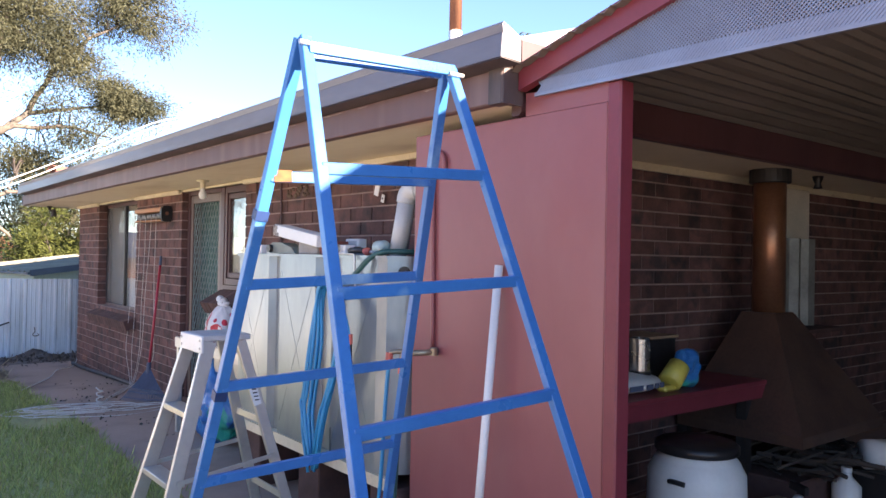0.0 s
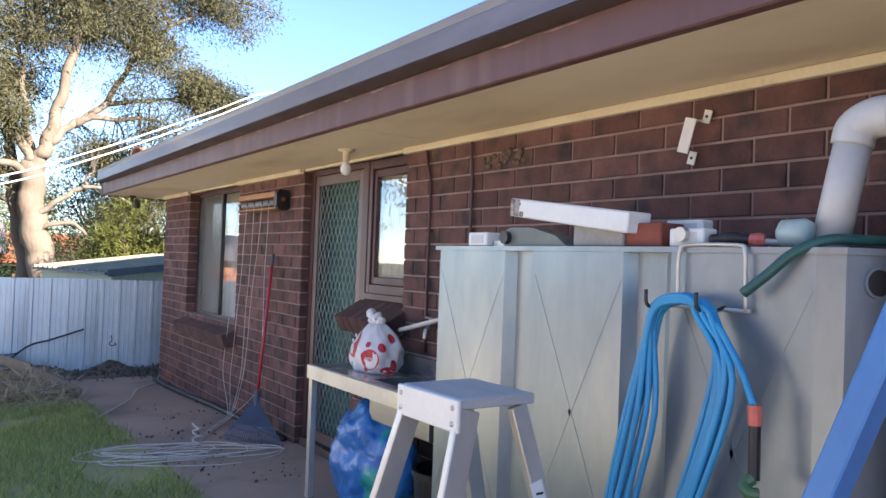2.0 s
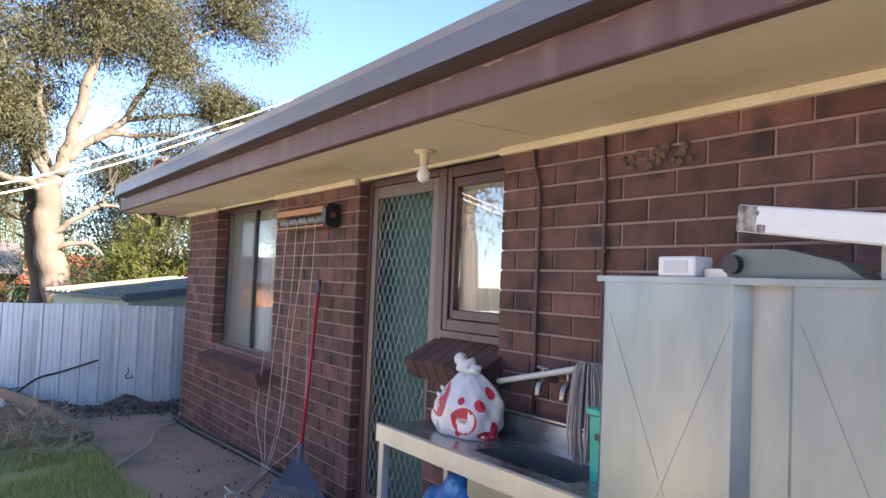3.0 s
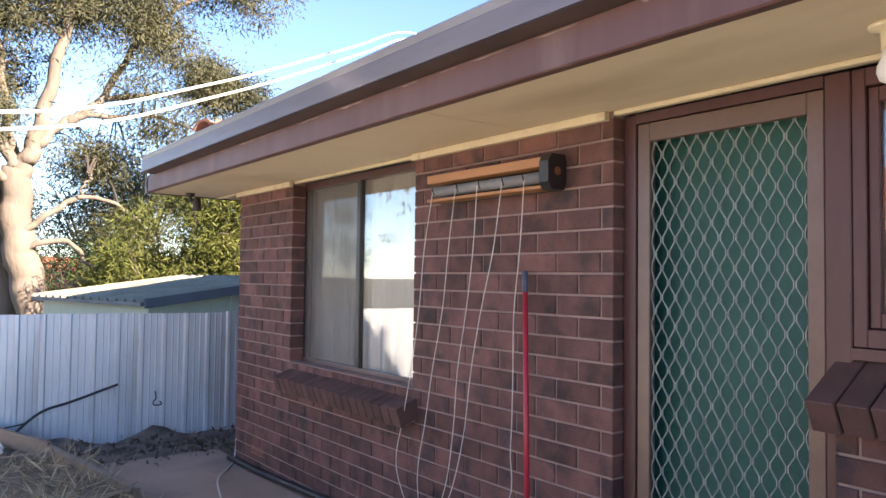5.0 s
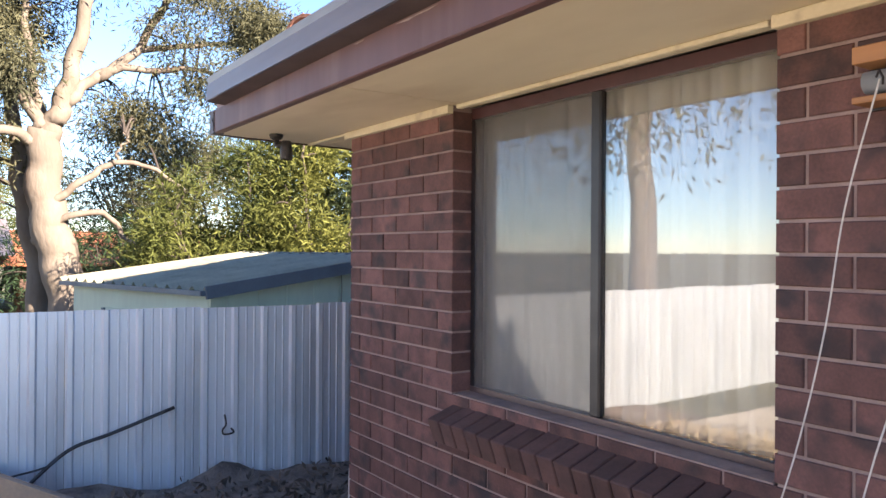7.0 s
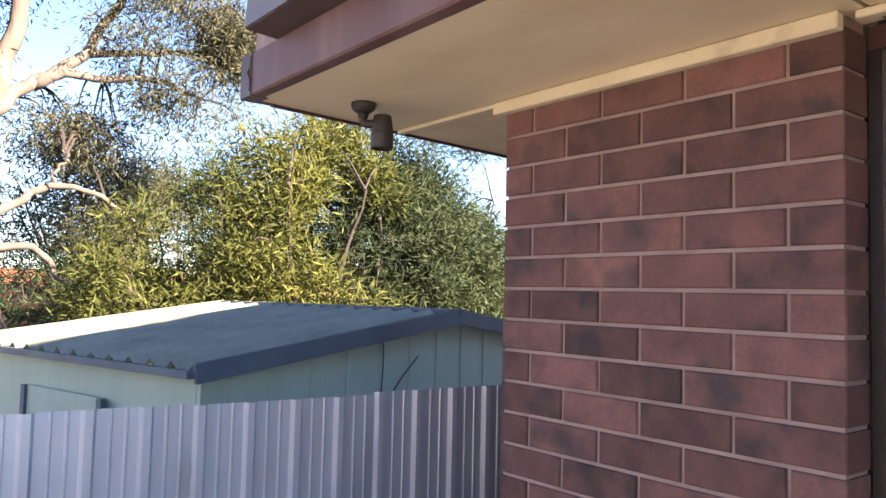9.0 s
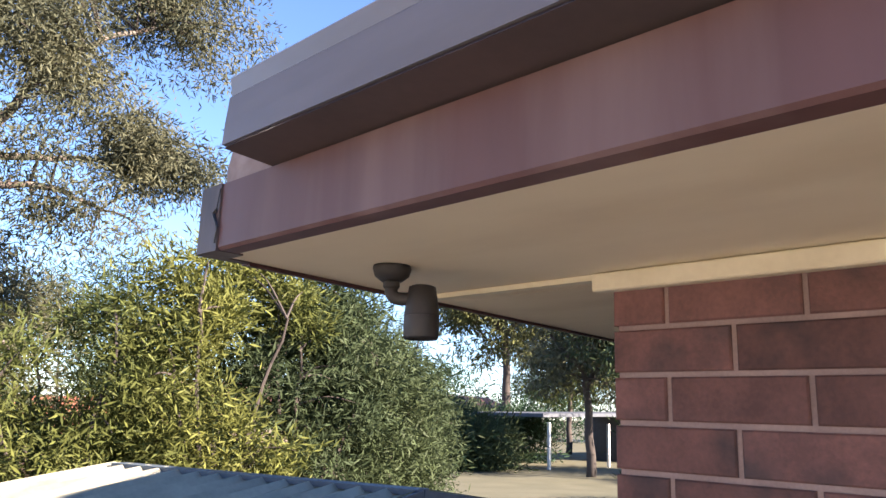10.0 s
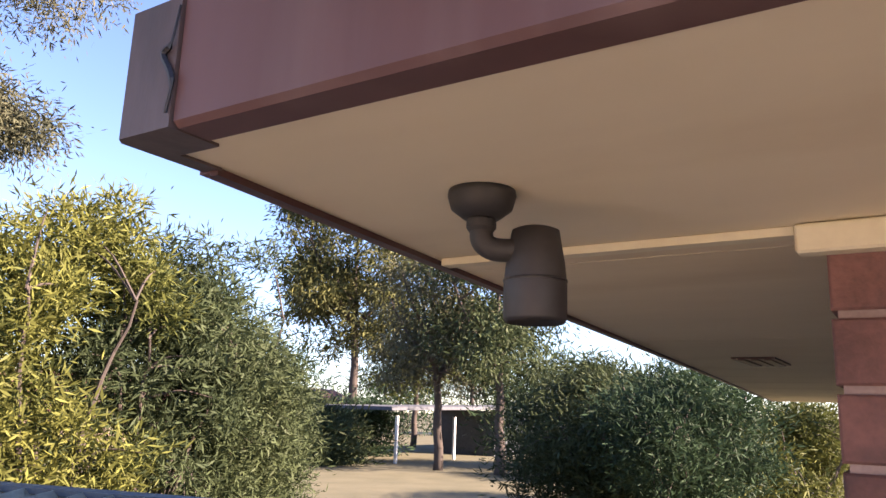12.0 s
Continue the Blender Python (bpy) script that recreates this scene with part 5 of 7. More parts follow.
rk = thing("leaf_rake", (2.1, 7.2, 0.13), "plastic leaf rake with red handle leaning on bricks", "rake")
HT, HB = Vector((2.272, 7.49, 1.47)), Vector((2.12, 7.30, 0.42))
bm = B()
tube(bm, [HB, HT.lerp(HB, 0.085)], 0.0115, 10)
shaft = part("handle", bm, REDP, rk, smooth=True)
bm = B()
tube(bm, [HT.lerp(HB, 0.085), HT], 0.013, 10)
part("grip", bm, NAVY, shaft, "navy rubber grip", smooth=True)
L0, R0 = Vector((1.90, 7.39, 0.14)), Vector((2.20, 6.98, 0.14))
for k in range(24):
    bm = B()
    e = L0.lerp(R0, k / 23)
    up = Vector((0, 0, 0.02 * math.sin(k / 23 * math.pi)))
    o = (e - HB).normalized()
    beam(bm, HB.lerp(e, 0.08), e - up, 0.007, 0.004, up=(-0.8, -0.5, 0.3))
    part("tine", bm, NAVY, rk)
bm = B()
v = [bm.verts.new(p) for p in (HB + Vector((0, 0, 0.03)), HB.lerp(L0, 0.62), HB.lerp(R0, 0.62))]
bm.faces.new(v)
bmesh.ops.solidify(bm, geom=bm.faces[:], thickness=0.005)
part("web", bm, material("grey_blue_web", (0.10, 0.14, 0.24), None, 0.5, scale=6), rk)
bm = B()
for s in (0.72, 0.9):
    tube(bm, [HB.lerp(L0, s), HB.lerp(L0.lerp(R0, 0.5), s) + Vector((-0.01, -0.006, -0.012)), HB.lerp(R0, s)], 0.005, 6)
part("cross_band", bm, NAVY, rk)
bm = B()
tube(bm, [HB + Vector((0, 0, 0.06)), HB - (HT - HB).normalized() * 0.05], 0.02, 10)
part("socket", bm, NAVY, rk)

for y, zb, bend in ((5.37, 0.98, 0.03), (5.0, 0.95, 0.008)):
    c = thing("wall_conduit", (2.29, y, zb), "thin brown conduit clipped to the brick wall", "conduit", "wall conduits")
    bm = B()
    tube(bm, smoothed([(2.285, y + bend * 1.6, 2.07), (2.284, y + bend, 1.97), (2.287, y + 0.002, 1.86), (2.287, y, 1.5), (2.287, y - 0.004, zb)], 5), 0.0075, 8)
    part("pipe", bm, TRIM, c, smooth=True)
    for z in (1.62, 1.16):
        bm = B()
        box(bm, 2.276, 2.30, y - 0.016, y + 0.016, z - 0.008, z + 0.008)
        part("clip", bm, SILL, c, bevel=0.002)

br = thing("wall_bracket", (2.27, 3.69, 1.95), "bent white metal bracket screwed askew to the bricks", "bracket")
m = Matrix.Translation((2.262, 3.708, 1.918)) @ pose(0, 0, 0, 16, 0, 0)
bm = B()
obox(bm, m @ pose(-0.02, 0, 0), 0.004, 0.045, 0.12)
obox(bm, m @ pose(0, 0, 0.058), 0.04, 0.045, 0.004)
part("channel", bm, WHITE, br)
for s, dy in ((0.075, -0.03), (-0.072, -0.012)):
    bm = B()
    obox(bm, m @ pose(0.022, dy, s), 0.004, 0.03, 0.045)
    part("tab", bm, WHITE, br)
    bm = B()
    lathe(bm, [(0.006, 0), (0.004, 0.004)], m @ Vector((0.019, dy, s)), 8, (-1, 0, 0))
    part("screw", bm, DARKMETAL, br)

mn = thing("wasp_nest", (2.29, 4.85, 1.95), "lumpy dry mud wasp nest on the bricks", "nest")
bm = B()
rr = random.Random(4)
for k in range(26):
    c = (2.297, 4.93 - 0.30 * rr.random() ** 1.2, 1.945 + 0.035 * rr.uniform(-1, 1))
    bmesh.ops.create_icosphere(bm, subdivisions=1, radius=rr.uniform(0.010, 0.022), matrix=Matrix.Translation(c) @ Matrix.Diagonal((0.6, 1, 1, 1)))
part("cells", bm, MUD, mn)["kind"] = "stuff"

bm = B()
tube(bm, smoothed([(2.262, 7.12, 0.155), (2.262, 8.0, 0.13), (2.262, 9.0, 0.10), (2.262, 10.2, 0.045), (2.262, 10.83, 0.035)], 4), 0.022, 8)
tagged(part("drain_pipe", bm, BLACK, smooth=True), "black poly pipe lying along the wall base", "pipe")

av = thing("air_vent", (2.297, 10.36, 0.16), "small terracotta air vent set in the bricks", "vent")
for k in range(3):
    bm = B()
    box(bm, 2.293, 2.299, 10.25, 10.47, 0.135 + 0.024 * k, 0.147 + 0.024 * k)
    part("slat", bm, TERRA, av)

# ---- eaves lamp, vent, roof things ----
fl = thing("eaves_spotlight", (2.001, 11.098, 2.084), "dark grey adjustable spotlight fixed under the eaves", "light")
bm = B()
lathe(bm, [(0.036, 0.0), (0.037, -0.006), (0.033, -0.020), (0.020, -0.030)], (2.001, 11.098, 2.0845), 28)
part("base", bm, LAMPG, fl, smooth=True)
bm = B()
lathe(bm, [(0.013, 0), (0.016, -0.004), (0.016, -0.012), (0.013, -0.016)], (2.001, 11.098, 2.056), 20)
part("collar", bm, LAMPG, fl)
bm = B()
tube(bm, smoothed([(2.001, 11.098, 2.045), (2.001, 11.096, 2.030), (2.009, 11.087, 2.022), (2.026, 11.069, 2.022)], 5), 0.0125, 14)
part("elbow", bm, LAMPG, fl, smooth=True)
ctr = Vector((2.040, 11.053, 0.036))
bm = B()
lathe(bm, [(0.018, 2.012), (0.0255, 2.009), (0.031, 1.976), (0.0335, 1.951), (0.0335, 1.915), (0.031, 1.910), (0.027, 1.916)], ctr, 28)
can = part("body", bm, LAMPG, fl, smooth=True)
bm = B()
lathe(bm, [(0.0338, 0), (0.0343, 0.0015), (0.0338, 0.003)], ctr + Vector((0, 0, 1.953)), 28)
part("seam_ring", bm, BLACK, can)

ev = thing("eaves_vent", (4.43, 11.24, 2.084), "brown slotted vent in the eaves lining", "vent")
bm = B()
box(bm, 4.25, 4.62, 11.17, 11.32, 2.078, 2.0845)
part("frame", bm, TRIM, ev)
for k in range(3):
    bm = B()
    box(bm, 4.27, 4.60, 11.185 + 0.045 * k, 11.21 + 0.045 * k, 2.074, 2.078)
    part("slat", bm, TRIM, ev)

rt = thing("broken_ridge_tile", (1.97, 10.55, 2.4), "broken terracotta tile pieces lying on the roof edge", "roof tile")
for dx, dy, rz, s in ((0, 0, 20, 0.2), (0.03, -0.16, -15, 0.17)):
    bm = B()
    m = Matrix.Translation((1.97 + dx, 10.55 + dy, 2.46)) @ pose(0, 0, 0, 24, 12, rz)
    for k in range(8):
        a = math.pi * k / 7
        obox(bm, m @ Matrix.Translation((0, s * 0.5 * math.cos(a), s * 0.42 * math.sin(a))) @ pose(0, 0, 0, math.degrees(a) - 90, 0, 0), s * 0.9, s * 0.27, 0.018)
    part("fragment", bm, TERRA, rt)

rf = thing("roof_flue", (3.4, 4.45, 2.75), "tall copper flue pipe rising from the roof", "flue")
bm = B()
tube(bm, [(3.4, 4.45, 2.7), (3.4, 4.45, 3.20)], 0.05, 14)
part("collar", bm, WHITE, rf, smooth=True)
bm = B()
tube(bm, [(3.4, 4.45, 3.201), (3.4, 4.45, 4.8)], 0.047, 14)
part("pipe", bm, COPPER, rf, smooth=True)

for k in range(2):
    bm = B()
    o = Vector((0.03 * k, -0.02 * k, -0.04 * k))
    tube(bm, smoothed([Vector(p) + o for p in ((-4.2, 3.5, 1.62), (-2.4, 5.0, 1.55), (-0.9, 6.18, 1.62), (0.25, 7.14, 1.81), (1.03, 7.80, 2.14), (2.07, 8.67, 2.68), (2.98, 9.43, 3.14), (4.5, 10.7, 3.54))], 8), 0.0052, 6)
    tagged(part("service_wire", bm, WHITE, smooth=True), "white overhead service cable sagging across the yard", "wire", "service wires")

# ---- red wall: pipe, tap, pole ----
tp = thing("garden_tap", (1.80, 2.6, 1.1), "old brass garden tap on a painted riser pipe", "tap")
bm = B()
tube(bm, smoothed([(1.812, 2.56, 1.86), (1.812, 2.565, 1.93), (1.812, 2.60, 1.955), (1.812, 2.635, 1.93), (1.812, 2.632, 1.6), (1.812, 2.62, 1.12)], 6), 0.009, 8)
part("riser", bm, REDWALL, tp, smooth=True)
bm = B()
tube(bm, [(1.81, 2.59, 1.115), (1.76, 2.615, 1.112), (1.69, 2.635, 1.112)], 0.013, 10)
tapb = part("body", bm, BRASS, tp, smooth=True)
bm = B()
lathe(bm, [(0.018, 0), (0.018, 0.028), (0.012, 0.034)], (1.80, 2.595, 1.10), 6)
part("nut", bm, BRASS, tapb)
bm = B()
tube(bm, [(1.70, 2.632, 1.11), (1.70, 2.632, 1.165)], 0.008, 8)
part("spindle", bm, BRASS, tapb)
bm = B()
tube(bm, [(1.70, 2.60, 1.165), (1.70, 2.664, 1.168)], 0.006, 8)
part("handle", bm, BRASS, tapb)
bm = B()
tube(bm, smoothed([(1.69, 2.635, 1.112), (1.672, 2.64, 1.10), (1.668, 2.64, 1.07)], 4), 0.012, 10)
part("spout", bm, BRASS, tapb)
bm = B()
tube(bm, [(1.668, 2.64, 1.072), (1.668, 2.64, 1.03)], 0.017, 10)
part("hose_connector", bm, CORAL, tp, "orange plastic hose connector")
bm = B()
tube(bm, smoothed([(1.668, 2.64, 1.03), (1.665, 2.65, 0.8), (1.66, 2.68, 0.4), (1.64, 2.75, 0.16)], 6), 0.010, 8)
part("hose", bm, GREENH, tp, smooth=True)
bm = B()
tube(bm, smoothed([(1.70, 2.632, 1.112), (1.665, 2.665, 1.118), (1.640, 2.69, 1.112)], 4), 0.011, 10)
arm = part("side_outlet", bm, BRASS, tp, smooth=True)
bm = B()
tube(bm, [(1.640, 2.69, 1.112), (1.638, 2.692, 1.065)], 0.016, 10)
part("hose_connector", bm, CORAL, arm, "orange plastic hose connector")
bm = B()
tube(bm, smoothed([(1.638, 2.692, 1.065), (1.63, 2.70, 0.9), (1.635, 2.74, 0.5), (1.66, 2.86, 0.20), (1.66, 3.05, 0.16)], 6), 0.0085, 8)
part("hose", bm, HOSEB, tp, "bright blue hose", smooth=True)
bm = B()
tube(bm, [(1.802, 2.206, 1.487), (1.665, 2.19, 0.145)], 0.0165, 12)
tagged(part("white_pole", bm, WHITE, smooth=True), "white plastic pole leaning against the red wall", "pole")

# ---- things on and at the tank ----
dp = thing("overflow_pipe", (1.95, 3.07, 1.515), "grey plastic downpipe with elbow feeding the tank", "pipe")
bm = B()
tube(bm, [(1.90, 3.015, 1.515), (1.918, 2.972, 1.775)], 0.043, 18)
part("drop", bm, PVC, dp, smooth=True)
bm = B()
tube(bm, smoothed([(1.917, 2.975, 1.765), (1.92, 2.965, 1.805), (1.922, 2.925, 1.825), (1.924, 2.88, 1.825)], 6), 0.048, 18)
part("elbow", bm, PVC, dp, smooth=True)
bm = B()
tube(bm, [(1.924, 2.885, 1.825), (1.926, 2.66, 1.828)], 0.043, 18)
part("run", bm, PVC, dp, smooth=True)

bm = B()
m = Matrix.Translation((1.805, 3.79, 1.618)) @ pose(0, 0, 0, 7.0, 0, -4)
obox(bm, m, 0.09, 0.58, 0.062)
wb = tagged(part("offcut_box", bm, WHITE, bevel=0.004), "long white metal box section lying on the tank lid", "metal offcut")
bm = B()
obox(bm, m @ pose(0, 0.291, 0), 0.08, 0.004, 0.052)
part("dirty_end", bm, MUD, wb, "stained open end")
for dy, dz, w, h in ((0.262, 0.0, 0.05, 0.058), (0.222, -0.020, 0.022, 0.018), (0.238, 0.014, 0.012, 0.010)):
    bm = B()
    obox(bm, m @ pose(-0.0455, dy, dz), 0.0015, w, h)
    part("grime_patch", bm, material("grey_grime", (0.42, 0.40, 0.36), (0.10, 0.09, 0.08), 0.9, scale=40, spread=0.3, bump=0.2), wb, "grey grime on the white end")
gc_ = thing("tool_case", (1.86, 4.04, 1.515), "grey-green moulded power tool lying on the tank", "power tool")
bm = B()
prism(bm, [(4.09, 1.517), (4.10, 1.56), (4.06, 1.58), (3.95, 1.578), (3.83, 1.55), (3.78, 1.517)], "x", 1.765, 1.85)
part("body", bm, material("grey_green_plastic", (0.17, 0.20, 0.18), None, 0.45, bump=0.1), gc_, bevel=0.008)
bm = B()
tube(bm, [(1.745, 4.07, 1.545), (1.765, 4.07, 1.545)], 0.022, 14)
part("knob", bm, BLACK, gc_)
for name, a, b, c, d, z1, mat, lab in (("brick", 3.55, 3.755, 1.77, 1.88, 1.588, material("grey_block", (0.34, 0.33, 0.30), (0.26, 0.25, 0.23), 0.9, scale=12, bump=0.4), "weathered grey concrete block on the tank lid"),
                                 ("brick", 3.42, 3.548, 1.78, 1.88, 1.584, material("red_block", (0.26, 0.07, 0.05), None, 0.85, scale=12, bump=0.3), "dark red clay brick on the tank lid")):
    bm = B()
    box(bm, c, d, a, b, 1.5155, z1)
    tagged(part(name, bm, mat, bevel=0.004), lab, "brick")
for y0, y1, x0, x1, z1 in ((3.275, 3.385, 1.77, 1.83, 1.565), (4.17, 4.28, 1.75, 1.82, 1.565), (3.39, 3.52, 1.92, 1.97, 1.60)):
    bm = B()
    box(bm, x0, x1, y0, y1, 1.5155, z1)
    bx = tagged(part("plastic_fitting", bm, WHITE, bevel=0.004), "white square plastic fitting lying on the tank", "fitting", "plastic fittings")
    bm = B()
    box(bm, x0 - 0.002, x0, y0 + 0.02, y1 - 0.02, 1.525, z1 - 0.01)
    part("grimy_face", bm, PVC, bx)
bm = B()
tube(bm, [(1.75, 3.335, 1.548), (1.77, 3.335, 1.548)], 0.02, 14)
tagged(part("pipe_clamp", bm, ALU), "small round metal clamp on the tank", "clamp")
dr = thing("hand_tool", (1.83, 3.28, 1.515), "black handled tool with orange end on the tank lid", "tool")
bm = B()
tube(bm, smoothed([(1.79, 3.265, 1.535), (1.80, 3.215, 1.54), (1.81, 3.165, 1.536)], 5), [0.014] * 4 + [0.018] * 4 + [0.015] * 3, 10)
part("handle", bm, BLACK, dr, smooth=True)
bm = B()
tube(bm, [(1.81, 3.165, 1.536), (1.815, 3.145, 1.534), (1.82, 3.13, 1.534)], [0.015, 0.020, 0.014], 10)
part("tip", bm, CORAL, dr)
bm = B()
tube(bm, [(1.82, 3.13, 1.532), (1.83, 3.10, 1.53)], 0.008, 8)
part("shaft", bm, ALU, dr)
pt = thing("spray_can", (1.90, 3.12, 1.515), "pale teal plastic bottle lying on its side", "bottle")
bm = B()
tube(bm, [(1.84, 3.105, 1.552), (1.84, 3.095, 1.552), (1.842, 3.04, 1.552), (1.843, 3.025, 1.552)], [0.02, 0.034, 0.036, 0.028], 16)
part("bottle", bm, material("pale_teal", (0.42, 0.55, 0.53), None, 0.35), pt, smooth=True)
bm = B()
box(bm, 1.775, 1.80, 3.99, 4.16, 1.5155, 1.536)
tagged(part("angle_bar", bm, ALU), "short aluminium bar on the tank lid", "metal bar")

hk = thing("hose_hook", (1.73, 3.27, 1.38), "bent galvanised wire hose hook over the tank rim", "hook")
bm = B()
tube(bm, smoothed([(1.735, 3.320, 1.36), (1.733, 3.322, 1.45), (1.733, 3.317, 1.505), (1.735, 3.295, 1.519), (1.735, 3.15, 1.519), (1.733, 3.128, 1.505), (1.733, 3.124, 1.45), (1.735, 3.122, 1.36)], 5), 0.005, 8)
part("frame_wire", bm, ALU, hk, smooth=True)
for y in (3.355, 3.20):
    bm = B()
    tube(bm, smoothed([(1.742, y - 0.015, 1.365), (1.69, y - 0.01, 1.352), (1.655, y, 1.362), (1.652, y + 0.002, 1.40)], 5), 0.005, 8)
    part("prong", bm, DARKMETAL, hk, smooth=True)
bm = B()
tube(bm, [(1.737, 3.375, 1.36), (1.737, 3.11, 1.36)], 0.005, 8)
part("cross_wire", bm, ALU, hk)

ho = thing("garden_hose", (1.69, 3.3, 0.5), "bright blue garden hose hung in long loops", "hose")
for k in range(9):
    yl = 3.465 + 0.035 * math.sin(k * 1.9) - 0.02 * (k % 3)
    yr = 3.085 + 0.022 * math.sin(k * 2.7) + 0.012 * (k % 4)
    x = 1.668 + 0.012 * (k % 4)
    low = 0.46 + 0.11 * ((k * 5) % 7) / 7
    bm = B()
    top = 1.368 + 0.007 * (k % 3)
    tube(bm, smoothed([(x, yr + 0.27, low), (x - 0.012, yr + 0.20, low + 0.20), (x - 0.01, yr + 0.11, 0.93), (x - 0.01, yr + 0.035, 1.20), (x, 3.165 + 0.006 * k, top - 0.035), (x, 3.205 + 0.01 * (k % 3), top), (x, 3.275, top + 0.006), (x, 3.335, top - 0.014), (x, 3.362, top - 0.08),
                       (x, yl - 0.055, 1.08), (x + 0.005, yl + 0.01, 0.82), (x, yl + 0.02, low + 0.2), (x, (yl + yr) / 2 + 0.14, low - 0.02)], 5), 0.0082, 8)
    part("loop", bm, HOSEB, ho, smooth=True)
bm = B()
tube(bm, smoothed([(1.665, 3.15, 1.33), (1.66, 3.08, 1.23), (1.66, 3.045, 1.15)], 5), 0.0082, 8)
part("loop", bm, HOSEB, ho, smooth=True)
bm = B()
tube(bm, [(1.66, 3.042, 1.155), (1.66, 3.040, 1.110)], 0.0155, 10)
part("connector", bm, CORAL, ho, "coral hose connector")
bm = B()
tube(bm, smoothed([(1.66, 3.040, 1.110), (1.657, 3.037, 1.04), (1.65, 3.032, 0.99)], 4), 0.013, 10)
part("trigger_grip", bm, BLACK, ho, "black spray gun grip")
bm = B()
tube(bm, smoothed([(1.65, 3.035, 0.995), (1.635, 3.045, 0.98), (1.625, 3.03, 0.968), (1.64, 3.015, 0.965)], 4), 0.014, 10)
part("nozzle", bm, material("green_nozzle", (0.08, 0.18, 0.08), None, 0.4), ho)
bm = B()
tube(bm, smoothed([(1.70, 3.107, 1.403), (1.715, 3.055, 1.45), (1.735, 3.005, 1.50), (1.775, 2.95, 1.532), (1.87, 2.90, 1.535), (1.98, 2.86, 1.535)], 6), 0.0125, 10)
tagged(part("hose_offcut", bm, GREENH, smooth=True), "dark green hose end over the tank corner", "hose")

# ---- on and under the sink bench ----
pb = thing("shopping_bag", (2.13, 5.58, 0.863), "tied white plastic shopping bag with red dots", "bag")


def bag_r(u, a):
    """Radius of the full bag at height u (0 to 1) and angle a."""
    r = 0.166 * (1 - max(0, u - 0.48) ** 1.4 * 1.75) * (0.86 + 0.14 * min(1, u * 6))
    return r * (1 + 0.07 * math.sin(3 * a + 1 + 4 * u) + 0.05 * math.sin(7 * a - 6 * u) + 0.025 * math.sin(13 * a + 15 * u))


def bag_pt(u, a, out=0.0):
    r = bag_r(u, a) + out
    return Vector((2.115 + 0.74 * r * math.cos(a), 5.575 + 1.05 * r * math.sin(a), 0.864 + 0.245 * u + 0.008 * math.sin(5 * a) * u))


bm = B()
rings = [[bm.verts.new(bag_pt(u / 20, 2 * math.pi * k / 56)) for k in range(56)] for u in range(21)]
for p, q in zip(rings, rings[1:]):
    for k in range(56):
        bm.faces.new((p[k], p[(k + 1) % 56], q[(k + 1) % 56], q[k]))
bm.faces.new(rings[0][::-1])
bm.faces.new(rings[-1])
part("body", bm, BAGW, pb, smooth=True)
for dy, dz, tw in ((0.055, 0.06, 0.4), (-0.035, 0.045, 1.4)):
    bm = B()
    tube(bm, smoothed([(2.115, 5.575, 1.085), (2.112, 5.585 + dy * 0.5, 1.115 + dz * 0.5), (2.115, 5.59 + dy, 1.10 + dz), (2.125, 5.57 + dy * 0.9, 1.085 + dz * 0.4), (2.12, 5.57, 1.085)], 6), [0.022 + 0.010 * math.sin(k * 1.3 + tw) for k in range(25)], 10)
    part("tied_ear", bm, BAGW, pb, smooth=True)


def bag_patch(u, a, ru, ra, name, mat, out=0.0035, label=""):
    bm = B()
    c = bm.verts.new(bag_pt(u, a, out))
    prev = None
    ring = [bm.verts.new(bag_pt(min(max(u + ru * math.sin(q), 0.01), 0.99), a + ra * math.cos(q), out)) for q in [2 * math.pi * k / 20 for k in range(20)]]
    for k in range(20):
        bm.faces.new((c, ring[k], ring[(k + 1) % 20]))
    return part(name, bm, mat, pb, label)


for u, a, ru, ra in ((0.56, 2.72, 0.30, 0.50), (0.30, 3.78, 0.22, 0.36), (0.55, 4.25, 0.09, 0.17), (0.62, 3.70, 0.06, 0.10), (0.20, 4.75, 0.12, 0.16), (0.20, 2.15, 0.12, 0.16), (0.75, 4.9, 0.1, 0.18), (0.12, 2.75, 0.07, 0.12), (0.08, 3.6, 0.05, 0.1), (0.8, 2.2, 0.08, 0.2)):
    bag_patch(u, a, ru, ra, "printed_dot", REDINK)
bag_patch(0.09, 4.55, 0.08, 0.36, "printed_panel", REDINK, 0.004)


def lettering(text, at, size, rot, mat, parent, name="lettering"):
    cu_ = bpy.data.curves.new(name, "FONT")
    cu_.body, cu_.size, cu_.align_x, cu_.align_y, cu_.extrude = text, size, "CENTER", "CENTER", 0.0006
    tmp = bpy.data.objects.new(name, cu_)
    me_ = bpy.data.meshes.new_from_object(tmp)
    bpy.data.objects.remove(tmp)
    me_.transform(Matrix.Translation(at) @ rot)
    return link(name, me_, mat, parent)


def facing(a):
    n = Vector((math.cos(a) / 0.74, math.sin(a) / 1.05, 0.12)).normalized()
    x = Vector((0, 0, 1)).cross(n).normalized()
    return Matrix((x, n.cross(x), n)).transposed().to_4x4()


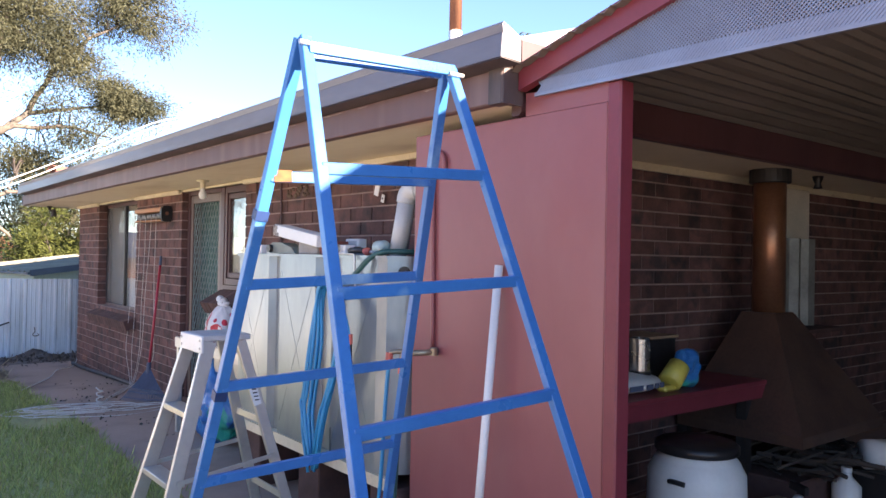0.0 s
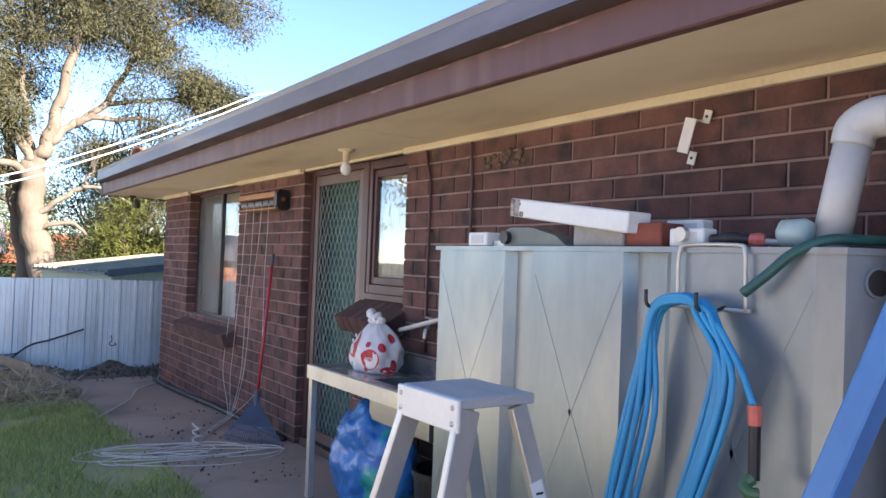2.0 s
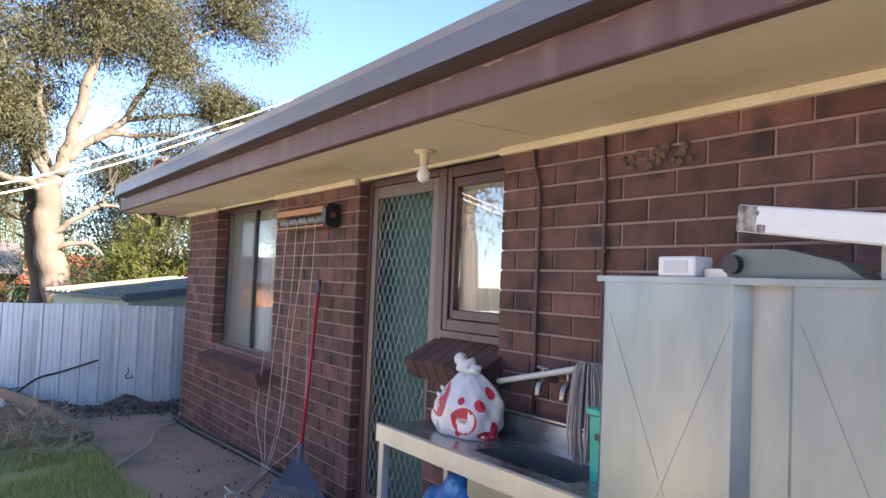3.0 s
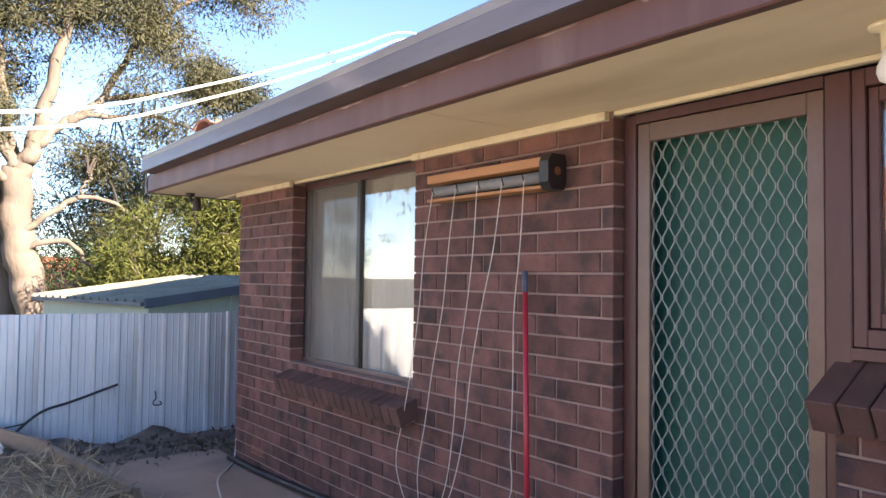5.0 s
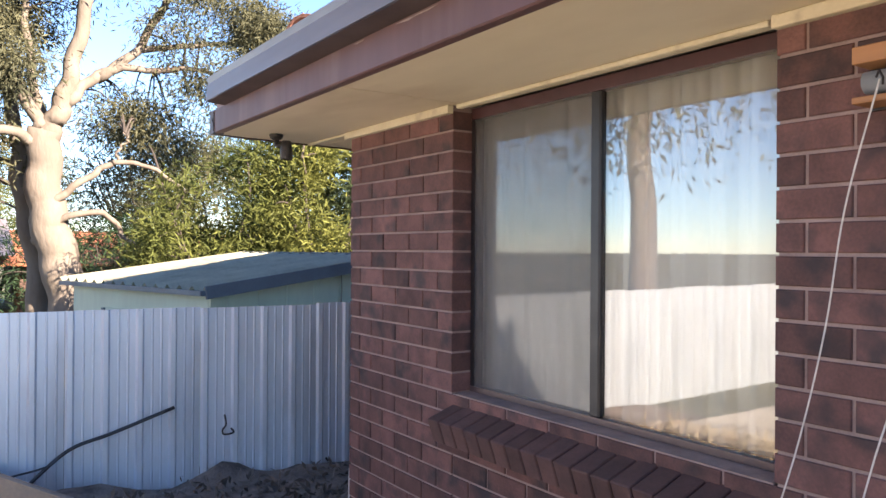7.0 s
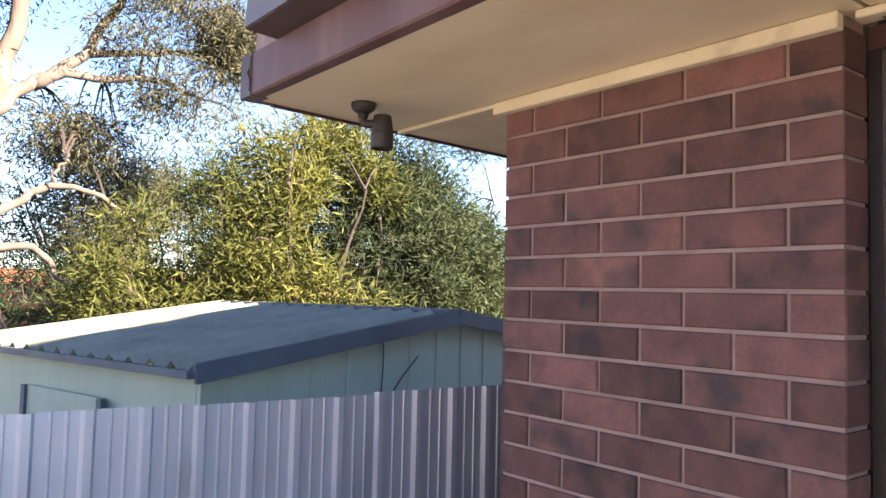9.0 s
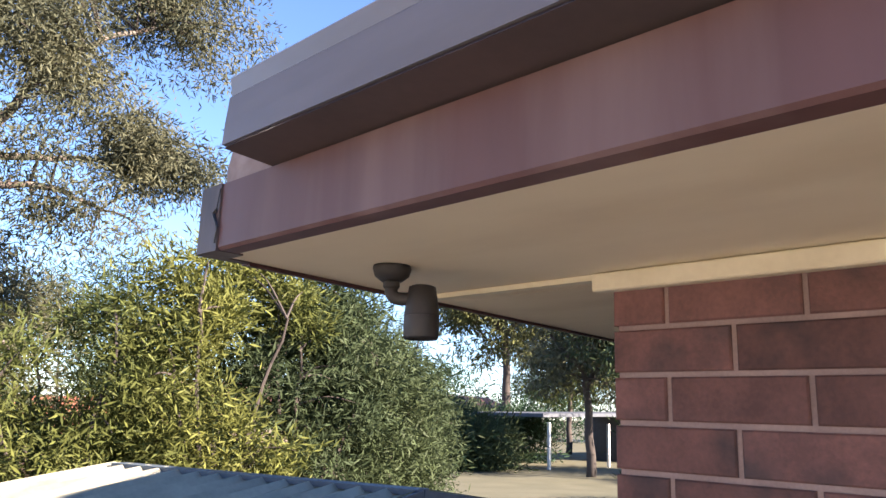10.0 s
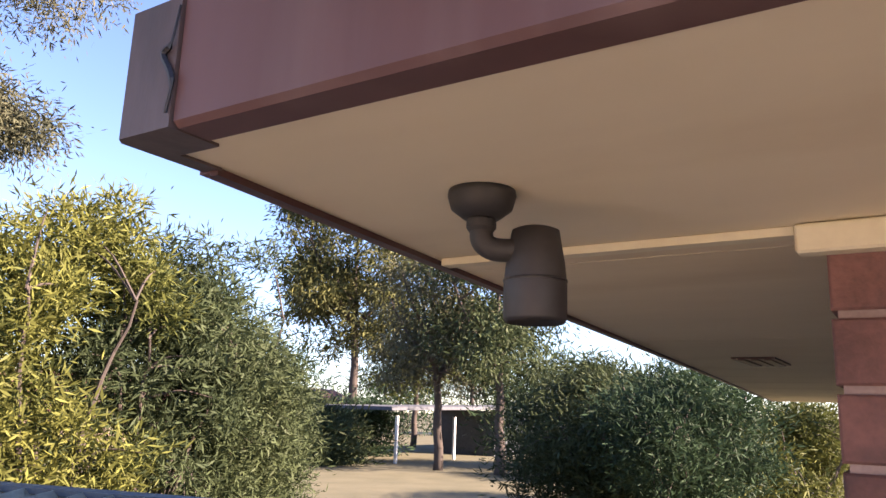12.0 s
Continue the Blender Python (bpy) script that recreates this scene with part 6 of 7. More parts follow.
for word, u, s, out in (("80%", 0.30, 0.034, 0.012), ("BAG", 0.48, 0.036, 0.013)):
    a = 3.78 if word == "80%" else 2.72
    lettering(word, bag_pt(u, a, out), s, facing(a), WHITE, pb)
for k in range(2):
    bm = B()
    p = bag_pt(0.62 + 0.11 * k, 2.72, 0.012)
    obox(bm, Matrix.Translation(p) @ facing(2.72), 0.055 - 0.012 * k, 0.016, 0.0012)
    part("print_bar", bm, WHITE, pb)

mp = thing("string_mop", (2.17, 4.93, 0.9), "grey string mop hanging upside down over the sink", "mop")
bm = B()
tube(bm, smoothed([(2.21, 5.50, 1.085), (2.20, 5.25, 1.14), (2.19, 5.0, 1.195), (2.185, 4.93, 1.205)], 5), 0.012, 10)
part("handle", bm, PVC, mp, smooth=True)
rr = random.Random(8)
bm = B()
for k in range(120):
    a = rr.uniform(0, 6.28)
    ex, ey = 0.055 * math.cos(a) * rr.uniform(0.4, 1), 0.10 * math.sin(a) * rr.uniform(0.4, 1)
    zb = rr.uniform(0.868, 0.93)
    tube(bm, smoothed([(2.175, 4.94, 1.20), (2.168 + ex * 0.7, 4.925 + ey * 0.7, 1.222 - 0.03 * rr.random()), (2.163 + ex, 4.915 + ey, 1.12), (2.16 + ex * 1.1 + 0.006 * math.sin(k), 4.91 + ey * 1.15, 1.0), (2.16 + ex, 4.91 + ey + 0.008 * math.sin(k * 2.0), zb)], 3), 0.0034, 4)
ob = part("strands", bm, MOPG, mp)
ob["kind"] = "stuff"
st_ = thing("sink_taps", (2.25, 5.2, 1.1), "worn chrome pillar taps on the wall above sink", "tap")
for y in (5.25, 5.11):
    bm = B()
    tube(bm, smoothed([(2.30, y, 1.12), (2.24, y, 1.125), (2.215, y, 1.10), (2.21, y, 1.06)], 5), 0.014, 10)
    part("spout", bm, CHROME, st_, smooth=True)
    bm = B()
    tube(bm, [(2.235, y - 0.035, 1.165), (2.235, y + 0.035, 1.168)], 0.007, 8)
    part("cross_handle", bm, CHROME, st_)
    bm = B()
    tube(bm, [(2.235, y, 1.12), (2.235, y, 1.168)], 0.008, 8)
    part("stem", bm, CHROME, st_)
tb = thing("teal_tub", (2.12, 4.70, 0.863), "teal plastic caddy standing on the sink bench", "tub")
bm = B()
prism(bm, [(2.045, 0.863), (2.035, 1.085), (2.23, 1.085), (2.22, 0.863)], "y", 4.51, 4.79)
tub = part("body", bm, TEAL, tb, bevel=0.01)
bm = B()
box(bm, 2.025, 2.24, 4.50, 4.80, 1.075, 1.10)
part("rim", bm, TEAL, tub, bevel=0.005)
bm = B()
box(bm, 2.030, 2.036, 4.56, 4.76, 1.0, 1.02)
part("slot", bm, BLACK, tub)

bb = thing("blue_rubbish_bag", (2.0, 5.35, 0.13), "crumpled blue plastic rubbish bag under the bench", "bag")
bm = B()
bmesh.ops.create_icosphere(bm, subdivisions=5, radius=1, matrix=Matrix.Translation((2.03, 5.42, 0.42)) @ Matrix.Diagonal((0.15, 0.33, 0.30, 1)))
for v in bm.verts:
    n1 = noise.noise(v.co * 9) * 0.045 + noise.noise(v.co * 26) * 0.014
    v.co += (v.co - Vector((2.03, 5.42, 0.42))).normalized() * n1
    v.co.z = max(v.co.z, 0.14)
part("film", bm, BAGB, bb, smooth=True)
bn = thing("black_bin", (2.08, 4.8, 0.13), "black ribbed plastic bin under the bench", "bin")
bm = B()
lathe(bm, [(0.13, 0.138), (0.155, 0.50), (0.165, 0.505), (0.165, 0.53), (0.148, 0.53), (0.125, 0.16)], (2.08, 4.82, 0), 28)
part("tub", bm, BLACK, bn, smooth=False)

# ---- inside the carport ----
wbn = thing("workbench", (3.0, 2.5, 0.152), "dark red painted workbench along the brick wall", "workbench")
bm = B()
box(bm, 1.90, 3.93, 2.27, 2.79, 0.835, 0.86)
part("top", bm, REDTRIM, wbn, bevel=0.003)
bm = B()
box(bm, 1.90, 3.93, 2.28, 2.32, 0.76, 0.834)
part("apron", bm, REDTRIM, wbn)
for x in (2.0, 3.85):
    for y in (2.36, 2.74):
        bm = B()
        box(bm, x - 0.03, x + 0.03, y - 0.03, y + 0.03, 0.153, 0.833)
        part("leg", bm, DARKMETAL, wbn)
sb = thing("mortar_bag", (2.9, 2.42, 0.86), "white paper bag of dry mix lying on the workbench", "bag")
bm = B()
bmesh.ops.create_uvsphere(bm, u_segments=28, v_segments=14, radius=1, matrix=Matrix.Translation((2.86, 2.50, 0.908)) @ Matrix.Diagonal((0.30, 0.19, 0.05, 1)))
part("sack", bm, WHITE, sb, smooth=True)
for x, w in ((2.80, 0.10), (2.90, 0.05), (2.965, 0.03), (3.01, 0.03)):
    bm = B()
    box(bm, x - w / 2, x + w / 2, 2.300 + 0.10 * abs(x - 2.86), 2.304 + 0.10 * abs(x - 2.86), 0.895, 0.92)
    part("print_bar", bm, NAVY, sb)
cn = thing("steel_can", (2.98, 2.44, 0.86), "tall brushed steel can on the workbench", "can")
bm = B()
lathe(bm, [(0.05, 0.96), (0.052, 0.962), (0.052, 1.12), (0.048, 1.125), (0.045, 1.12), (0.045, 0.97)], (3.02, 2.46, 0), 22)
part("body", bm, STEEL, cn, smooth=False)
bm = B()
lathe(bm, [(0.055, 0.861), (0.058, 0.958)], (3.02, 2.46, 0), 22)
part("stand", bm, DARKMETAL, cn)
mg = thing("yellow_jug", (3.2, 2.36, 0.86), "yellow plastic jug tipped on the workbench", "jug")
bm = B()
lathe(bm, [(0.045, 0.0), (0.06, 0.005), (0.055, 0.12), (0.05, 0.122), (0.048, 0.01)], (3.13, 2.36, 0.90), 20, (0.6, 0, 0.55))
part("body", bm, material("yellow_plastic", (0.72, 0.62, 0.12), None, 0.4), mg, smooth=True)
bm = B()
box(bm, 3.06, 3.16, 2.33, 2.39, 0.861, 0.89)
part("base", bm, material("yellow_base", (0.65, 0.56, 0.12), None, 0.4), mg, bevel=0.01)
bp_ = thing("blue_packet", (3.32, 2.36, 0.86), "crumpled blue plastic packet on the workbench", "packet")
bm = B()
bmesh.ops.create_icosphere(bm, subdivisions=4, radius=1, matrix=Matrix.Translation((3.31, 2.38, 0.96)) @ Matrix.Diagonal((0.10, 0.06, 0.105, 1)))
for v in bm.verts:
    v.co += v.normal * 0.02 * noise.noise(v.co * 22)
    v.co.z = max(v.co.z, 0.861)
part("film", bm, BAGB, bp_)
bxx = thing("black_box", (3.1, 2.62, 0.86), "black equipment box with pale lid on the workbench", "box")
bm = B()
box(bm, 2.98, 3.42, 2.52, 2.76, 0.861, 1.10)
part("body", bm, BLACK, bxx, bevel=0.006)
bm = B()
box(bm, 2.97, 3.43, 2.51, 2.765, 1.101, 1.115)
part("lid", bm, TIMBER, bxx)
bm = B()
box(bm, 2.70, 2.97, 2.70, 2.735, 0.861, 1.36)
tagged(part("display_screen", bm, BLACK, bevel=0.008), "black flat display screen standing on the workbench", "screen")

drm = thing("plastic_drum", (3.0, 2.15, 0.152), "white plastic drum with black lid beside the workbench", "drum")
DC = (2.98, 2.10, 0)
bm = B()
lathe(bm, [(0.20, 0.153), (0.215, 0.17), (0.225, 0.40), (0.22, 0.54), (0.19, 0.60), (0.17, 0.62), (0.17, 0.635)], DC, 32)
part("body", bm, WHITE, drm, smooth=True)
bm = B()
lathe(bm, [(0.185, 0.636), (0.19, 0.64), (0.19, 0.67), (0.175, 0.682), (0.06, 0.69)], DC, 32)
part("lid", bm, BLACK, drm, smooth=True)
bm = B()
tube(bm, smoothed([(2.765, 2.10, 0.53), (2.755, 2.06, 0.535), (2.765, 2.02, 0.53)], 4), 0.012, 8)
part("handle", bm, BLACK, drm)

fp = thing("copper_fireplace", (4.3, 2.42, 0.152), "copper hooded outdoor fireplace with tall flue", "fireplace")
bm = B()
tube(bm, [(4.27, 2.45, 1.20), (4.27, 2.45, 2.086)], 0.095, 24)
part("flue", bm, COPPER, fp, smooth=True)
bm = B()
lathe(bm, [(0.115, 2.0), (0.12, 2.005), (0.12, 2.083), (0.10, 2.084)], (4.27, 2.45, 0), 24)
part("flue_collar", bm, DARKMETAL, fp)
bm = B()
lo = [(3.80, 2.00), (4.80, 2.00), (4.80, 2.76), (3.80, 2.76)]
hi = [(4.16, 2.35), (4.38, 2.35), (4.38, 2.56), (4.16, 2.56)]
a = [bm.verts.new((x, y, 0.60)) for x, y in lo]
b = [bm.verts.new((x, y, 1.22)) for x, y in hi]
c = [bm.verts.new((x, y, 0.54)) for x, y in lo]
for p, q in ((a, b), (c, a)):
    for k in range(4):
        bm.faces.new((p[k], p[(k + 1) % 4], q[(k + 1) % 4], q[k]))
bm.faces.new(b)
part("hood", bm, material("dark_copper", (0.17, 0.10, 0.075), (0.10, 0.065, 0.055), 0.45, metal=0.5, scale=3, bump=0.1), fp)
bm = B()
box(bm, 3.85, 4.75, 2.05, 2.72, 0.153, 0.34)
part("hearth", bm, SILL, fp, bevel=0.01)
for x in (3.83, 4.77):
    bm = B()
    box(bm, x - 0.02, x + 0.02, 2.70, 2.74, 0.153, 0.56)
    part("leg", bm, DARKMETAL, fp)

ls = thing("leaning_sheet", (4.9, 2.5, 1.1), "crumpled grey metal sheet propped on a small shelf", "metal sheet")
bm = B()
sheet(bm, [(4.56 + 0.42 * k / 10, 2.50 + 0.035 * math.sin(k * 1.4)) for k in range(11)], "z", 1.108, 1.68, 0.004)
part("sheet", bm, material("dull_tin", (0.20, 0.20, 0.185), (0.13, 0.13, 0.12), 0.5, metal=0.4, scale=9, bump=0.3), ls)
bm = B()
box(bm, 4.55, 5.05, 2.33, 2.75, 1.08, 1.105)
part("shelf", bm, SILL, ls)
bm = B()
box(bm, 4.85, 5.30, 2.70, 2.74, 0.153, 2.04)
tagged(part("plaster_panel", bm, PLASTER, bevel=0.004), "pale fibre board panel standing against the wall", "panel")
jug = thing("white_jug", (4.4, 2.0, 0.152), "white plastic bottle with handle on the floor", "bottle")
bm = B()
lathe(bm, [(0.07, 0.153), (0.075, 0.16), (0.075, 0.30), (0.03, 0.35), (0.025, 0.375)], (4.2, 1.95, 0), 20)
part("body", bm, WHITE, jug, smooth=True)
bm = B()
lathe(bm, [(0.028, 0.376), (0.028, 0.40)], (4.2, 1.95, 0), 16)
part("cap", bm, WHITE, jug)
spb = thing("spray_bottle", (3.75, 1.95, 0.152), "white spray bottle with yellow label and black trigger", "bottle")
bm = B()
lathe(bm, [(0.045, 0.153), (0.048, 0.16), (0.048, 0.30), (0.02, 0.34)], (3.66, 1.95, 0), 18)
part("bottle", bm, WHITE, spb, smooth=True)
bm = B()
lathe(bm, [(0.049, 0.20), (0.049, 0.27)], (3.66, 1.95, 0), 18)
part("label_band", bm, material("yellow_label", (0.7, 0.5, 0.05), None, 0.5), spb)
bm = B()
beam(bm, (3.64, 1.90, 0.375), (3.68, 2.0, 0.385), 0.025, 0.04)
part("trigger", bm, BLACK, spb)
tin = thing("white_bucket", (4.6, 2.0, 0.152), "white enamel pot lying beside the hearth", "pot")
bm = B()
tube(bm, [(4.50, 1.98, 0.42), (4.62, 1.90, 0.42)], 0.085, 22)
part("body", bm, WHITE, tin, smooth=True)
bm = B()
tube(bm, [(4.62, 1.90, 0.42), (4.635, 1.89, 0.42)], 0.093, 22)
part("rim", bm, DARKMETAL, tin)
bm = B()
box(bm, 4.45, 4.75, 1.82, 2.02, 0.153, 0.335)
tagged(part("crate", bm, DARKMETAL, bevel=0.01), "dark plastic crate on the carport floor", "crate")
kt = thing("grey_kettle", (5.0, 1.95, 0.152), "grey metal kettle on the carport floor", "kettle")
bm = B()
lathe(bm, [(0.10, 0.24), (0.13, 0.26), (0.13, 0.34), (0.08, 0.40), (0.03, 0.41)], (4.85, 1.9, 0), 22)
part("body", bm, ALU, kt, smooth=True)
bm = B()
box(bm, 4.72, 5.0, 1.75, 2.05, 0.153, 0.24)
part("stand", bm, DARKMETAL, kt)
fw = thing("firewood_pile", (4.25, 2.0, 0.152), "tangled heap of dark kindling under the hood", "firewood")
rr = random.Random(12)
bm = B()
for k in range(70):
    c = Vector((rr.uniform(3.9, 4.7), rr.uniform(1.95, 2.5), rr.uniform(0.35, 0.46)))
    a = rr.uniform(0, 6.28)
    d = Vector((math.cos(a), math.sin(a), rr.uniform(-0.2, 0.2))) * rr.uniform(0.1, 0.22)
    tube(bm, [c - d, c + d], rr.uniform(0.006, 0.016), 5)
ob = part("sticks", bm, BARK_DARK, fw)
ob["kind"] = "stuff"
pbg = thing("paper_bag", (3.5, 1.95, 0.152), "open brown paper bag on the carport floor", "bag")
bm = B()
prism(bm, [(3.40, 0.153), (3.56, 0.153), (3.58, 0.34), (3.37, 0.36)], "y", 1.92, 2.02)
part("bag", bm, material("kraft_paper", (0.36, 0.29, 0.20), (0.28, 0.22, 0.15), 0.9, scale=8, bump=0.4), pbg)
dm = thing("dome_lamp", (4.78, 2.33, 2.084), "small black lamp under the carport eaves", "light")
bm = B()
lathe(bm, [(0.035, 0), (0.03, -0.02), (0.018, -0.05), (0.028, -0.08)], (4.78, 2.40, 2.084), 16)
part("body", bm, BLACK, dm, smooth=True)
bm = B()
beam(bm, (2.05, 2.22, 0.86), (1.93, 2.10, 0.16), 0.02, 0.05)
tagged(part("timber_prop", bm, DARKMETAL), "dark board leaning on the workbench end", "board")

# ---- garden by the fence ----
sl_v, sl_f = [], []
nx_, ny_ = 60, 16
for j in range(ny_ + 1):
    for i in range(nx_ + 1):
        x = -1.5 + 6.0 * i / nx_
        y = 11.15 + (fence_y(x) - 0.02 - 11.15) * j / ny_
        edge = min(1, j / 4) * min(1, i / 4)
        h = 0.03 + 0.015 * j / ny_ + 0.05 * noise.noise(Vector((x * 2.2, y * 3, 3))) + 0.02 * noise.noise(Vector((x * 9, y * 9, 5)))
        h += 0.09 * math.exp(-((x - 2.03) / 0.15) ** 2) * (j / ny_) ** 6 + 0.05 * math.exp(-((x - 1.2) / 0.4) ** 2) * (j / ny_) ** 4
        sl_v.append((x, y, level(x, y) - 0.03 + edge * h))
sl_f = [(j * (nx_ + 1) + i, j * (nx_ + 1) + i + 1, (j + 1) * (nx_ + 1) + i + 1, (j + 1) * (nx_ + 1) + i) for j in range(ny_) for i in range(nx_)]
tagged(raw("soil_bed", sl_v, sl_f, SOIL, smooth=True), "bare dark soil heaped along the fence", "soil", kind="structure")
rr = random.Random(17)
cen = [(rr.uniform(1.2, 3.0), rr.uniform(11.0, 11.85), 0.03) for _ in range(60)]
lt = leaves("leaf_litter", cen, 0.06, material("dead_leaf", (0.17, 0.125, 0.095), (0.08, 0.06, 0.05), 0.9, bump=0, island=0.5), None, per=14, radius=0.22, flat=0.12, droop=0, wide=0.4)
tagged(lt, "dead brown leaves scattered on soil and concrete", "leaf litter", kind="stuff")
cen = [(rr.uniform(1.5, 2.2), rr.uniform(5.6, 9.5), 0.0) for _ in range(26)]
cen = [(x, y, level(x, y) + 0.014) for x, y, _ in cen]
lt = leaves("path_litter", cen, 0.028, material("dark_crumbs", (0.09, 0.07, 0.055), None, 0.9, bump=0, island=0.4), None, per=7, radius=0.2, flat=0.02, droop=0, wide=0.6)
tagged(lt, "dark crumbs of leaf and soil on the path", "leaf litter", kind="stuff")

bd = thing("garden_bed", (0.7, 11.2, 0.0), "old timber edged garden bed with dry cuttings", "garden bed")
for a, b, w, h in (((1.39, 10.1, 0.05), (1.10, 11.42, 0.10), 0.05, 0.11), ((1.10, 11.42, 0.12), (0.55, 12.15, 0.26), 0.04, 0.12), ((1.12, 11.38, 0.06), (-0.6, 11.15, 0.08), 0.04, 0.12), ((1.36, 10.1, 0.04), (-0.6, 9.9, 0.04), 0.05, 0.08)):
    bm = B()
    beam(bm, a, b, w, h)
    part("board", bm, material("grey_timber", (0.30, 0.23, 0.17), (0.19, 0.15, 0.12), 0.85, scale=4, fine=50, bump=0.4, stretch=(1, 0.2, 1)), bd, bevel=0.003)
bm = B()
bmesh.ops.create_grid(bm, x_segments=20, y_segments=12, size=1, matrix=Matrix.Translation((0.35, 10.65, 0.07)) @ Matrix.Diagonal((1.0, 0.62, 1, 1)))
for v in bm.verts:
    v.co.z += 0.05 * noise.noise(v.co * 4)
part("dry_soil", bm, material("dry_mulch", (0.27, 0.20, 0.14), (0.15, 0.11, 0.08), 0.95, scale=6, fine=60, bump=1, size=0.02), bd)
cen = [(rr.uniform(-0.5, 1.25), rr.uniform(9.4, 11.2), 0.09) for _ in range(150)]
dg_ = leaves("dry_grass", cen, 0.16, material("straw", (0.46, 0.36, 0.22), (0.30, 0.23, 0.14), 0.9, bump=0, island=0.4), None, per=22, radius=0.2, flat=0.25, droop=-0.2, wide=0.05)
tagged(dg_, "dry straw and cuttings on the garden bed edge", "dry grass", kind="stuff")
bm = B()
box(bm, 0.35, 0.82, 11.55, 11.75, 0.10, 0.16)
tagged(part("white_tray", bm, WHITE, bevel=0.01), "pale plastic tray lying in the garden bed", "tray")
stk = thing("black_hose_stub", (1.3, 12.0, 0.3), "thin black irrigation hose lying up the fence", "hose")
bm = B()
tube(bm, smoothed([(0.90, 11.98, 0.13), (1.12, 11.985, 0.31), (1.35, 11.98, 0.38), (1.70, 11.95, 0.50)], 6), 0.011, 8)
part("main", bm, BLACK, stk, smooth=True)
bm = B()
tube(bm, smoothed([(0.75, 11.97, 0.20), (1.0, 11.97, 0.235), (1.08, 11.98, 0.28)], 5), 0.006, 6)
part("branch", bm, BLACK, stk, smooth=True)
lt_ = thing("fence_catch", (2.02, 11.93, 0.31), "rusty wire catch poking through the fence", "catch")
bm = B()
tube(bm, smoothed([(2.01, 11.955, 0.42), (2.015, 11.94, 0.36), (1.99, 11.93, 0.33), (2.0, 11.93, 0.30), (2.06, 11.93, 0.305), (2.05, 11.95, 0.33)], 4), 0.006, 6)
part("wire", bm, DARKMETAL, lt_)

# lawn blades
n_ = 26000
gx = RNG.uniform(-0.6, 1.4, n_)
gy = RNG.uniform(3.0, 9.6, n_)
ok = np.array([gx[i] < lawn_edge(gy[i]) - 0.01 + 0.05 * RNG.normal() and noise.noise(Vector((gx[i] * 1.3, gy[i] * 1.3, 7))) > -0.35 for i in range(n_)])
pts_ = np.stack([gx[ok], gy[ok], np.array([level(0, y) - 0.02 for y in gy[ok]])], axis=1)
gl = leaves("lawn_grass", pts_, 0.075, GRASSB, None, per=2, radius=0.03, flat=0.05, droop=-1.6, wide=0.07)
tagged(gl, "short green lawn grass with worn patches", "grass", kind="stuff")
n_ = 3500
dgx = np.stack([RNG.uniform(-0.6, 1.4, n_), RNG.uniform(3.0, 9.8, n_), np.zeros(n_)], axis=1)
dgx[:, 2] = [level(0, y) - 0.005 for y in dgx[:, 1]]
gl = leaves("lawn_thatch", dgx[dgx[:, 0] < 1.36], 0.07, material("dead_blade", (0.42, 0.35, 0.19), (0.30, 0.24, 0.14), 0.9, bump=0, island=0.3), None, per=3, radius=0.05, flat=0.1, droop=-0.2, wide=0.05)
tagged(gl, "dry grass stalks lying in the lawn", "dry grass", kind="stuff")

# ---- bricks, last ----


def brick_mesh(sy, sz, depth=0.10, c=0.003):
    """A brick with its outer arrises worn off; its face looks along -x."""
    y, z = sy / 2, sz / 2
    v = [(0, -y + c, -z + c), (0, y - c, -z + c), (0, y - c, z - c), (0, -y + c, z - c),
         (c, -y, -z), (c, y, -z), (c, y, z), (c, -y, z), (depth, -y, -z), (depth, y, -z), (depth, y, z), (depth, -y, z)]
    f = [(0, 3, 2, 1)] + [(i, (i + 1) % 4, 4 + (i + 1) % 4, 4 + i) for i in range(4)] + [(4 + i, 4 + (i + 1) % 4, 8 + (i + 1) % 4, 8 + i) for i in range(4)]
    return v, f


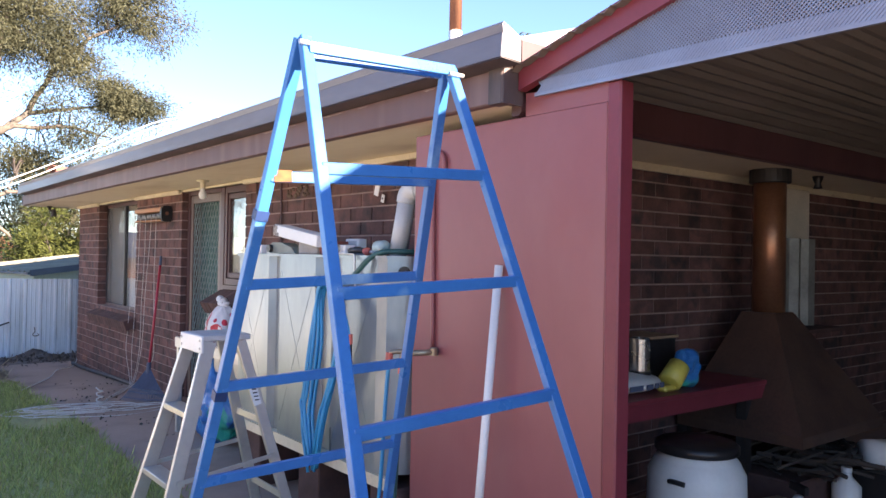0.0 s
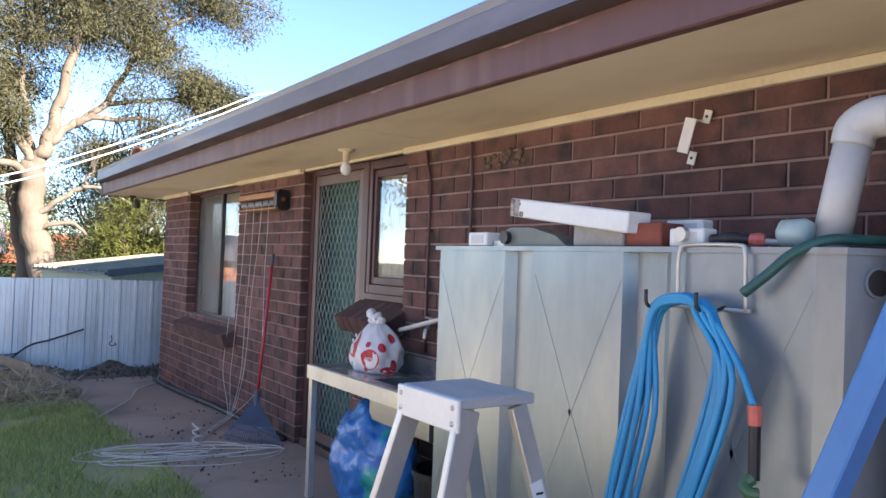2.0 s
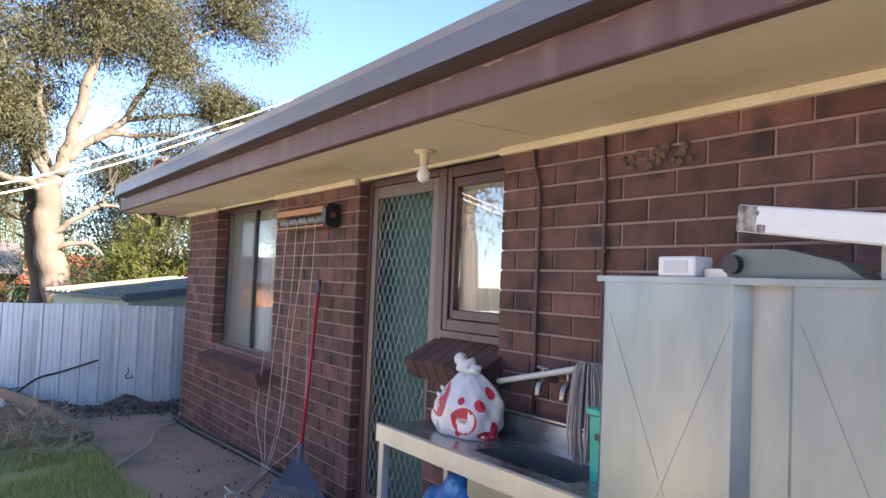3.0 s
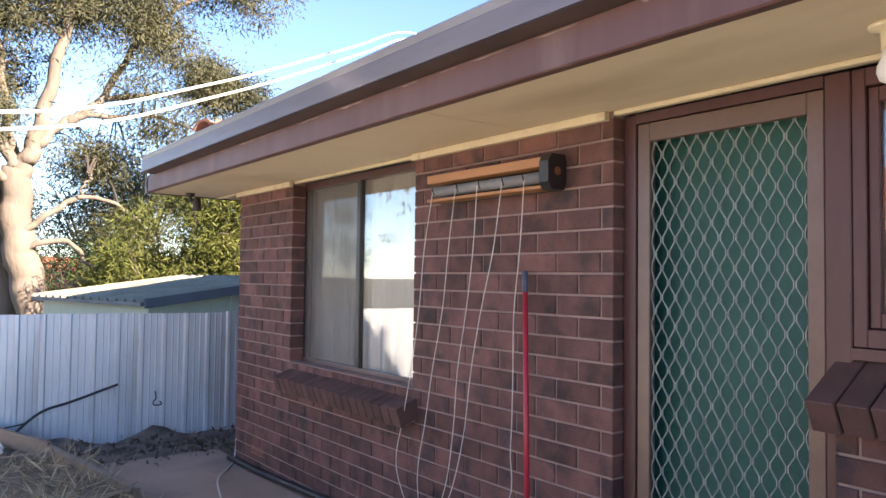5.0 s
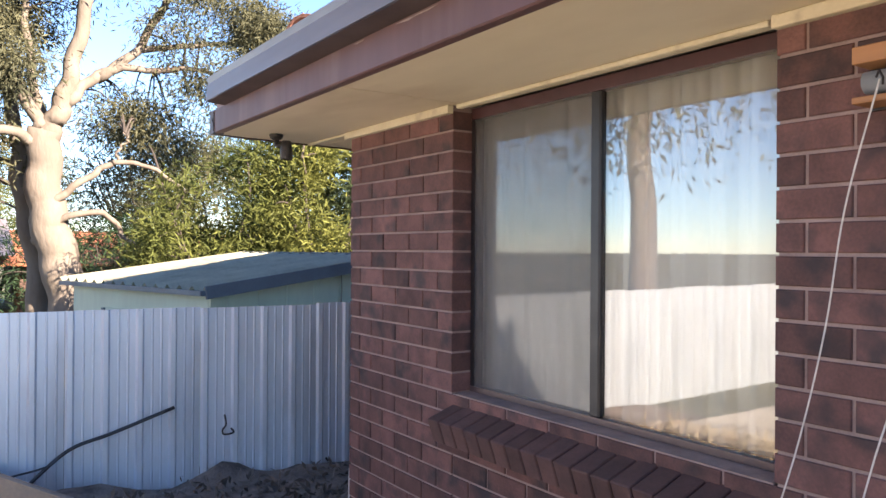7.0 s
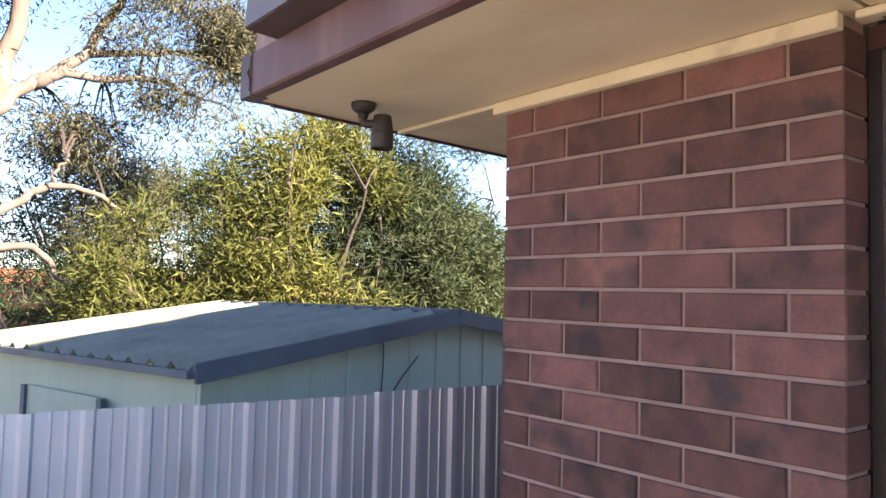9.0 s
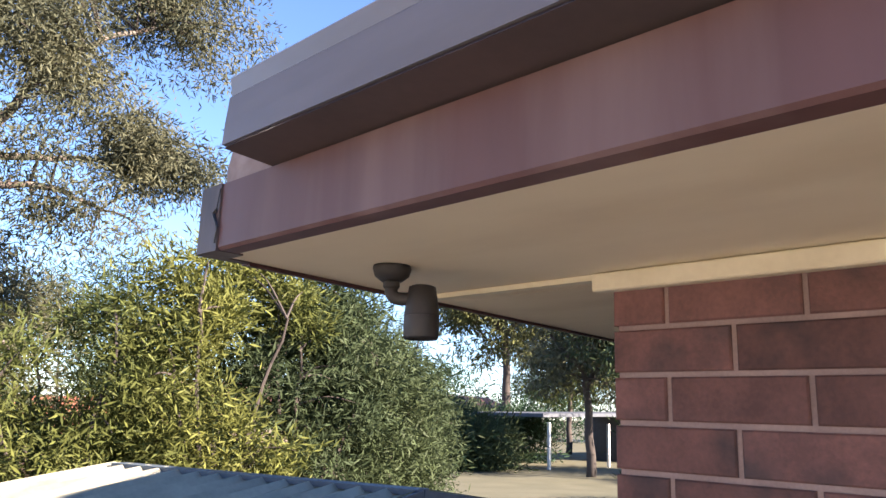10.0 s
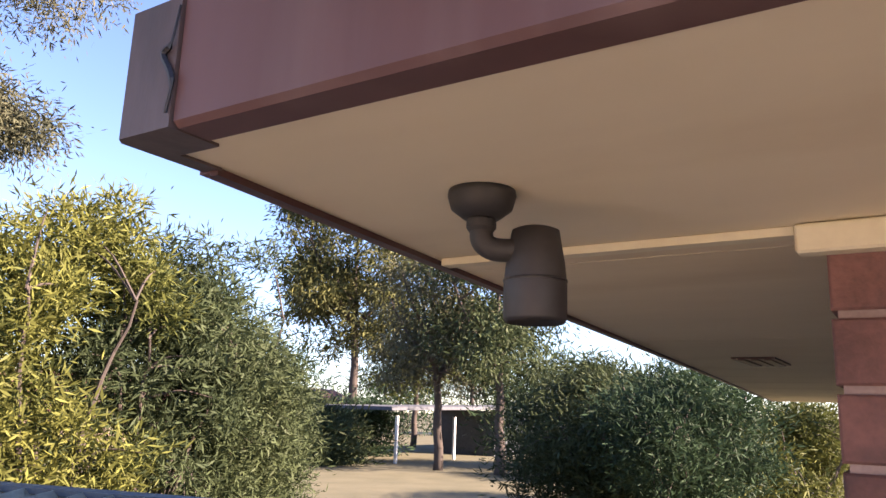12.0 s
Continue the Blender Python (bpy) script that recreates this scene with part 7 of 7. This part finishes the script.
def courses(y_from, y_to, z_top, z_low, holes, step=-1):
    """Brick rectangles in running bond, counted from the corner y_from."""
    i = 0
    while z_top - CH * i > z_low:
        z1 = z_top - CH * i - 0.005
        z0 = z1 - 0.076
        a = 0.0
        first = 0.103 if i % 2 == 0 else 0.224
        while a < abs(y_to - y_from):
            w = first if a == 0 else 0.23
            p0, p1 = sorted((y_from + step * a, y_from + step * (a + w)))
            spans = [(p0, p1)]
            for h in holes:
                if z1 > h[2] + 0.02 and z0 < h[3] - 0.02:
                    spans = [s for q in spans for s in ((q[0], min(q[1], h[0])), (max(q[0], h[1]), q[1])) if s[1] - s[0] > 0.025]
            for s in spans:
                yield i, s[0], s[1], z0, z1
            a += w + 0.010
        i += 1


shared = {}
rest_v, rest_f = [], []
count = 0
for i, a, b, c, d in courses(NORTH, SOUTH, TOP, -0.12, OPEN):
    if a < SOUTH:
        continue
    yc, zc, w = (a + b) / 2, (c + d) / 2, round(b - a, 3)
    jx = 0.0022 * noise.noise(Vector((yc * 9, zc * 11, 1)))
    if yc > 7.0 and zc > 0.85 and count < 300:
        if w not in shared:
            v, f = brick_mesh(w, 0.076)
            me = bpy.data.meshes.new("brick")
            me.from_pydata(v, [], f)
            shared[w] = me
        ob = link("brick", shared[w], BRICK, WEST)
        ob.location = (W + jx, yc, zc)
        count += 1
    else:
        v, f = brick_mesh(b - a, 0.076)
        o = len(rest_v)
        rest_v += [(x + W + jx, y + yc, z + zc) for x, y, z in v]
        rest_f += [tuple(k + o for k in q) for q in f]
ob = raw("brickwork", rest_v, rest_f, BRICK_FAR, WEST)
ob["kind"] = "stuff"

# south wall, in the carport, and north wall: bricks joined
for wall, y, sgn, x0, x1, holes in ((SOUTHW, SOUTH, 1, W + 0.12, 7.2, []), (NORTHW, NORTH, -1, W, 4.6, [])):
    rv, rf = [], []
    for i, a, b, c, d in courses(x0 + (0.0 if sgn > 0 else 0.105), x1, TOP, -0.12 if sgn < 0 else 0.14, holes, 1):
        v, f = brick_mesh(b - a, 0.076)
        o = len(rv)
        rv += [((a + b) / 2 + py * sgn, y + px * sgn, pz + (c + d) / 2) for px, py, pz in v]
        rf += [tuple(k + o for k in q) for q in f]
    ob = raw("brickwork", rv, rf, BRICK_FAR, wall)
    ob["kind"] = "stuff"
